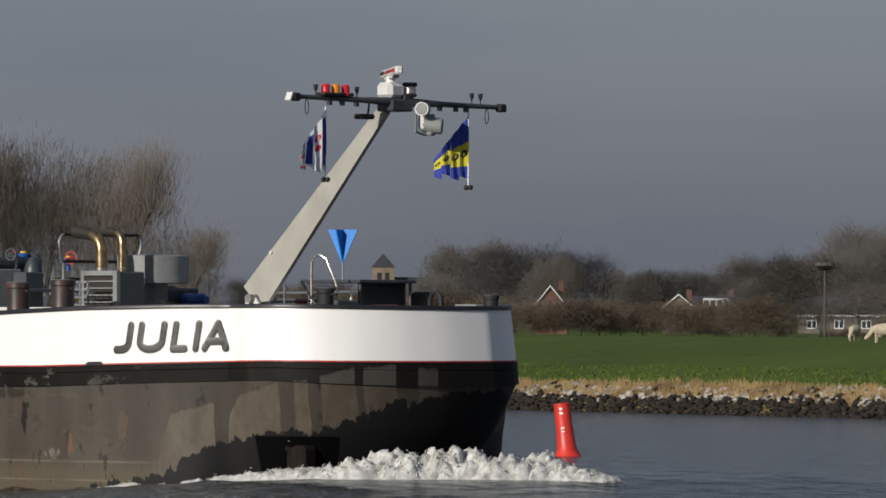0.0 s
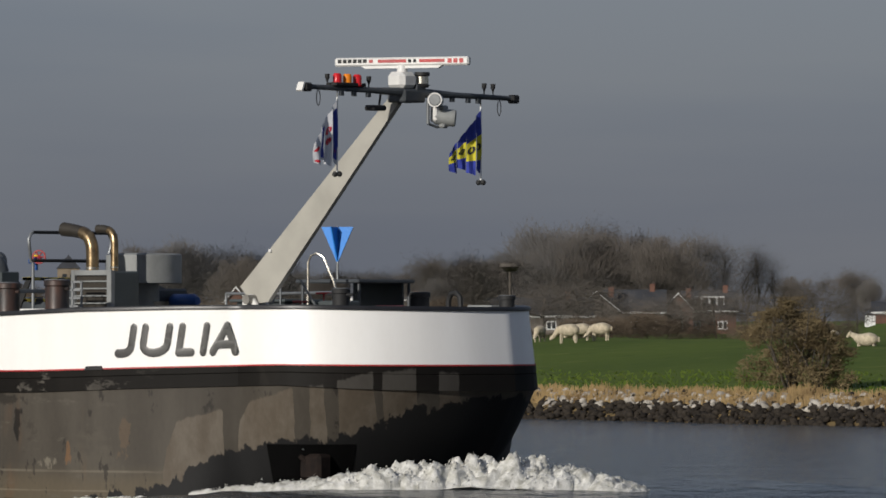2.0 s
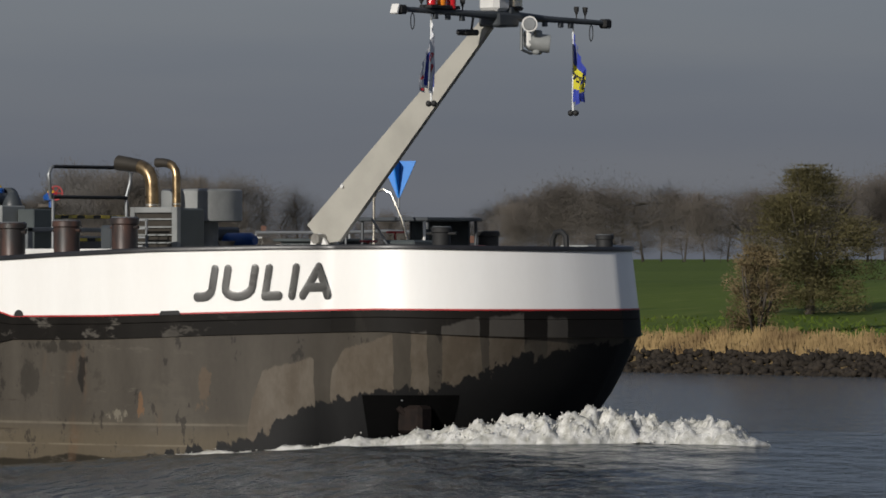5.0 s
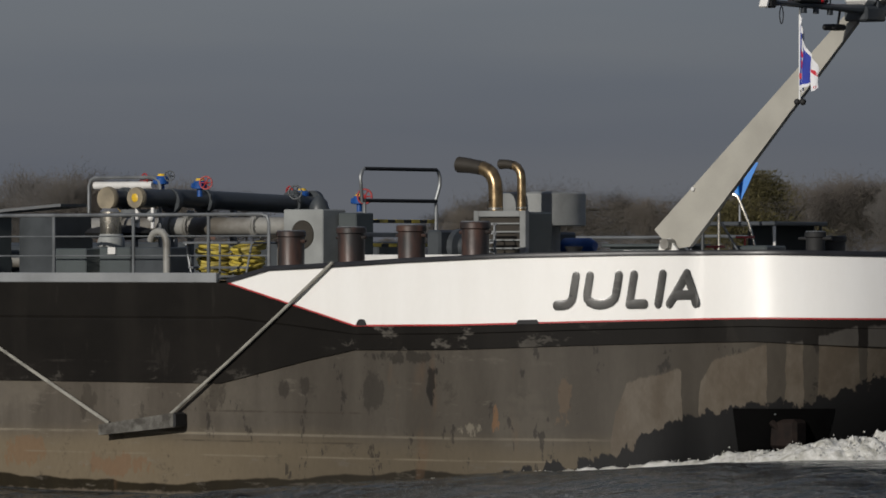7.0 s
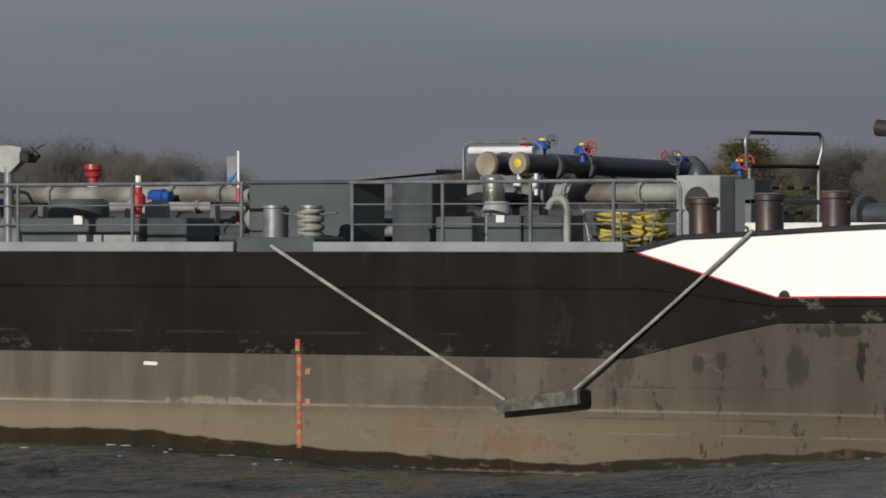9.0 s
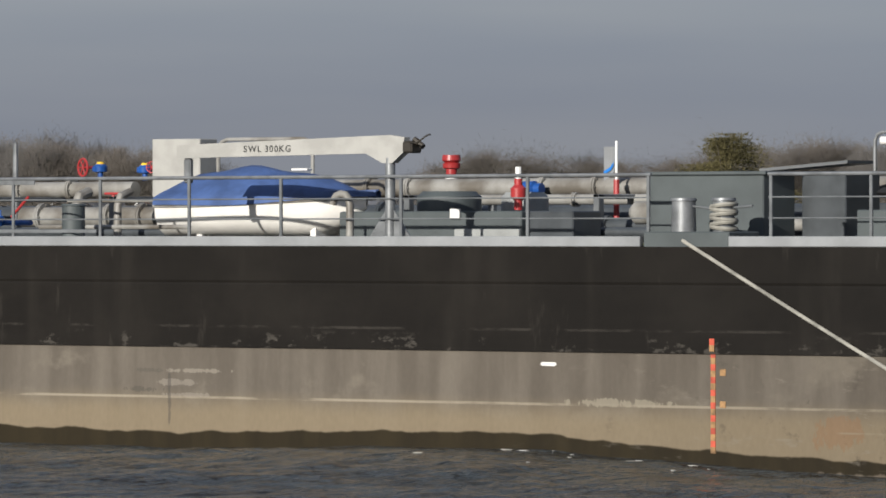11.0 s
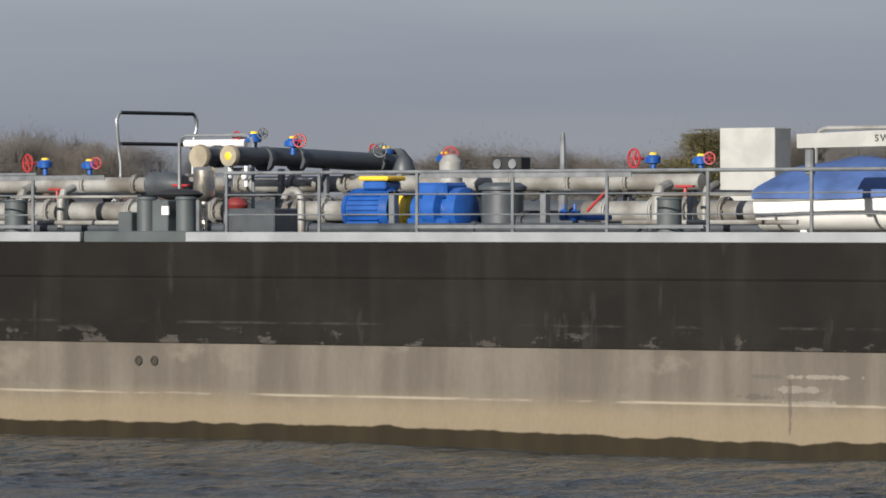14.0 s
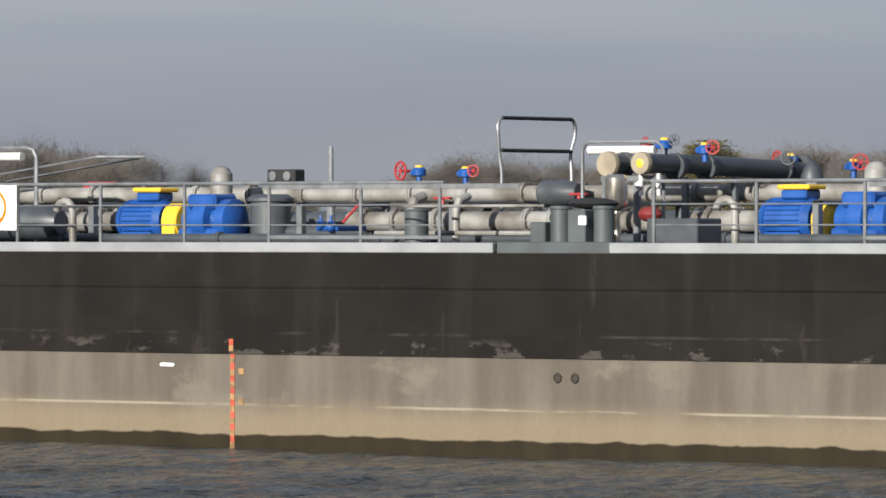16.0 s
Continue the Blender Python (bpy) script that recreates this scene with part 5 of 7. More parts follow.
    up("locker_step", Mesh().box(-25.9, -24.55, 2.68, 2.76, DECK_Z, 3.78, 0.01), M_BOXL, "pale step panel")
    up("low_locker", Mesh().box(-24.5, -23.6, 2.9, 3.7, DECK_Z, 4.08, 0.02), M_PIPED, "black low locker")
    up("tank_dome", Mesh().lathe((-27.0, 4.0, DECK_Z), (-27.0, 4.0, 4.42), [(0, 0.55), (0.9, 0.55), (1, 0.45)], 20), M_BOX, "grey tank dome")
    up("tank_dome", Mesh().lathe((-25.4, 4.0, DECK_Z), (-25.4, 4.0, 4.40), [(0, 0.4), (0.9, 0.4), (1, 0.32)], 20), M_BOXL, "pale tank dome")
    for a, b, c in ((-17.0, -16.25, 4.08), (-15.95, -15.25, 4.1), (-15.2, -14.4, 4.1)):
        up("small_locker", Mesh().box(a, b, 1.4, 2.0, DECK_Z, c, 0.02), M_BOX if b < -15 else M_PIPED, "small grey deck locker")
    up("drum", Mesh().lathe((-16.1, 1.9, DECK_Z), (-16.1, 1.9, 4.33), [(0, 0.2), (0.7, 0.2), (0.72, 0.24), (0.85, 0.24), (1, 0.2)], 16), M_BOXL, "pale round drum")
    up("canvas_heap", Mesh().ball((-17.1, 3.3, 4.36), 0.75, 0.4, 0.14, 14, 6), M_BLACKR, "black covered heap")
    up("tag", Mesh().box(-15.72, -15.55, 1.36, 1.39, 3.98, 4.10, 0), M_LIGHT, "small white notice")
    up("tag", Mesh().box(-26.0, -25.8, 2.70, 2.73, 3.95, 4.12, 0), M_LIGHT, "small white notice")
    up("fire_hydrant", Mesh().lathe((-25.02, 3.3, 4.1), (-25.02, 3.3, 4.62), [(0, 0.07), (0.3, 0.07), (0.4, 0.13), (0.7, 0.13), (0.8, 0.07), (1, 0.07)], 12), M_REDP, "red hydrant head")
    up("hydrant_top", Mesh().rod((-25.02, 3.3, 4.6), (-25.02, 3.3, 4.82), 0.05), M_GLASS, "pale lamp on the hydrant")
    up("warning_lamp", Mesh().lathe((-29.23, 7.0, 4.70), (-29.23, 7.0, 5.08), [(0, 0.10), (0.35, 0.10), (0.4, 0.15), (0.6, 0.16), (0.65, 0.12), (0.75, 0.17), (1, 0.16)], 14), M_REDP, "red two-tier vent head")
    up("lamp_foot", Mesh().rod((-29.23, 7.0, DECK_Z), (-29.23, 7.0, 4.72), 0.11, 12), M_LIGHT)
    up("motor_cap", Mesh().lathe((-26.95, 5.9, 4.47), (-26.45, 5.9, 4.47), [(0, 0.06), (0.1, 0.13), (0.7, 0.14), (0.75, 0.1), (1, 0.1)], 14), M_BLUE, "blue round actuator")
    up("pressure_bottle", Mesh().lathe((-23.6, 4.6, 4.05), (-22.6, 4.6, 4.05), [(0, 0.12), (0.1, 0.2), (0.9, 0.2), (1, 0.12)], 14), M_PIPE, "pale bottle-shaped vessel")
    up("red_post", Mesh().rod((-24.8, 5.8, DECK_Z), (-24.8, 5.8, 4.62), 0.05), M_REDP, "red post between the pipes")
    st = up("ensign_staff", Mesh().rod((-24.8, 5.8, 4.6), (-24.8, 5.8, 5.28), 0.022), M_GLASS, "thin pale staff with a small ensign")
    up("ensign", Mesh().grid([[(-24.82 - 0.10 * a, 5.78 + 0.05 * math.sin(2 * a), 5.18 - 0.10 * b - 0.09 * a * (b > 0)) for b in range(5)] for a in range(3)]), M_GUNWALE, "small limp blue and white ensign", st)
    up("ensign_stripe", Mesh().grid([[(-24.83 - 0.09 * a, 5.755 + 0.05 * math.sin(2 * a), 4.92 - 0.06 * b - 0.08 * a) for b in range(2)] for a in range(3)]), M_CONE, parent=st)
    b = up("bollard_plinth", Mesh().box(-20.15, -18.5, 0.05, 0.9, 3.45, 3.74, 0.02), M_BOX, "grey bollard plinth")
    up("bollard", Mesh().lathe((-19.62, 0.42, 3.74), (-19.62, 0.42, 4.27), [(0, 0.2), (0.9, 0.19), (0.92, 0.21), (1, 0.2)], 18), M_ZINC, "worn zinc bollard")
    r = up("bollard", Mesh().lathe((-18.85, 0.42, 3.74), (-18.85, 0.42, 4.27), [(0, 0.17), (0.9, 0.17), (0.92, 0.2), (1, 0.19)], 18), M_ZINC, "bollard wound with mooring rope")
    for k in range(6):
        up("rope_turn", Mesh().ring((-18.85, 0.42, 3.80 + 0.07 * k), (0.12 * (-1) ** k, 0, 1), 0.2, 0.035, 18, 6), M_ROPE, "grey mooring rope turn", r)
    up("pin", Mesh().rod((-19.0, 0.42, 4.10), (-18.3, 0.42, 4.14), 0.02).rod((-19.45, 0.42, 4.14), (-18.9, 0.42, 4.08), 0.02), M_STEEL)
    # standpipes on a box
    b = up("standpipe_base", Mesh().box(-44.25, -42.0, 0.06, 1.6, 3.45, 3.68, 0.02), M_BOX, "grey base of two standpipes")
    for s in (-43.72, -42.86):
        up("standpipe", Mesh().lathe((s, 1.1, 3.66), (s, 1.1, 4.26), [(0, 0.17), (0.9, 0.17), (0.92, 0.19), (1, 0.17)], 18), M_BOX, "grey standpipe", b)
    up("standpipe_box", Mesh().box(-43.45, -43.1, 0.9, 1.4, 3.66, 4.2, 0.02), M_BOX, parent=b)
    up("standpipe_box", Mesh().box(-44.2, -43.9, 0.9, 1.4, 3.66, 4.0, 0.02), M_BOX, parent=b)
    up("dark_cover", Mesh().ball((-43.5, 1.7, 4.30), 0.45, 0.35, 0.10, 14, 6), M_BLACKR, "black domed cover")
    up("tag", Mesh().box(-43.2, -43.05, 0.86, 0.89, 3.95, 4.10, 0), M_LIGHT, "small white notice")
    up("dark_box", Mesh().box(-42.6, -41.6, 1.9, 2.6, DECK_Z, 4.06, 0.02), M_PIPED, "black box behind the standpipes")
    up("red_motor", Mesh().ball((-43.3, 3.0, 4.13), 0.22, 0.18, 0.13), M_DRED, "dark red rounded motor")
    c = up("control_cabinet", Mesh().box(-35.62, -34.5, 6.45, 6.95, 3.9, 5.41, 0.015), M_CREAM, "tall cream control cabinet")
    up("cabinet_legs", Mesh().box(-35.5, -34.6, 6.5, 6.9, DECK_Z, 3.92, 0.01), M_STEEL, parent=c)
    # davit
    d = up("davit_post", Mesh().rod((-25.4, 0.3, DECK_Z), (-25.4, 0.3, 4.95), 0.085, 14), M_ZINC, "grey davit post with gussets")
    up("gusset", Mesh().prism([(-25.85, 0.29, DECK_Z), (-25.85, 0.29, 3.62), (-25.48, 0.29, 4.1), (-25.32, 0.29, 4.1), (-24.95, 0.29, 3.62), (-24.95, 0.29, DECK_Z)], (0, 0.02, 0)), M_ZINC, parent=d)
    arm = up("davit_arm", Mesh().prism([(-29.87, 0.22, 4.97), (-29.87, 0.22, 5.19), (-25.35, 0.22, 5.32), (-25.05, 0.22, 5.28), (-25.05, 0.22, 5.05), (-25.3, 0.22, 4.86), (-25.5, 0.22, 4.86), (-25.85, 0.22, 5.02)], (0, 0.16, 0)), M_CREAM, "cream steel davit arm")
    up("winch", Mesh().box(-25.05, -24.85, 0.15, 0.45, 5.02, 5.22, 0.03).rod((-24.9, 0.3, 5.25), (-24.72, 0.3, 5.12), 0.05), M_SOOT_SHADE, "small dark winch", arm)
    up("crank", Mesh().tube([(-24.9, 0.15, 5.2), (-24.7, 0.1, 5.18), (-24.5, 0.1, 5.30), (-24.42, 0.1, 5.32)], 0.014, 6), M_SOOT_SHADE, parent=arm)
    up("hook_block", Mesh().box(-29.75, -29.6, 0.24, 0.36, 4.55, 4.97, 0.03), M_ZINC, parent=arm)
    h = up("hoop_rail", Mesh().tube([(-31.9, 3.8, DECK_Z), (-31.9, 3.8, 5.20), (-31.82, 3.8, 5.30), (-31.7, 3.8, 5.34), (-30.0, 3.8, 5.34), (-29.88, 3.8, 5.30), (-29.8, 3.8, 5.2), (-29.8, 3.8, DECK_Z)], 0.035, 8), M_PIPE, "pale bent hoop rail")
    # things near the aft end of what is seen
    sg = up("sign_board", Mesh().box(-55.6, -54.5, 0.14, 0.16, 3.86, 4.63, 0.004), M_LIGHT, "white warning board with a red ring")
    up("sign_ring", Mesh().ring((-55.05, 0.135, 4.25), (0, 1, 0), 0.30, 0.028, 28, 4).rod((-55.26, 0.13, 4.46), (-54.84, 0.13, 4.04), 0.022), M_ORANGE, "red ring with a bar", sg)
    up("sign_mark", Mesh().box(-55.12, -54.98, 0.128, 0.137, 4.1, 4.38, 0.003), M_BLACKR, "plain dark mark", sg)
    up("guard_hoop", Mesh().tube([(-58.4, 3.3, 5.32), (-57.0, 3.3, 5.32), (-56.85, 3.3, 5.28), (-56.78, 3.3, 5.15), (-56.78, 3.3, DECK_Z)], 0.04, 8), M_ZINC, "bent grey guard hoop")
    up("drip_pipe", Mesh().rod((-59, 3.35, 5.17), (-57.15, 3.35, 5.17), 0.075, 12), M_LIGHT, "white lagged pipe")
    up("awning_arm", Mesh().rod((-59.5, 5.2, 4.85), (-57.0, 5.2, 5.18), 0.018).rod((-59.5, 5.6, 4.75), (-56.3, 5.6, 5.16), 0.018).rod((-57.0, 5.2, 5.18), (-56.2, 5.6, 5.18), 0.03), M_ZINC, "thin folded awning arm")
    up("red_frame", Mesh().prism([(-58.9, 6.6, 4.3), (-58.4, 6.6, 4.75), (-57.7, 6.6, 4.75), (-57.8, 6.6, 4.68), (-58.35, 6.6, 4.66), (-58.7, 6.6, 4.3)], (0, 0.05, 0)).box(-58.6, -57.8, 6.5, 6.7, 4.3, 4.42, 0.02), M_REDP, "dull red steel frame")
    up("dark_tank", Mesh().lathe((-60.5, 2.6, 4.0), (-55.6, 2.6, 4.0), [(0, 0.2), (0.05, 0.3), (0.95, 0.3), (1, 0.2)], 18), M_PIPED, "dark lying tank")


def make_marks():
    """Paint marks and fittings on the ship's side."""
    for s in (-18.76, -49.64):
        red, pale = Mesh(), Mesh()
        for k in range(18):
            z = 2.06 - 0.1 * k
            (red if k % 2 == 0 else pale).box(s - 0.045, s + 0.045, -0.048 if z > 1.9 else -0.012, 0.0 if z < 1.9 else -0.03, z - 0.1, z, 0)
        d = up("draught_scale", red, M_SCALE, "red and white draught scale")
        up("scale_marks", pale, M_FADED, parent=d)
        for z in (1.53, 1.03):
            up("scale_figure", Mesh().box(s + 0.13, s + 0.24, -0.012, 0, z - 0.05, z + 0.05, 0), M_FADED, "plain pale mark", d)
    for s in (-21.97, -51.05):
        up("white_mark", Mesh().prism([(s - 0.16, -0.01, 1.62), (s - 0.12, -0.01, 1.655), (s + 0.13, -0.01, 1.65), (s + 0.17, -0.01, 1.625), (s + 0.13, -0.01, 1.59), (s - 0.12, -0.01, 1.595)], (0, 0.012, 0)), M_LIGHT, "small white oval mark")
    for s in (-42.98, -42.64):
        up("overboard_pipe", Mesh().ring((s, -0.01, 1.51), (0, 1, 0), 0.065, 0.02, 16, 6).rod((s, -0.012, 1.51), (s, 0.0, 1.51), 0.06, 14), M_SOOT_SHADE, "rusty overboard outlet")
    # openings are solid plates, their inner shade painted black
    up("drain_hole", Mesh().prism([(-9.05 + 0.10 * math.cos(a), -0.048, 2.80 + 0.11 * max(0, math.sin(a))) for a in [k * math.pi / 10 for k in range(11)]], (0, 0.02, 0)), M_BLACKR, "black plate in place of a half-round drain opening")
    up("drain_slot", Mesh().prism([drawn_in((a, -0.06, b), a) for a, b in ((-5.86, 2.84), (-5.80, 2.91), (-5.45, 2.92), (-5.38, 2.85))], (0, 0.03, 0)), M_BLACKR, "black plate in place of a drain slot")
    rows = []
    ids = [i for i in range(NEAR) if -1.75 <= OLD[i][0] + 0.7 * OLD[i][1] <= 0.55 and OLD[i][0] > -2.5]
    # no recess here: the pocket's shade is a black panel on the skin
    rows = [[shell(i, z, 0.010) for z in (0.45, 0.7, 0.9, 1.1, 1.3, 1.50)] for i in ids]
    a = up("anchor_pocket", Mesh().grid(rows), M_PIT, "black panel painted as the anchor pocket's shaded recess")
    i0, i1 = ids[len(ids) // 4], ids[3 * len(ids) // 4]
    p, q = Vector(shell(i0, 1.2, 0.05)), Vector(shell(i1, 1.2, 0.05))
    up("anchor", Mesh().tube([p + (q - p) * 0.2 + Vector((0, 0, 0.1)), (p + q) / 2 + Vector((0, -0.05, -0.15)), q - (q - p) * 0.2 + Vector((0, 0, 0.1))], 0.06, 8).rod((p + q) / 2 + Vector((0, -0.03, -0.2)), (p + q) / 2 + Vector((0, 0, 0.22)), 0.05).box((p + q).x / 2 - 0.26, (p + q).x / 2 + 0.26, (p + q).y / 2 - 0.16, (p + q).y / 2 + 0.2, 0.85, 1.33, 0.06), M_RUSTY, "rusty stockless anchor", a)
    for k in (0.36, 0.5, 0.66):
        o = p.lerp(q, k) + Vector((-0.02, -0.12, 0.22))
        up("bolt", Mesh().ball(o, 0.045, 0.03, 0.03, 8, 5), M_ZINC, parent=a)


def letters(text, s0, s1, z0, z1, y, shear, bold, material, name, parent, label, rise=0.0, spans=None):
    """Writing on a plane that faces the near bank, fitted between s0..s1 and z0..z1; one mesh a letter."""
    x = 0.0
    made = []
    for ch in text:
        cu = bpy.data.curves.new(name, "FONT")
        cu.body, cu.size, cu.extrude, cu.bevel_depth, cu.bevel_resolution, cu.resolution_u = ch, 1.0, 0.01, bold, 2, 5
        ob = new(name, cu)
        me = bpy.data.meshes.new_from_object(ob.evaluated_get(bpy.context.evaluated_depsgraph_get()))
        bpy.data.objects.remove(ob)
        bpy.data.curves.remove(cu)
        if not len(me.vertices):
            x += 0.35
            continue
        xs = [v.co.x for v in me.vertices]
        w = max(xs) - min(xs)
        made.append((me, x - min(xs)))
        x += w + 0.16
    lo = min(v.co.y for me, o in made for v in me.vertices)
    hi = max(v.co.y for me, o in made for v in me.vertices)
    k, kz = (s1 - s0 - shear * (z1 - z0)) / (x - 0.16), (z1 - z0) / (hi - lo)
    for j, (me, o) in enumerate(made):
        if spans:      # each letter between its own two ends
            lean = [v.co.x + shear * kz / k * (v.co.y - lo) for v in me.vertices]
            e0, e1 = min(lean), max(lean)
        for v in me.vertices:
            u = (v.co.y - lo) * kz
            if spans:
                a, b = spans[j]
                sx = a + (v.co.x + shear * kz / k * (v.co.y - lo) - e0) * (b - a) / (e1 - e0)
            else:
                sx = s0 + (v.co.x + o) * k + shear * u
            v.co = Vector((sx, y + (0.004 if v.co.z < 0 else -0.003), z0 + u + rise * (sx - s0)))
        me.materials.clear()
        me.materials.append(material)
        part(name, me, material, parent, label)


make_bollards()
make_machinery()
BACK = 1.0152
make_mast()
make_bow_gear()
BACK = 1.0
radar = make_radar()
make_tank_deck()
make_marks()
NAME_STROKES = {      # rounded sign-painter's strokes, each letter in a unit box
    "J": [[(1, 1), (1, 0.3)] + [(0.42 + 0.58 * math.cos(a), 0.28 - 0.28 * math.sin(a)) for a in (0.3, 0.7, 1.1, 1.57)] + [(0.0, 0.0)]],
    "U": [[(0, 1), (0, 0.36)] + [(0.5 - 0.5 * math.cos(a), 0.32 - 0.32 * math.sin(a)) for a in (0.3, 0.7, 1.15, 1.57, 2.0, 2.45, 2.85)] + [(1, 0.36), (1, 1)]],
    "L": [[(0, 1), (0, 0.5), (0, 0)], [(0, 0), (0.5, 0), (1, 0)]],
    "I": [[(0.5, 1), (0.5, 0.5), (0.5, 0)]],
    "A": [[(0, 0), (0.25, 0.5), (0.48, 1)], [(0.48, 1), (0.76, 0.5), (1, 0)], [(0.16, 0.28), (0.5, 0.28), (0.86, 0.28)]]}
for ch, (a, b) in zip("JULIA", [(-5.13, -4.55), (-4.55, -3.68), (-3.66, -3.08), (-3.13, -2.75), (-2.85, -2.05)]):
    m, r, H = Mesh(), 0.080, 0.62
    for j, stroke in enumerate(NAME_STROKES[ch]):
        pts = []
        for u, v in stroke:
            z = r + v * (H - 2 * r)
            x = a + r + u * (b - a - 2 * r - 0.2 * H) + 0.2 * z
            pts.append(Vector((x, 0.0, 3.065 + z + 0.018 * (x + 5.12))))
        d0, d1 = (pts[0] - pts[1]).normalized(), (pts[-1] - pts[-2]).normalized()
        ends = [(0.98, 0.3), (0.85, 0.55), (0.55, 0.84), (0.25, 0.97)]
        line = [pts[0] + d0 * r * e for e, q in ends] + pts + [pts[-1] + d1 * r * e for e, q in ends[::-1]]
        t = Mesh().tube(line, [r * q for e, q in ends] + [r] * len(pts) + [r * q for e, q in ends[::-1]], 12)
        m.add([drawn_in((x, -0.036 - 0.001 * j + 0.05 * y, z), x) for x, y, z in t.v], t.f)
    part("name_letter", m, M_LETTER, ship, "dark painted letter on the bow")
letters("SWL 300KG", -28.42, -27.42, 5.06, 5.17, 0.217, 0.0, 0.012, M_LETTER, "davit_letter", ship, "dark stencilled letter")


# ---------- loose things that ride on the ship ----------
def make_dinghy():
    d = thing("dinghy", "white dinghy under a blue tarpaulin on the deck", "boat", at=pose(BOW_X, SIDE_Y, 0))
    n, rows, top = 18, [], []
    for i in range(n + 1):
        u = i / n
        s = -32.15 + 4.12 * u
        w = 0.86 * (0.80 + 0.20 * math.sin(min(1, u * 1.7) * math.pi / 2)) * (1 - max(0, (u - 0.55) / 0.45) ** 2.4)
        w = max(w, 0.02)
        keel = 3.64 + 0.50 * max(0, (u - 0.72) / 0.28) ** 2.2
        edge = 4.22 + 0.14 * u ** 2
        rows.append([(s, 3.05 + w * math.copysign(abs(math.sin(a)) ** 0.7, a), edge - (edge - keel) * (max(0, math.cos(a)) ** 0.75)) for a in [-math.pi / 2 + math.pi * k / 12 for k in range(13)]])
        ridge = 4.36 + 0.42 * math.sin(math.pi * min(1, max(0, 0.08 + u * 0.98))) ** 0.8 + 0.03 * math.sin(u * 19)
        top.append([(s + (0.25 if i == n else 0), 3.05 + (w + 0.05) * c, (edge + 0.07 - (0.11 if abs(c) == 1 else 0)) + (ridge - edge) * (1 - abs(c) ** 1.5) * (1 if abs(c) < 1 else 0) + 0.02 * math.sin(7 * u + 5 * c)) for c in (-1, -0.99, -0.8, -0.5, -0.2, 0, 0.2, 0.5, 0.8, 0.99, 1)])
    hull = Mesh().grid(rows)
    hull.add(rows[0], [tuple(range(13))])
    h = part("boat_hull", hull, M_GEL, d, "white boat hull", 50)
    part("tarpaulin", Mesh().grid(top), M_TARP, d, "sagging blue tarpaulin with a white buckle", 60)
    part("rubbing_strip", Mesh().tube([(r[0][0], r[0][1] - 0.01, r[0][2] - 0.05) for r in rows], 0.022, 6), M_PIPE, d)
    part("lashing", Mesh().tube([(r[0][0], r[0][1] - 0.03, r[0][2] + 0.01 + 0.02 * math.sin(3.0 * j)) for j, r in enumerate(rows)], 0.010, 5), M_ROPE, d)
    part("buckle", Mesh().box(-29.6, -29.25, 2.95, 3.1, 4.78, 4.82, 0.01), M_LIGHT, d)
    for s in (-31.4, -28.9):
        part("chock", Mesh().prism([(s, 2.6, 3.55), (s, 2.6, 3.95), (s, 3.05, 3.78), (s, 3.5, 3.95), (s, 3.5, 3.55)], (0.12, 0, 0)), M_LIGHT, d, "white wooden chock")
    return d


def make_hose_basket():
    d = thing("hose_basket", "steel basket full of coiled yellow hose", "hose basket", at=pose(BOW_X, SIDE_Y, 0))
    b = Mesh()
    for z, e in ((4.17, 0.0), (3.75, 0.12), (3.6, 0.16)):
        b.tube([(-13.8 + e, 1.1, z), (-12.25 - e, 1.1, z)], 0.022, 6).tube([(-13.8 + e, 1.8, z), (-12.25 - e, 1.8, z)], 0.022, 6)
    for s in (-13.75, -13.0, -12.3):
        b.rod((s, 1.1, 4.17), (s + (0.14 if s < -13.1 else -0.14 if s > -12.9 else 0), 1.1, 3.57), 0.02, 6)
        b.rod((s, 1.8, 4.17), (s, 1.8, 3.57), 0.02, 6).rod((s, 1.1, 4.17), (s, 1.8, 4.17), 0.02, 6)
    part("basket_frame", b, M_ZINC, d, "grey steel frame")
    rnd = random.Random(5)
    for s in (-13.38, -12.66):
        for k in range(11):
            part("hose_coil", Mesh().ring((s + rnd.uniform(-0.05, 0.05), 1.42 + rnd.uniform(-0.03, 0.03), 3.64 + 0.047 * k), (rnd.uniform(-0.25, 0.25), rnd.uniform(-0.25, 0.25), 1), 0.26 + rnd.uniform(-0.05, 0.04), 0.032, 20, 6), M_HOSE, d)
    return d


def make_fender():
    d = thing("hanging_fender", "dirty wooden fender slung on two ropes at the ship's side", "fender", at=pose(BOW_X, SIDE_Y, 0))
    m = Mesh().prism([(-14.50, -0.30, 0.92), (-14.50, -0.30, 1.10), (-12.86, -0.30, 1.32), (-12.84, -0.30, 1.08)], (0, 0.25, 0))
    part("fender_beam", m, M_DIRTY, d, "worn grey timber beam")
    part("fender_end", Mesh().prism([(-12.855, -0.305, 1.08), (-12.85, -0.305, 1.325), (-12.80, -0.305, 1.30), (-12.79, -0.305, 1.10)], (0, 0.26, 0)), M_BLACKR, d)
    for a, b, sag in (((-14.42, -0.12, 1.12), (-19.3, -0.075, 3.60), 0.015), ((-13.05, -0.12, 1.30), (-9.62, -0.08, 3.84), 0.03)):
        a, b = Vector(a), Vector(b)
        pts = [a + (b - a) * (k / 14) - Vector((0, 0.0, sag * math.sin(math.pi * k / 14))) for k in range(15)]
        part("sling_rope", Mesh().tube(pts, 0.030, 8), M_ROPE, d, "taut grey rope")
    return d


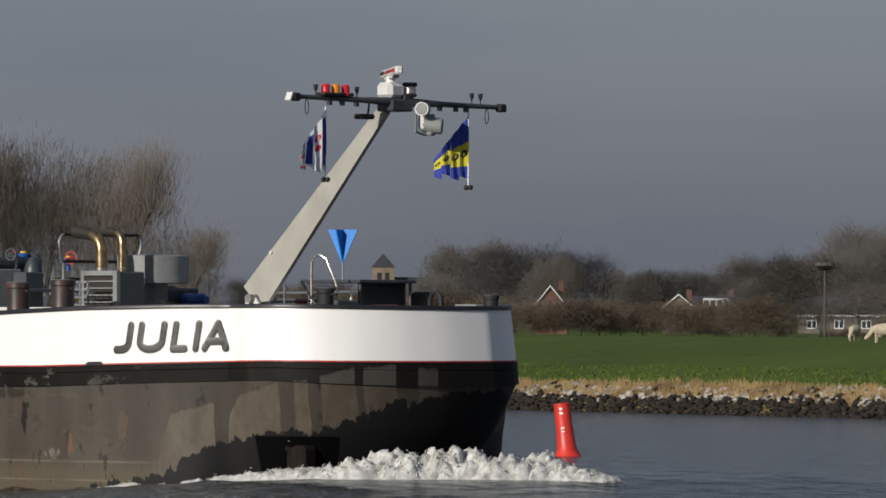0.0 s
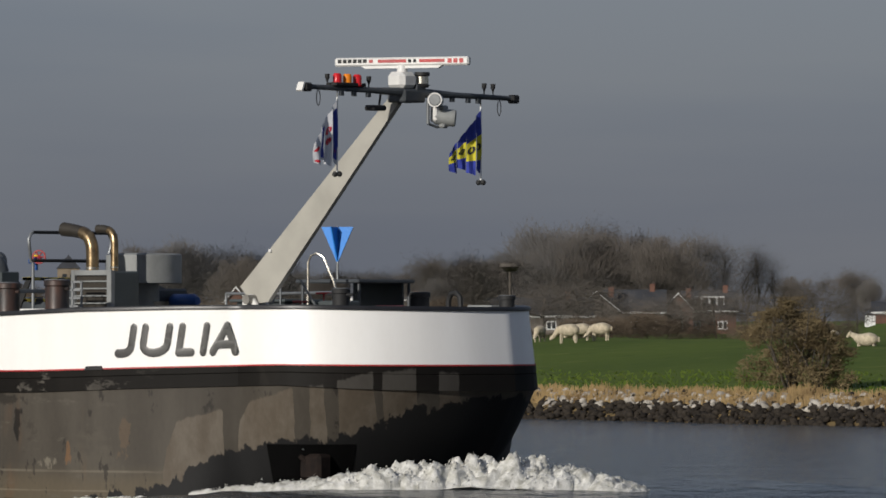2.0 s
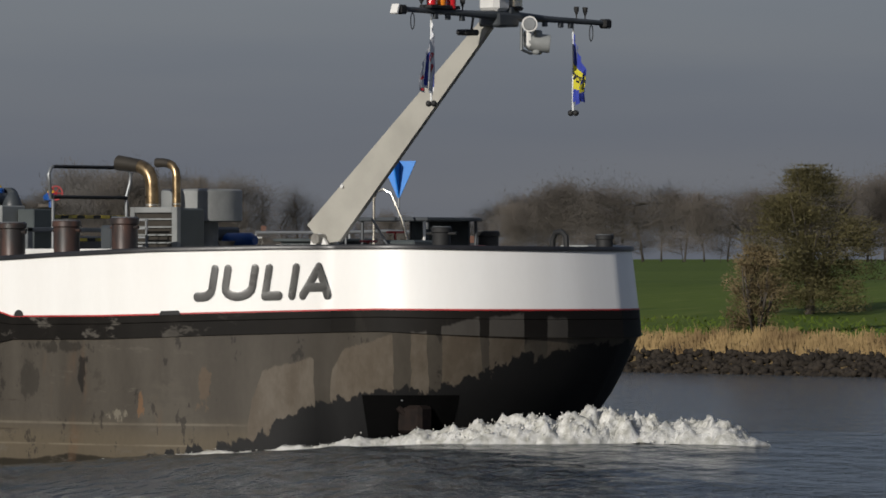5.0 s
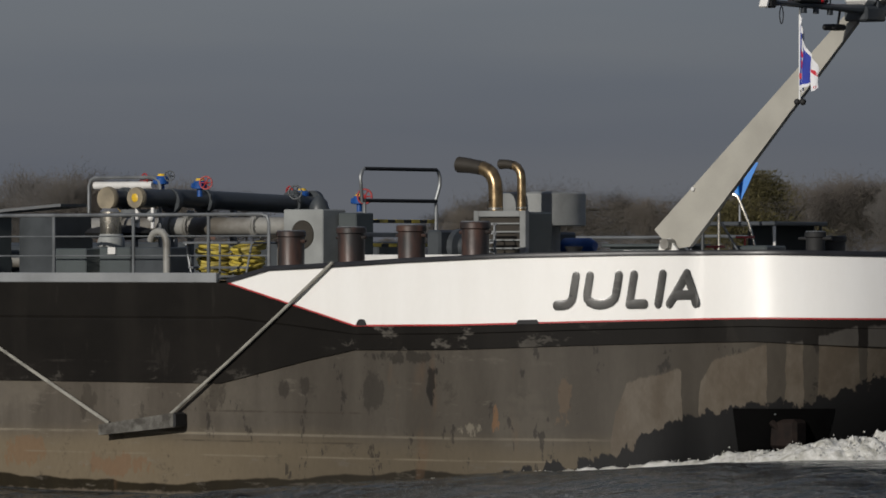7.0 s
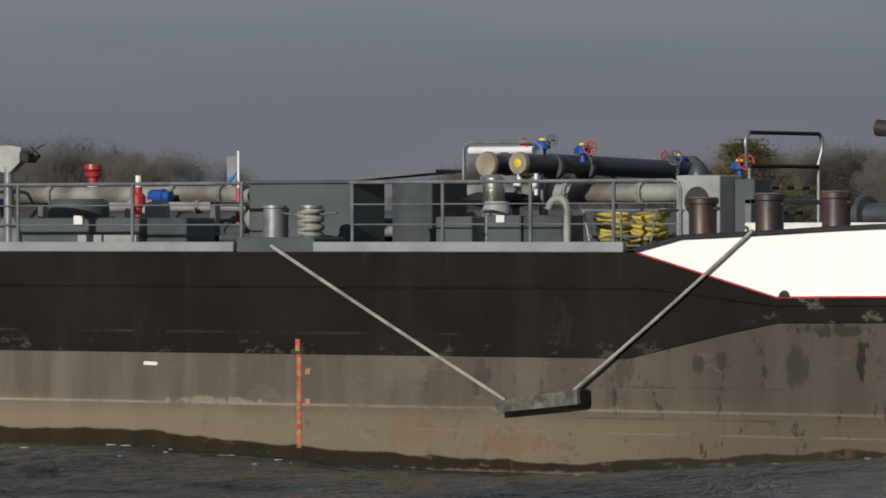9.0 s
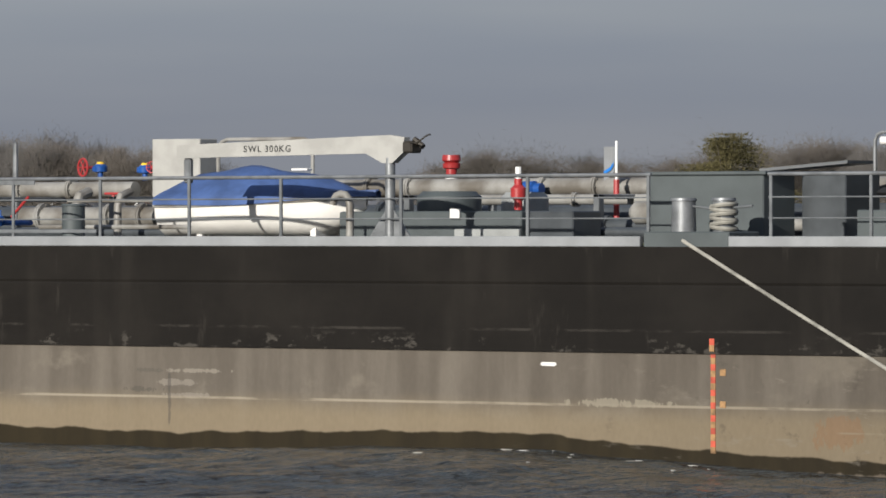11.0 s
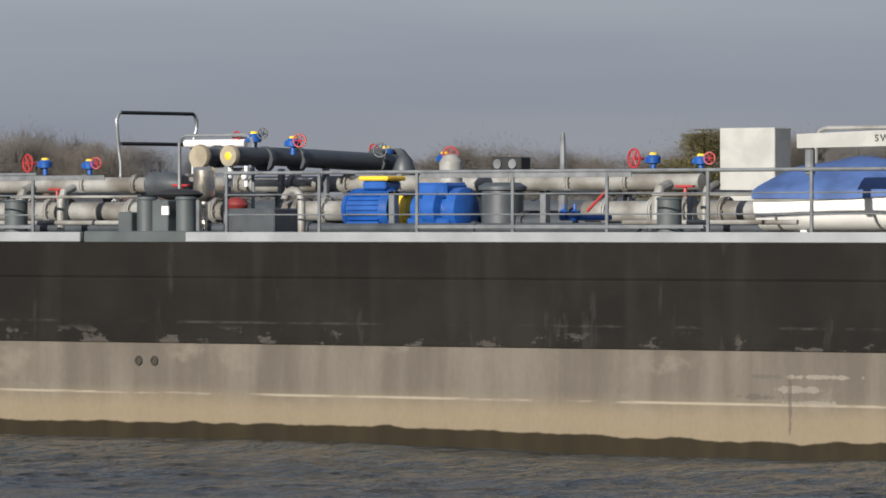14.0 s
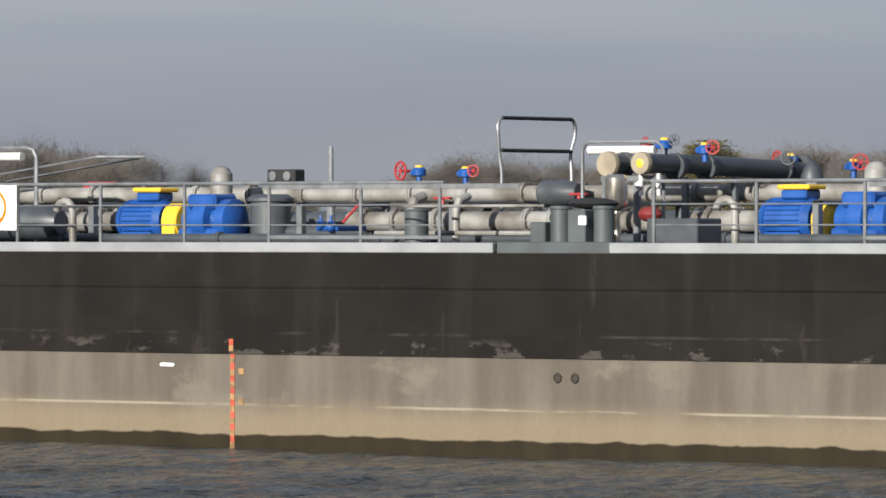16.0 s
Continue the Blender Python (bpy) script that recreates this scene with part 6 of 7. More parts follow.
def flag_parts(d, fields, rings, w=0.19, n=4):
    """Rigid strips of cloth hinged one after the other, each in fields of colour from top to bottom; returned to be keyed."""
    strips = []
    for k in range(n):
        t0, t1, bot = 0.03 + 0.22 * k, 0.03 + 0.22 * (k + 1), 1.27 + 0.05 * math.sin(2.2 * k)

        def cloth(a, f, off=0.0):
            return (w * a, 0.022 * math.sin(6 * a + k + 3 * f) + off, -((t0 + (t1 - t0) * a) * (1 - f) + (bot - 0.05 * a) * f))
        hinge = None
        for f0, f1, m in fields[k]:
            s = part("cloth_strip" if hinge is None else "cloth_field", Mesh().grid([[cloth(a / 4, f0 + (f1 - f0) * j / 4) for j in range(5)] for a in range(5)]), m, hinge or d, "hanging flag cloth" if hinge is None else "")
            hinge = hinge or s
        for rk, fc, m, r in rings:
            if rk == k:
                for side in (-0.006, 0.006):
                    part("cloth_patch", Mesh().grid([[cloth(0.5 + q * r / w * math.cos(0.628 * i), fc + q * r * 0.9 * math.sin(0.628 * i), side) for i in range(11)] for q in ((0.0, 0.5, 1.0) if m is not M_FBLK else (0.45, 0.7, 1.0))]), m, hinge)
        strips.append(hinge)
    return strips


M_FBLUE = mat("blue_flag_cloth", (0.03, 0.05, 0.34), 0.85, var=0.1)
M_FWHITE = mat("white_flag_cloth", (0.72, 0.72, 0.74), 0.85, var=0.05)
M_FRED = mat("red_flag_cloth", (0.55, 0.02, 0.04), 0.85, var=0.05)
M_FYEL = mat("yellow_flag_cloth", (0.58, 0.52, 0.03), 0.85, var=0.05)
M_FBLK = mat("black_flag_cloth", (0.02, 0.02, 0.025), 0.85, var=0.05)


def make_flag(x, y, top, label, fields, rings):
    d = thing("flag", label, "flag", "flags on the mast", at=pose(BOW_X, SIDE_Y, 0))
    x, y, top = set_back((x, y, top), 1.0152)
    part("flag_staff", Mesh().rod((x, y, top - 1.40), (x, y, top - 0.02), 0.016), M_GLASS, d, "thin white staff")
    part("halyard", Mesh().rod((x, y, top - 0.05), (x, y, top + 0.22), 0.010, 5), M_ROPE, d)
    for e in (-0.05, 0.06):
        part("weight", Mesh().ball((x + e, y, top - 1.44), 0.055), M_BLACKR, d, "small black ball")
    return d, flag_parts(d, fields, rings), (x, y, top)


dinghy, hose_basket, fender = make_dinghy(), make_hose_basket(), make_fender()
PALE = [(0, 1, M_FWHITE)]
DEEP = [(0, 0.12, M_FWHITE), (0.12, 0.93, M_FBLUE), (0.93, 1, M_FWHITE)]
BANDS = [[(0, 0.34 + e, M_FBLUE), (0.34 + e, 0.74 + e, M_FYEL), (0.74 + e, 1, M_FBLUE)] for e in (0.06, 0.0, -0.06, -0.12)]
FLAGS = [make_flag(-1.72, 2.10, 7.82, "limp blue and white flag with red patches", [DEEP, PALE, DEEP, PALE], [(1, 0.32, M_FRED, 0.075), (1, 0.52, M_FRED, 0.08), (3, 0.42, M_FRED, 0.085), (3, 0.9, M_FRED, 0.06), (0, 0.80, M_FRED, 0.05)]),
         make_flag(-1.38, 5.62, 7.72, "limp blue flag with a yellow band and black marks", BANDS, [(0, 0.58, M_FBLK, 0.075), (1, 0.53, M_FBLK, 0.085), (2, 0.48, M_FBLK, 0.08), (3, 0.42, M_FBLK, 0.07)])]


# ---------- water carried along by the ship ----------
def wave_profile(s):
    return lerp_table([(-88, 0.20), (-60, 0.24), (-52, 0.27), (-44, 0.21), (-38, 0.24), (-34, 0.15), (-30, 0.12), (-25, 0.24), (-22, 0.25), (-19, 0.08), (-16, -0.03), (-13.5, -0.06), (-11, 0.06), (-8, 0.30), (-4.5, 0.52), (-1, 0.72), (2, 0.66), (5, 0.36), (9, 0.08), (14, -0.12)], s)


def wave_z(s, y):
    d = max(0.0, -y if y < 5 else y - 11)
    f = 1 - smooth(0.3, 13, d)
    z = -0.14 + (wave_profile(s) + 0.14) * f
    return z + 0.05 * f * (1 - f) * 4 * math.sin(0.9 * s + 0.55 * d) + 0.03 * noise.noise((s * 0.6, y * 0.6, 0))


def chop(s, y):
    """Short steep ripples."""
    return 0.045 * noise.noise((s * 0.8, y * 0.6, 1)) + 0.040 * noise.noise((s * 2.0, y * 1.2, 5)) + 0.024 * noise.noise((s * 4.1, y * 2.3, 9))


def make_wake():
    ys = [-14 + 0.2 * k for k in range(70)] + [0, 0.6, 2, 5.5, 9, 11, 12, 14, 18, 25]
    xs = [-92, -91, -88, -84, -80, -76] + [-74 + 0.22 * k for k in range(409)]
    w = part("wake", Mesh().grid([[(s, y, wave_z(s, y) + (chop(s, y) * smooth(-0.1, 0.9, -y) if y < 0 else 0) if -91 < s < 15.5 and -13.5 < y < 24 else -0.3) for y in ys] for s in xs]), M_WATER, sharp=0)
    w.matrix_world = pose(BOW_X, SIDE_Y, 0)
    return tagged(w, "dark swell running along the ship's side", "wake", kind="structure")


wake = make_wake()


def foam_mat():
    # col2 puts the shade of the froth's hollows into the colour
    m = mat("white_foam", (0.64, 0.63, 0.59), 0.85, var=0.25, scale=6, fine=26, bump=0.7, col2=(0.40, 0.39, 0.34))
    b = m.node_tree.nodes["Principled BSDF"]
    b.inputs["Subsurface Weight"].default_value = 0.2
    b.inputs["Subsurface Radius"].default_value = (0.06, 0.06, 0.06)
    return m


M_FOAM = foam_mat()
# crest of the bow wave: s, y, height of the foam above the swell, width
CREST = [(-7.2, -0.12, 0.02, 0.08), (-6.2, -0.16, 0.05, 0.12), (-5.0, -0.22, 0.07, 0.20), (-3.6, -0.30, 0.09, 0.30), (-2.4, -0.30, 0.13, 0.42), (-1.3, -0.05, 0.21, 0.6), (-0.4, 0.45, 0.33, 0.8), (0.5, 1.2, 0.50, 1.0), (1.1, 2.3, 0.60, 1.1),
         (1.6, 3.2, 0.58, 1.05), (2.0, 3.9, 0.50, 0.95), (2.35, 4.3, 0.42, 0.85), (2.75, 4.6, 0.30, 0.7), (3.2, 4.8, 0.10, 0.5)]


CREST = [(*tuple(drawn_in((a, b, 3.8), a))[:2], h, w) for a, b, h, w in CREST]


def billow(p, seed):
    """Rounded, cauliflower-like noise from 0 to about 1."""
    v, a, f = 0.0, 1.0, 1.0
    for k in range(5):
        v += a * abs(noise.noise(Vector((p[0] * f + seed, p[1] * f, p[2] * f + 7 * k))))
        a, f = a * 0.66, f * 2.1
    return v


def make_foam():
    """Bow wave: billowing foam in rigid pieces that churn against one another."""
    d = thing("bow_wave", "white foaming bow wave pushed up by the ship's stem", "bow wave", kind="stuff", at=pose(BOW_X, SIDE_Y, 0))
    rnd = random.Random(11)
    low = bmesh.new()
    bmesh.ops.create_icosphere(low, subdivisions=1, radius=1)
    lo_v, lo_f = [v.co.copy() for v in low.verts], [[v.index for v in f.verts] for f in low.faces]
    low.free()
    pieces, n = [], len(CREST) - 1

    def crest(u):
        u = min(n - 0.001, max(0, u))
        i = int(u)
        return [CREST[i][j] + (CREST[i + 1][j] - CREST[i][j]) * (u - i) for j in range(4)]
    for i in range(n):
        for layer in range(2):
            m = Mesh()
            s, y, h, w = crest(i + 0.5)
            c = Vector((s, y, wave_z(s, min(y, 0))))
            rows, na = [], 60
            nv = int(18 + 36 * w)
            lo_u, hi_u = i - 0.5 + 0.5 * layer, i + 1.5 + 0.5 * layer
            for a in range(na + 1):
                g = a / na
                s, y, h, w = crest(lo_u + (hi_u - lo_u) * g)
                fade = min(1, 3.5 * g, 3.5 * (1 - g))
                row = []
                for k in range(nv + 1):
                    v = -1.25 + 2.5 * k / nv
                    yy = y + v * w
                    q = (s * 1.5, yy * 1.5, layer * 3.1)
                    b = billow(q, 5.3 * layer)
                    body = max(0.0, 1 - v * v) ** 0.7
                    rag = 0.55 + 0.9 * noise.noise((s * 1.1, yy * 0.7, 4 + layer))
                    z = wave_z(s, min(yy, 0)) + fade * (h * body * (0.45 + 0.55 * b) * (0.80 + 0.25 * rag)) - 0.07 + 0.05 * b * body - 0.10 * (1 - fade) - 0.06 * (1 - body)
                    j = 0.06 * (0.4 + h)
                    row.append(Vector((s + j * noise.noise((q[0] * 3, q[1] * 3, 9)), yy + j * noise.noise((q[0] * 3, q[1] * 3, 19)), z)) - c)
                rows.append(row)
            m.grid(rows)
            for k in range(int(150 + 750 * h)):     # clots of froth on the crest
                row = rows[rnd.randrange(4, na - 3)]
                o = row[rnd.randrange(1, nv)] + Vector((rnd.gauss(0, 0.02), rnd.gauss(0, 0.02), rnd.gauss(0.0, 0.03) * (0.4 + h)))
                r = rnd.uniform(0.004, 0.010 + 0.014 * h)
                e = Vector((rnd.uniform(0.6, 1.3), rnd.uniform(0.6, 1.2), rnd.uniform(0.6, 1.6)))
                m.add([o + Vector((p.x * e.x, p.y * e.y, p.z * e.z)) * r * (1 + 0.7 * noise.noise(p * 1.6 + o * 3)) for p in lo_v], lo_f)
            p = part("foam_piece", m, M_FOAM, d, sharp=0)
            p.location = c
            pieces.append((p, tuple(c), layer, CREST[i][2]))
    # flecks left along the ship's side
    m = Mesh()
    for k in range(22):
        s = -rnd.choice((rnd.uniform(6, 13), rnd.uniform(18, 24)))
        y = -abs(rnd.gauss(0, 0.5)) - 0.05 if rnd.random() < 0.8 else -rnd.uniform(0.5, 3)
        m.ball((s, y, wave_z(s, y) - 0.002), rnd.uniform(0.03, 0.16), rnd.uniform(0.01, 0.03), 0.005, 6, 4)
    part("foam_flecks", m, M_FOAM, d, "thin foam flecks", sharp=0)
    return d, pieces


bow_wave, FOAM = make_foam()


# ---------- far bank: stones, reeds, trees, houses ----------
# wet stone, with the shade of the deep gaps put into its base colour
M_STONE = mat("wet_and_gap_shade_stone", (0.026, 0.021, 0.016), 0.85, var=0.25, scale=2.5, bump=0.6, fine=18, spec=0.2, col2=(0.009, 0.007, 0.005), rnd=0.4)
M_PALE = mat("pale_riprap_stone", (0.36, 0.33, 0.285), 0.9, var=0.2, scale=2.5, bump=0.6, fine=18, col2=(0.11, 0.10, 0.085), rnd=0.3)
M_REED = mat("dry_reed", (0.31, 0.215, 0.095), 0.9, var=0.3, scale=0.6, col2=(0.15, 0.095, 0.04))
# far trees' twigs: the haze of distance is put into the colour as grey
M_TWIG = mat("hazed_bare_twigs", (0.140, 0.131, 0.124), 0.95, var=0.2, scale=0.3, spec=0.1)
M_TWIGB = mat("hazed_brown_twigs", (0.140, 0.123, 0.107), 0.95, var=0.2, scale=0.3, spec=0.1)
M_TWIGG = mat("hazed_grey_twigs", (0.165, 0.152, 0.140), 0.95, var=0.2, scale=0.3, spec=0.1)
M_LEAF = mat("olive_thicket", (0.115, 0.100, 0.046), 0.9, var=0.25, scale=0.8, spec=0.15, col2=(0.05, 0.045, 0.02))
M_BUSH = mat("brown_thicket", (0.19, 0.145, 0.078), 0.9, var=0.25, scale=0.8, spec=0.15, col2=(0.07, 0.052, 0.026))
M_HEDGE = mat("dark_hedge_twigs", (0.13, 0.10, 0.072), 0.95, var=0.2, scale=0.5, spec=0.1)
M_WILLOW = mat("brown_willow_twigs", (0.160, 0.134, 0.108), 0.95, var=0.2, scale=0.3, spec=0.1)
M_TOWER = mat("tan_brick", (0.21, 0.165, 0.115), 0.9, var=0.15, scale=0.7)
M_BARK = mat("dark_bark", (0.085, 0.072, 0.058), 0.95, var=0.2)
M_ROOF = mat("dark_roof_tiles", (0.040, 0.042, 0.048), 0.8, var=0.15, scale=0.5)
M_BRICK = mat("red_brick", (0.135, 0.066, 0.046), 0.9, var=0.15, scale=0.7)
M_WALLG = mat("grey_house_wall", (0.15, 0.13, 0.11), 0.9, var=0.15, scale=0.7)
M_TRIM = mat("white_house_trim", (0.70, 0.70, 0.68), 0.6, var=0.05)
M_PANE = mat("dark_window_glass", (0.03, 0.035, 0.04), 0.1, var=0.05)
M_WOOL = mat("cream_wool", (0.50, 0.43, 0.31), 0.95, var=0.15, scale=5, fine=30, bump=0.8)
M_BUOY = mat("red_buoy_paint", (0.62, 0.035, 0.020), 0.45, var=0.08, scale=2)


def make_stones():
    """Riprap along the far water line."""
    rip = thing("riprap", "dark and pale riprap stones along the water line", "riprap", kind="structure")
    rnd = random.Random(3)
    kinds, pales = [], []
    for k in range(7):
        bm = bmesh.new()
        bmesh.ops.create_icosphere(bm, subdivisions=1, radius=1)
        for v in bm.verts:
            v.co *= 1 + 0.75 * noise.noise(v.co * 1.3 + Vector((9 * k, 0, 0)))
            v.co = Vector((v.co.x * 1.15, v.co.y * 0.9, v.co.z * 0.72))
        me = bpy.data.meshes.new("stone")
        bm.to_mesh(me)
        bm.free()
        me.materials.append(M_STONE)
        kinds.append(me)
        me = me.copy()
        me.materials.clear()
        me.materials.append(M_PALE)
        pales.append(me)

    def put():
        az = rnd.uniform(-50.5, -33.5)
        u = rnd.uniform(-0.9, 2.6)
        r = bank_r(az) + u
        a = radians(az)
        size = rnd.uniform(0.08, 0.19) * (1.25 if rnd.random() < 0.1 else 1)
        m = Matrix.Translation((r * math.sin(a), r * math.cos(a), land_z(az, u) + 0.10 * size + rnd.uniform(-0.04, 0.14))) @ Euler((rnd.uniform(-0.5, 0.5), rnd.uniform(-0.5, 0.5), rnd.uniform(0, 6.3))).to_matrix().to_4x4() @ Matrix.Diagonal((size, size, size, 1))
        pale = rnd.random() < (0.75 * smooth(0.7, 1.7, u) if -46 < az < -37.4 else 0.10 * smooth(1.2, 2.0, u))
        return m, (pales if pale else kinds)[rnd.randrange(7)], pale
    for k in range(290):
        m, me, pale = put()
        ob = new("stone", me)
        ob.parent = rip
        ob.matrix_basis = m
    joined = (Mesh(), Mesh())
    for k in range(7500):
        m, me, pale = put()
        joined[pale].add([m @ v.co for v in me.vertices], [tuple(p.vertices) for p in me.polygons])
    for j, mt, lab in ((joined[0], M_STONE, "many wet riprap stones with the gaps' shade in their colour"), (joined[1], M_PALE, "many pale dry riprap stones")):
        part("stones", j, mt, rip, lab, sharp=0)["kind"] = "stuff"


def ribbon(m, p, q, w, side):
    """One thin blade from p to q."""
    m.add([p - side * w, p + side * w, q + side * w * 0.3, q - side * w * 0.3], [(0, 1, 2, 3)])


def make_reeds():
    """Dry reed and long grass on the bank's shoulder."""
    rnd = random.Random(4)
    m = Mesh()
    across = Vector((math.cos(radians(40)), math.sin(radians(40)), 0))
    for k in range(38000):
        az = rnd.uniform(-51, -33)
        clump = noise.noise((az * 2.3, 0, 1)) + 0.6 * noise.noise((az * 9, 3, 1))
        u = 1.4 + abs(rnd.gauss(0, 0.85 + 0.8 * max(0, clump)))
        tall = 0.14 + 0.22 * rnd.random() + 0.34 * max(0, clump) + (0.25 * rnd.random() if az > -36.5 else 0)
        r = bank_r(az) + u
        a = radians(az)
        p = Vector((r * math.sin(a), r * math.cos(a), land_z(az, u) - 0.03))
        q = p + Vector((rnd.gauss(0, 0.22), rnd.gauss(0, 0.1), 1)) * tall
        ribbon(m, p, q, rnd.uniform(0.012, 0.03), across)
    ob = part("reed_fringe", m, M_REED, sharp=0)
    tagged(ob, "dry straw-coloured reed and grass on the bank", "reeds", kind="stuff")
    g = Mesh()
    for k in range(5000):
        az = rnd.uniform(-51, -33)
        u = rnd.uniform(5, 22)
        r = bank_r(az) + u
        a = radians(az)
        p = Vector((r * math.sin(a), r * math.cos(a), land_z(az, u) - 0.02))
        ribbon(g, p, p + Vector((rnd.gauss(0, 0.1), rnd.gauss(0, 0.1), rnd.uniform(0.05, 0.16))), rnd.uniform(0.02, 0.06), across)
    ob = part("grass_tufts", g, M_GROUND, sharp=0)
    tagged(ob, "short green grass tufts of the meadow", "grass", kind="stuff")


def branch(m, tips, rnd, p, d, length, r, level, spread, upward):
    n = 3
    pts, q = [p], p
    for k in range(n):
        d = (d + Vector((rnd.gauss(0, 0.13), rnd.gauss(0, 0.13), rnd.gauss(0, 0.08) + upward * 0.08))).normalized()
        q = q + d * length / n
        pts.append(q)
    m.tube(pts, [r * (1 - 0.5 * k / n) for k in range(n + 1)], 5 if level < 2 else 3)
    if level >= 3:
        tips.append((pts[1], d, length))
        tips.append((q, d, length))
        return
    for k in range(4 if level else 6):
        t = 0.35 + 0.65 * (k + rnd.random()) / (4 if level else 6)
        base = pts[min(n - 1, int(t * n))].lerp(pts[min(n, int(t * n) + 1)], t * n % 1)
        a = rnd.uniform(0, 6.28)
        side = Vector((math.cos(a), math.sin(a), 0))
        nd = (d * (1 - spread) + side * spread + Vector((0, 0, upward * 0.3))).normalized()
        branch(m, tips, rnd, base, nd, length * rnd.uniform(0.48, 0.68), r * 0.5, level + 1, spread, upward)
    tips.append((q, d, length))


def tree_meshes(seed, spread, upward, twigs, width, trunk=0.32, bare=0.085, thick=1.5):
    """A bare tree 1 unit high: trunk with limbs, and a crown of fine twigs."""
    rnd = random.Random(seed)
    wood, tips = Mesh(), []
    branch(wood, tips, rnd, Vector((0, 0, -0.02)), Vector((0, 0, 1)), trunk * 1.9, 0.013, 0, spread, upward)
    top = max(p.z for p, d, L in tips)
    wide = max(math.hypot(p.x, p.y) for p, d, L in tips)
    kz, kx = 0.94 / top, width / wide
    crown = Mesh()
    across = Vector((math.cos(radians(40)), math.sin(radians(40)), 0))
    for k in range(twigs):
        if rnd.random() < 0.45:      # out at the limbs' tips
            p, d, L = tips[rnd.randrange(len(tips))]
            p = p + Vector((rnd.gauss(0, 1), rnd.gauss(0, 1), rnd.gauss(0, 0.8))) * bare * 0.8
            p = Vector((p.x * kx, p.y * kx, max(0.10, p.z * kz)))
        else:                        # and through the uneven dome of the crown
            while True:
                p = Vector((rnd.uniform(-1, 1), rnd.uniform(-1, 1), rnd.uniform(-1, 1)))
                if p.length < 0.92 + 0.45 * noise.noise(p.normalized() * 2.2 + Vector((seed * 7, 0, 0))):
                    break
            p = Vector((p.x * width * 0.95, p.y * width * 0.95, 0.56 + p.z * 0.40))
            d = Vector((p.x, p.y, 0.25)).normalized()
        q = p + (d * 0.5 + Vector((rnd.gauss(0, 0.4), rnd.gauss(0, 0.4), rnd.gauss(0.5 * upward + 0.25, 0.4)))).normalized() * rnd.uniform(0.025, 0.075)
        side = across if abs((q - p).normalized().z) > 0.5 else Vector((0, 0, 1))
        ribbon(crown, p, q, rnd.uniform(0.0005, 0.0012) * thick, side)
    wood.v = [(x * kx if z > 0.12 else x, y * kx if z > 0.12 else y, z * kz) for x, y, z in wood.v]
    return wood, crown


TREES = {}


def make_kinds():
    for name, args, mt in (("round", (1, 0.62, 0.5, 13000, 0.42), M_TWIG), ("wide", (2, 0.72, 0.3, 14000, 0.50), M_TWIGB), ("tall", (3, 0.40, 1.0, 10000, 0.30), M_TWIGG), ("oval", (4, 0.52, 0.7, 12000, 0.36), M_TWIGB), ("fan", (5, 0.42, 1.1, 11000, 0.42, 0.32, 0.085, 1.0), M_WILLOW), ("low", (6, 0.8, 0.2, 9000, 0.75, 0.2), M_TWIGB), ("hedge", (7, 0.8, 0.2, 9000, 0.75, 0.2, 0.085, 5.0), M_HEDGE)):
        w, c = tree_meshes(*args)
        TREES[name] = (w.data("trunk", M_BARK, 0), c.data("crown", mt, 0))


def tree(kind, az, r, high, label, group="trees behind the meadow", rz=0.0, stretch=1.0):
    p = on_land(az, r)
    t = thing("tree", label, "tree", group, at=Matrix.Translation(p))
    w, c = TREES[kind]
    for name, me in (("trunk", w), ("crown", c)):
        o = part(name, me, None, t)
        o.matrix_basis = Matrix.Rotation(rz, 4, "Z") @ Matrix.Diagonal((high * stretch, high * stretch, high, 1))
    return t


# direction in degrees -> height of the tree line above the eye's level, as the slope times 1000
SKYLINE = [(-51, 26), (-49.2, 25), (-48.6, 27), (-47.9, 27), (-47.72, 14), (-47.3, 14.5), (-47.1, 5), (-45.3, 5), (-45.0, 11), (-44.5, 11), (-44.3, 9.5), (-43.9, 9.8), (-43.7, 7.5), (-42.8, 7), (-42.65, 5.5), (-42.5, 9),
           (-41.9, 9.3), (-41.6, 8), (-41.5, 12.5), (-41.05, 12.5), (-40.9, 11.4), (-40.0, 11.2), (-39.6, 10.0), (-39.35, 9.0), (-39.2, 6), (-38.9, 6.5), (-38.5, 6.5), (-38.3, 4.5), (-37.95, 4.5), (-37.8, 6.2), (-37.4, 8.8),
           (-37.0, 11.0), (-36.2, 11.2), (-35.4, 10.3), (-34.7, 12.3), (-33.8, 12.8), (-32, 12)]


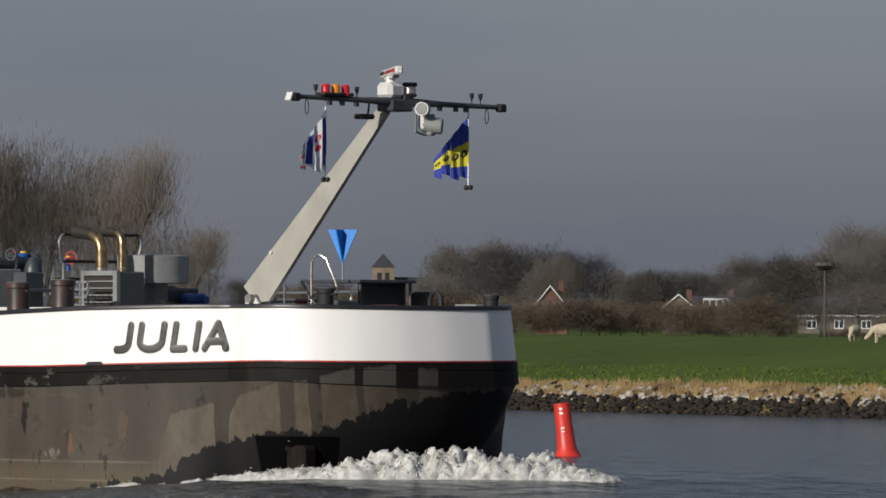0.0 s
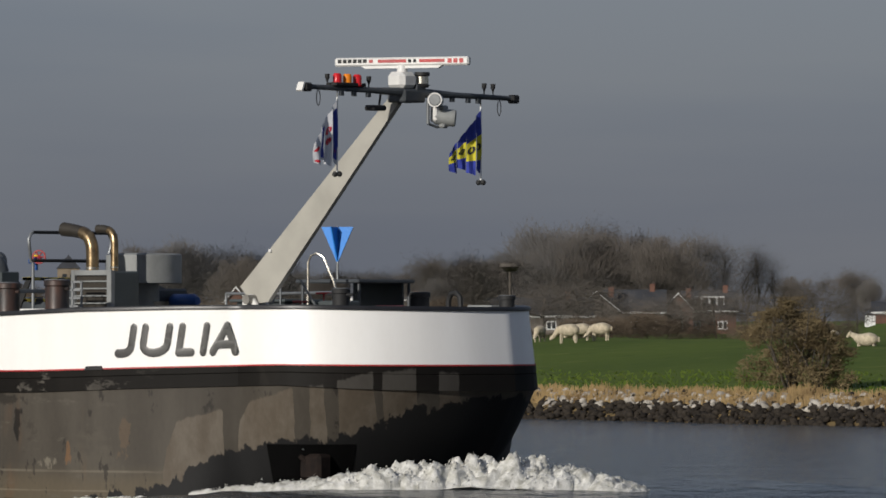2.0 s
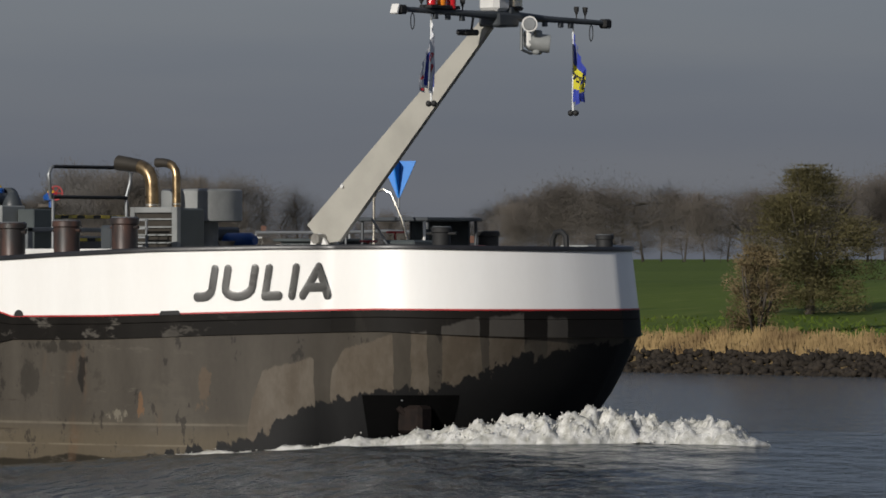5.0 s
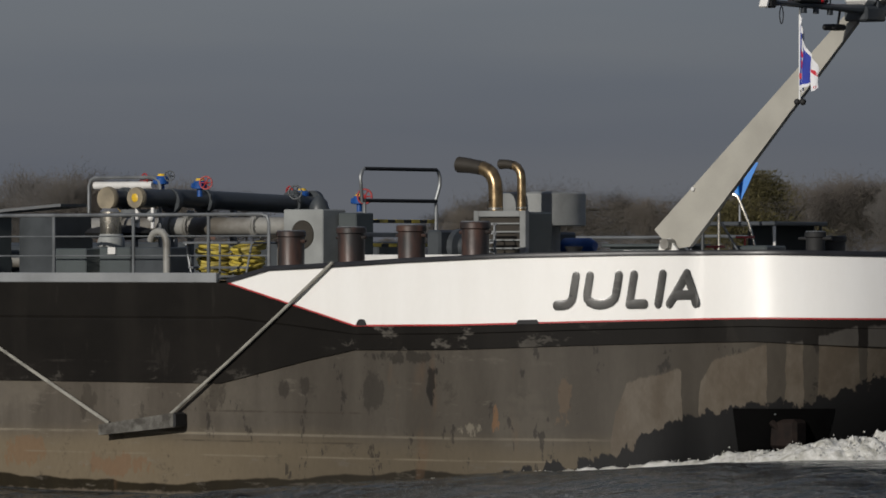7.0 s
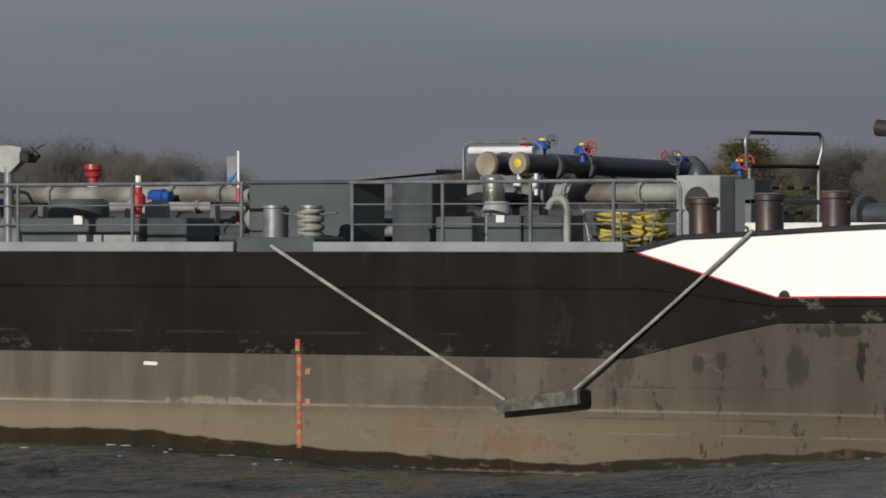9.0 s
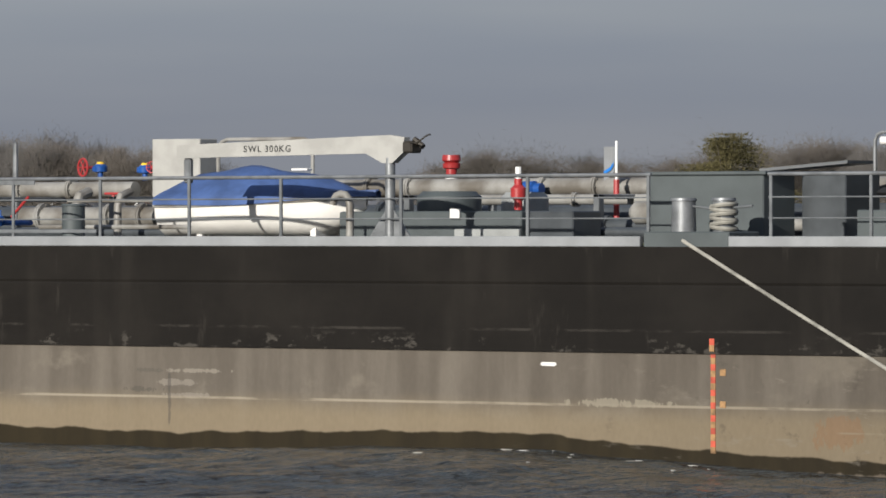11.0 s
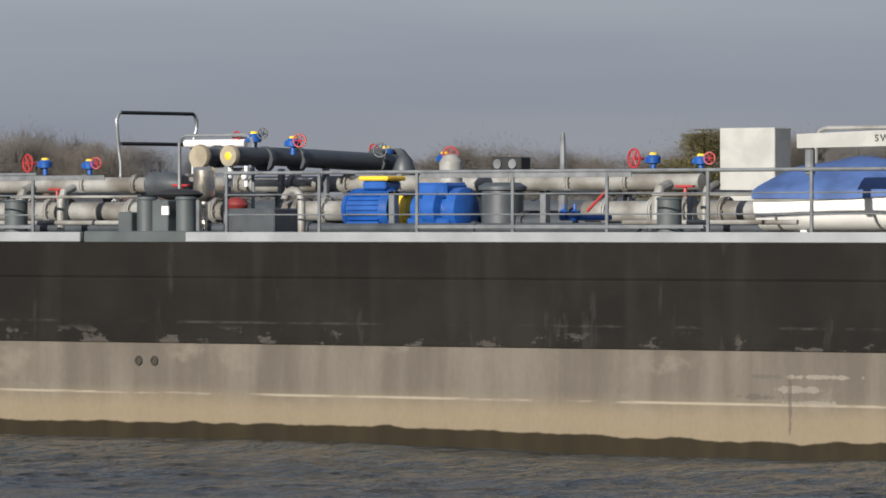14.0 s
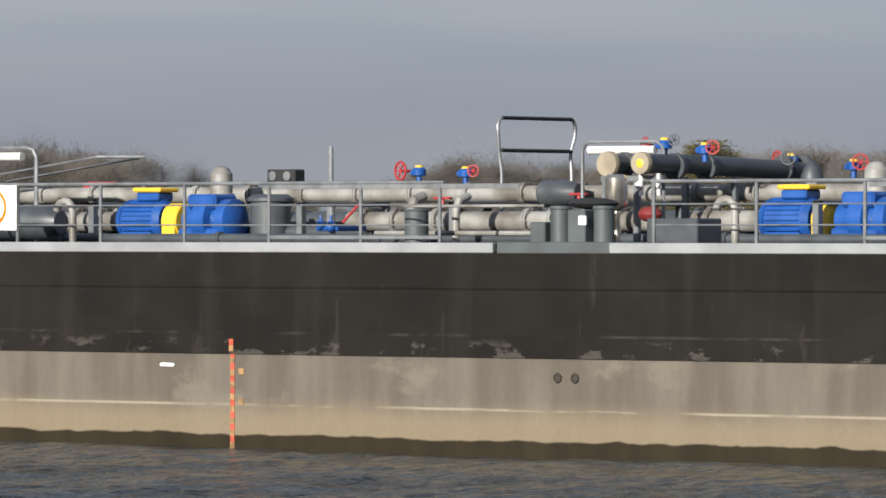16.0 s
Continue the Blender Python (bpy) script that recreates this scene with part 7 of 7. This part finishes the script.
def make_trees():
    make_kinds()
    rnd = random.Random(8)
    az = -46.9
    while az < -32.6:
        s = lerp_table(SKYLINE, az - 0.13 if az < -38 else az)
        r = rnd.uniform(960, 1250)
        base = on_land(az, r).z
        high = (s * r / 1000 + 3.8 - base) * rnd.uniform(1.0, 1.10) * (1.08 if -41.6 < az < -39.2 else 1)
        kind = rnd.choice(("round", "wide", "oval", "tall", "round", "oval") if az < -37.4 else ("round", "wide", "oval", "low"))
        tree(kind, az, r, high, "bare brown winter tree on the skyline", rz=rnd.uniform(0, 6), stretch=1.2)
        az += 0.12 + 0.09 * rnd.random() + (0.06 if s < 7 else 0)
    # a stand of large willows with ascending limbs
    for az, high, kind, k in ((-49.6, 22, "fan", 1.0), (-48.95, 21.5, "fan", 1.0), (-48.50, 24.0, "fan", 1.05), (-48.02, 23.2, "fan", 0.95), (-47.42, 13.2, "fan", 1.1), (-47.62, 10, "fan", 1.0), (-47.2, 8.5, "fan", 1.1)):
        tree(kind, az, 760, high, "large bare willow with brown ascending limbs", rz=5 * high, stretch=k)
    # lower thicket in front of the tall trees
    az = -47.6
    while az < -33:
        r = rnd.uniform(840, 930) if az > -38.3 else rnd.uniform(690, 800)
        base = on_land(az, r).z
        s = 0.45 * lerp_table(SKYLINE, az) * rnd.uniform(0.55, 1.1)
        tree("low", az, r, s * r / 1000 + 3.8 - base, "low brown winter shrub behind the meadow", "shrubs behind the meadow", rnd.uniform(0, 6), 1.3)
        az += 0.26 + 0.12 * rnd.random()
    az = -46.2
    while az < -38.35:
        r = rnd.uniform(405, 440)
        h = (1.6 + 1.5 * max(0, noise.noise((az * 1.9, 2, 5)) + 0.35)) * rnd.uniform(0.85, 1.1) * (0.75 if az > -41.9 else 1.12)
        if -41.9 < az < -41.1:
            h *= 0.5
        tree("hedge", az, r, h, "dark leafless hedge shrub on the meadow's edge", "hedge shrubs", rnd.uniform(0, 6), 1.3)
        az += 0.15 + 0.10 * rnd.random()
    for az, r, h in ((-37.5, 420, 1.4), (-37.1, 425, 1.5), (-36.9, 430, 1.2)):
        tree("hedge", az, r, h, "dark leafless hedge shrub on the meadow's edge", "hedge shrubs", rnd.uniform(0, 6), 1.5)
    tree("wide", -41.95, 560, 7.8, "brown bare willow behind the dike", rz=1.0, stretch=0.85)
    tree("round", -42.30, 600, 6.4, "brown bare willow behind the dike", rz=2.0, stretch=1.1)


def thicket(name, label, az, r, high, wide, leaves, seed, material, trunk):
    """A dense bush: crooked stems and a crown of many small leaf blades in uneven clumps."""
    p = on_land(az, r)
    t = thing(name, label, "tree" if trunk else "bush", at=Matrix.Translation(p))
    rnd = random.Random(seed)
    wood, crown, clumps = Mesh(), Mesh(), []
    for k in range(9 if trunk else 14):
        a = rnd.uniform(0, 6.28)
        reach = wide * rnd.uniform(0.3, 0.95) * 0.5
        q = Vector((reach * math.cos(a), reach * math.sin(a), high * rnd.uniform(0.55, 0.95)))
        b = Vector((0.08 * math.cos(a), 0.08 * math.sin(a), high * (0.16 if trunk else -0.02)))
        mid = b.lerp(q, 0.5) + Vector((rnd.gauss(0, 0.15), rnd.gauss(0, 0.15), 0.1 * high))
        wood.tube([b, mid, q], [0.06 * high / 4, 0.04 * high / 4, 0.01], 5)
    if trunk:
        wood.tube([(0, 0, -0.1), (0.03, 0, high * 0.12), (-0.04, 0.02, high * 0.3), (0.05, 0, high * 0.75)], [0.20, 0.16, 0.13, 0.04], 8)
    for k in range(120 if trunk else 80):
        a, e = rnd.uniform(0, 6.28), rnd.random()
        zz = rnd.uniform(0.07 if trunk else 0.05, 1.0)
        prof = math.sin(math.pi * min(1, (zz * 0.66 + 0.34))) ** 0.65 if trunk else math.sin(math.pi * min(1, zz * 0.72 + 0.28)) ** 0.7
        rad = wide * 0.5 * prof * math.sqrt(e)
        clumps.append((Vector((rad * math.cos(a), rad * math.sin(a), high * zz * 0.97)), rnd.uniform(0.16, 0.34) * high / 4))
    for k in range(leaves):
        c, s = clumps[rnd.randrange(len(clumps))]
        o = c + Vector((max(-1.6, min(1.6, rnd.gauss(0, 1))) * s, max(-1.6, min(1.6, rnd.gauss(0, 1))) * s, max(-1.3, min(1.1, rnd.gauss(0, 1))) * s * 0.75))
        o.z = max(0.05, o.z)
        d = (Vector((o.x, o.y, 0)).normalized() * 0.8 + Vector((rnd.gauss(0, 0.6), rnd.gauss(0, 0.6), rnd.gauss(0.4, 0.5)))).normalized()
        L = rnd.uniform(0.05, 0.16)
        side = d.cross(Vector((rnd.gauss(0, 1), rnd.gauss(0, 1), rnd.gauss(0, 1)))).normalized()
        ribbon(crown, o, o + d * L, rnd.uniform(0.008, 0.022), side)
    part("trunk", wood, M_BARK, t, sharp=0)
    part("crown", crown, material, t, sharp=0)


def make_bank_bushes():
    thicket("tree", "dense olive-brown tree standing alone on the bank", -34.70, 238.5, 5.5, 5.3, 52000, 21, M_LEAF, True)
    thicket("bush", "brown tangled bush at the water's edge", -35.18, bank_r(-35.18) + 4.5, 3.3, 2.4, 9000, 22, M_BUSH, False)
    thicket("bush", "brown tangled bush at the water's edge", -39.05, bank_r(-39.05) + 4.5, 3.5, 3.9, 17000, 23, M_BUSH, False)
    thicket("bush", "brown tangled bush at the water's edge", -38.80, bank_r(-38.80) + 5.5, 2.5, 3.0, 9000, 24, M_BUSH, False)


def house(name, az, r, w, depth, eave, ridge, wall, label, gable=False, windows=3, dormer=False, chimney=True):
    """A house with walls, pitched roof, bargeboards, windows; its front faces the river."""
    p = on_land(az, r)
    h = thing(name, label, "house", at=Matrix.Translation(p) @ Matrix.Rotation(-radians(az), 4, "Z"))
    body = Mesh().box(-w / 2, w / 2, 0, depth, -0.3, eave, 0)
    if gable:
        body.prism([(-w / 2, 0, eave), (w / 2, 0, eave), (0, 0, ridge - 0.1)], (0, depth, 0))
    part("wall", body, wall, h)
    roof = Mesh()
    if gable:
        for s in (-1, 1):
            roof.prism([(s * (w / 2 + 0.4), -0.4, eave - 0.3), (0, -0.4, ridge), (0, -0.4, ridge + 0.2), (s * (w / 2 + 0.4), -0.4, eave - 0.1)], (0, depth + 0.8, 0))
    else:
        roof.prism([(-w / 2 - 0.4, -0.4, eave), (-w / 2 - 0.4, depth / 2, ridge), (-w / 2 - 0.4, depth + 0.4, eave), (-w / 2 - 0.4, depth + 0.4, eave - 0.15), (-w / 2 - 0.4, -0.4, eave - 0.15)], (w + 0.8, 0, 0))
    ro = part("roof", roof, M_ROOF, h)
    if gable:
        for s in (-1, 1):
            part("bargeboard", Mesh().prism([(s * (w / 2 + 0.45), -0.46, eave - 0.25), (0, -0.46, ridge + 0.05), (0, -0.46, ridge + 0.27), (s * (w / 2 + 0.45), -0.46, eave - 0.03)], (0, 0.06, 0)), M_TRIM, h, "white bargeboard")
    else:
        part("fascia", Mesh().box(-w / 2 - 0.4, w / 2 + 0.4, -0.46, -0.40, eave - 0.28, eave + 0.05, 0), M_TRIM, h, "white fascia board")
    for k in range(windows):
        x = -w / 2 + (k + 0.5) * w / windows
        win = part("window", Mesh().box(x - 0.75, x + 0.75, -0.06, 0.02, 0.7, min(eave - 0.35, 2.0), 0), M_TRIM, h, "white window frame")
        for q in (-1, 1):
            part("pane", Mesh().box(x + q * 0.36 - 0.28, x + q * 0.36 + 0.28, -0.08, -0.05, 0.85, min(eave - 0.5, 1.88), 0), M_PANE, win)
    if dormer:
        zc = eave + (ridge - eave) * 0.45
        d = part("dormer", Mesh().box(-w * 0.28, w * 0.28, -0.1 + depth * 0.12, depth * 0.5, zc - 0.9, zc + 0.9, 0), M_TRIM, h, "white dormer")
        for q in range(4):
            x = -w * 0.28 + (q + 0.5) * w * 0.14
            part("pane", Mesh().box(x - w * 0.05, x + w * 0.05, -0.16 + depth * 0.12, -0.10 + depth * 0.12, zc - 0.55, zc + 0.6, 0), M_PANE, d)
    if chimney:
        part("chimney", Mesh().box(w * 0.25, w * 0.25 + 0.8, depth * 0.45, depth * 0.6, ridge - 0.8, ridge + 0.9, 0), M_BRICK, h)
    return h


def make_village():
    house("house", -41.33, 960, 16.5, 8, 2.8, 5.6, M_WALLG, "low white-trimmed house with a dark roof", windows=4)
    house("house", -40.80, 975, 7.5, 10, 3.2, 6.4, M_WALLG, "house with a white-edged gable and dark roof", gable=True, windows=2)
    house("house", -40.45, 980, 9, 8, 3.4, 6.9, M_WALLG, "dark-roofed house behind sheep meadow", windows=3)
    house("house", -40.06, 985, 4.6, 8, 3.5, 6.2, M_BRICK, "red brick house gable with white edges", gable=True, windows=1)
    house("house", -39.78, 990, 8.4, 8, 3.6, 6.7, M_BRICK, "brick house with a wide white dormer", windows=2, dormer=True)
    house("house", -42.90, 960, 4.8, 8, 3.7, 5.7, M_WALLG, "grey house with a white gable edge", gable=True, windows=1)
    house("house", -42.56, 965, 7.4, 8, 3.4, 5.7, M_WALLG, "dark-roofed house with a white dormer", windows=2, dormer=True)
    house("house", -44.06, 900, 4.6, 8, 3.6, 6.7, M_BRICK, "brick gabled house with white marks", gable=True, windows=1)
    house("house", -37.95, 940, 11.5, 7, 1.4, 3.0, M_BRICK, "long low dark barn with brick chimney", windows=0)
    # church
    p = on_land(-45.57, 1150)
    c = thing("church", "brick church tower with a pointed roof and long nave", "church", at=Matrix.Translation(p) @ Matrix.Rotation(radians(45.7), 4, "Z"))
    part("tower", Mesh().box(-2.0, 2.0, 0, 4, -0.3, 11.4, 0), M_TOWER, c)
    part("tower_roof", Mesh().add([(-2.2, -0.2, 11.4), (2.2, -0.2, 11.4), (2.2, 4.2, 11.4), (-2.2, 4.2, 11.4), (0, 2, 13.9)], [(0, 1, 4), (1, 2, 4), (2, 3, 4), (3, 0, 4), (3, 2, 1, 0)]), M_ROOF, c)
    for x in (-0.7, 0.7):
        part("belfry_window", Mesh().box(x - 0.4, x + 0.4, -0.05, 0.05, 8.8, 10.4, 0), M_PANE, c)
    part("nave", Mesh().box(2, 13, 0.3, 6, -0.3, 6.2, 0), M_BRICK, c)
    part("nave_roof", Mesh().prism([(2, 0, 6.2), (2, 3.1, 9.6), (2, 6.3, 6.2)], (11.3, 0, 0)), M_ROOF, c)
    # white shed and small white frame
    p = on_land(-38.33, 930)
    s = thing("garden_shed", "small white shed with an awning", "shed", at=Matrix.Translation(p) @ Matrix.Rotation(radians(38.5), 4, "Z") @ Matrix.Scale(0.65, 4))
    part("shed_wall", Mesh().box(-1.2, 1.2, 0, 2.4, -0.2, 2.4, 0), M_TRIM, s)
    part("shed_roof", Mesh().prism([(-1.4, -0.2, 2.4), (1.4, -0.2, 2.4), (0, -0.2, 3.2)], (0, 2.8, 0)), M_ROOF, s)
    p = on_land(-34.03, 690)
    s = thing("tent_frame", "small pale pointed frame in the field", "frame", at=Matrix.Translation(p) @ Matrix.Rotation(radians(34), 4, "Z"))
    part("pole", Mesh().rod((-1.1, 0, -0.1), (0, 0, 1.9), 0.035), M_WALLG, s)
    part("pole", Mesh().rod((1.1, 0, -0.1), (0, 0, 1.9), 0.035), M_WALLG, s)
    part("pole", Mesh().rod((0.3, 1, -0.1), (0, 0, 1.9), 0.035), M_WALLG, s)


def make_nest_pole():
    p = on_land(-41.58, 430)
    t = thing("stork_nest_pole", "tall wooden pole with a stork's nest on top", "nest pole", at=Matrix.Translation(p))
    part("pole", Mesh().rod((0, 0, -0.2), (0, 0, 5.0), 0.11, 8, 0.09), M_BARK, t)
    for s in (-1, 1):
        part("strut", Mesh().rod((0.55 * s, 0, -0.2), (0.05 * s, 0, 2.6), 0.05, 6), M_BARK, t)
    part("platform", Mesh().lathe((0, 0, 4.95), (0, 0, 5.1), [(0, 0.3), (1, 0.62)], 12), M_BARK, t)
    rnd = random.Random(6)
    m = Mesh().lathe((0, 0, 5.05), (0, 0, 5.45), [(0, 0.45), (0.5, 0.78), (1, 0.7)], 14)
    for k in range(160):
        a = rnd.uniform(0, 6.28)
        o = Vector((0.68 * math.cos(a), 0.68 * math.sin(a), rnd.uniform(5.08, 5.5)))
        m.rod(o, o + Vector((rnd.gauss(0, 0.25), rnd.gauss(0, 0.25), rnd.gauss(0, 0.07))), 0.012, 3)
    part("nest", m, M_TWIGB, t, "heap of twigs")


def make_sheep(az, r, turn, lying=False, graze=True, k=1.0):
    p = on_land(az, r)
    s = thing("sheep", "cream woolly sheep lying on the grass" if lying else "cream woolly sheep grazing on the meadow", "sheep", "sheep on the meadow", at=Matrix.Translation(p - Vector((0, 0, 0.32 if lying else 0))) @ Matrix.Rotation(radians(turn), 4, "Z") @ Matrix.Scale(k, 4))
    body = Mesh().ball((0, 0, 0.62), 0.56, 0.30, 0.30, 14, 9)
    body.v = [tuple(Vector(v) * (1 + 0.06 * noise.noise(Vector(v) * 6))) for v in body.v]
    part("body", body, M_WOOL, s)
    hx, hz = (0.72, 0.30) if graze and not lying else (0.74, 0.86)
    part("neck", Mesh().tube([(0.42, 0, 0.68), (0.58, 0, (0.68 + hz) / 2), (hx, 0, hz)], [0.2, 0.14, 0.1], 10), M_WOOL, s)
    part("head", Mesh().tube([(hx - 0.04, 0, hz + 0.06), (hx + 0.06, 0, hz - 0.02), (hx + 0.18, 0, hz - 0.14)], [0.10, 0.105, 0.055], 10), M_WOOL, s)
    for e in (-1, 1):
        part("ear", Mesh().ball((hx, 0.13 * e, hz + 0.06), 0.03, 0.08, 0.02, 6, 4), M_WOOL, s)
    for x in (-0.36, 0.34):
        for y in (-0.15, 0.15):
            part("leg", Mesh().rod((x, y, 0.42), (x + 0.02, y, -0.02), 0.06, 8, 0.035), M_WOOL, s)
    part("tail", Mesh().ball((-0.57, 0, 0.62), 0.05, 0.05, 0.13, 6, 4), M_WOOL, s)


def make_flock():
    for az, u, turn, lying, graze, k in ((-41.31, 57, -70, False, True, 0.85), (-41.05, 54, -150, False, True, 1.0), (-40.94, 58, -145, False, True, 0.9), (-40.76, 57, -160, False, True, 0.95),
                                         (-38.65, 60, -60, True, False, 0.9), (-38.36, 52, 200, True, False, 1.0), (-37.60, 44, 15, False, True, 1.12), (-37.29, 46, 150, True, False, 0.9)):
        make_sheep(az, bank_r(az) + u, turn, lying, graze, k)


def make_buoy():
    """Red can buoy that leans in the current."""
    b = thing("buoy", "leaning red cylindrical river buoy with pale marks", "buoy", at=Matrix.Translation((-123.36, 128.19, -0.15)) @ Euler((radians(3), radians(-6), 0)).to_matrix().to_4x4())
    body = part("buoy_body", Mesh().lathe((0, 0, -0.6), (0, 0, 1.50), [(0, 0.42), (0.28, 0.42), (0.32, 0.36), (0.42, 0.27), (0.75, 0.235), (0.985, 0.235), (1, 0.21)], 24), M_BUOY, b, "red painted steel can")
    part("buoy_cap", Mesh().lathe((0, 0, 1.48), (0, 0, 1.53), [(0, 0.245), (0.6, 0.245), (1, 0.2)], 24), M_BUOY, b)
    for z, h in ((1.33, 0.07), (1.21, 0.07), (0.80, 0.05), (0.71, 0.04)):
        part("pale_mark", Mesh().prism([(0.249 * math.sin(a), -0.249 * math.cos(a), z) for a in (0.35, 0.55, 0.75)] + [(0.249 * math.sin(a), -0.249 * math.cos(a), z + h) for a in (0.75, 0.55, 0.35)], (0.004, -0.004, 0)), M_TRIM, b, "plain pale mark")
    return b


make_stones()
make_reeds()
make_trees()
make_bank_bushes()
make_village()
make_nest_pole()
make_flock()
buoy = make_buoy()


# ---------- what moves ----------
def ride(t):
    return pose(BOW_X + SPEED * t, SIDE_Y, 0)


STEPS = [0.25 * k for k in range(int(CLIP * 4) + 1)]


# which way each flag blows: seconds, degrees
FLAG_SWING = ([(0, -75), (0.3, -125), (0.7, -30), (1.1, 15), (1.5, -62), (1.9, -115), (2.25, -10), (2.5, -95), (2.7, -125), (3.1, -105), (3.8, -20), (4.5, -90), (5.3, -25), (5.9, -60), (6.5, -25), (7.2, -58), (8, -100), (9, 0), (16, -40)],
              [(0, -120), (0.3, 20), (0.7, 5), (1.1, 20), (1.5, 35), (1.9, -110), (2.25, -25), (2.5, -60), (2.75, 25), (3.1, -35), (3.8, -90), (4.5, -20), (5.3, -60), (5.9, -20), (6.5, 10), (7.2, 0), (8, 30), (9, -60), (16, 0)])


def motions():
    for ob in (ship, dinghy, hose_basket, fender, wake, bow_wave, *[f[0] for f in FLAGS]):
        walk(ob, [(t, ride(t)) for t in STEPS])
    # the radar bar turns once in 2.4 s, clockwise from above
    walk(radar, [(t, pose(*RADAR, 0, 0, -38 - 150 * t)) for t in STEPS])
    # flag strips swing one after the other
    for j, (flag, strips, (x, y, top)) in enumerate(FLAGS):
        keys = [[] for _ in strips]
        for t in [0.1 * k for k in range(int(CLIP * 10) + 1)]:
            p = Vector((x, y, top))
            for k, s in enumerate(strips):
                a = lerp_table(FLAG_SWING[j], t - 0.03 * k) + (8 + 12 * k) * math.sin(5.1 * t - 1.1 * k + 2.1 * j) * (k > 0) + 9 * (-1) ** k
                keys[k].append((t, pose(*p, 0, 0, a)))
                p = p + Vector((0.19 * math.cos(radians(a)), 0.19 * math.sin(radians(a)), 0))
        for s, rows in zip(strips, keys):
            walk(s, rows)
    # foam churns: pieces heave and slide in small loops
    for i, (p, (x, y, z), layer, h) in enumerate(FOAM):
        w, f = 5.0 + 0.7 * (i % 3), 1.9 * i + 2.6 * layer
        walk(p, [(t, pose(x + 0.10 * h * math.sin(w * t + f), y + 0.12 * h * math.cos(0.8 * w * t + f), z + 0.16 * h * math.sin(w * t + f + 1),
                          4 * math.sin(0.9 * w * t + f), 5 * math.cos(w * t + f), 0)) for t in STEPS])


motions()
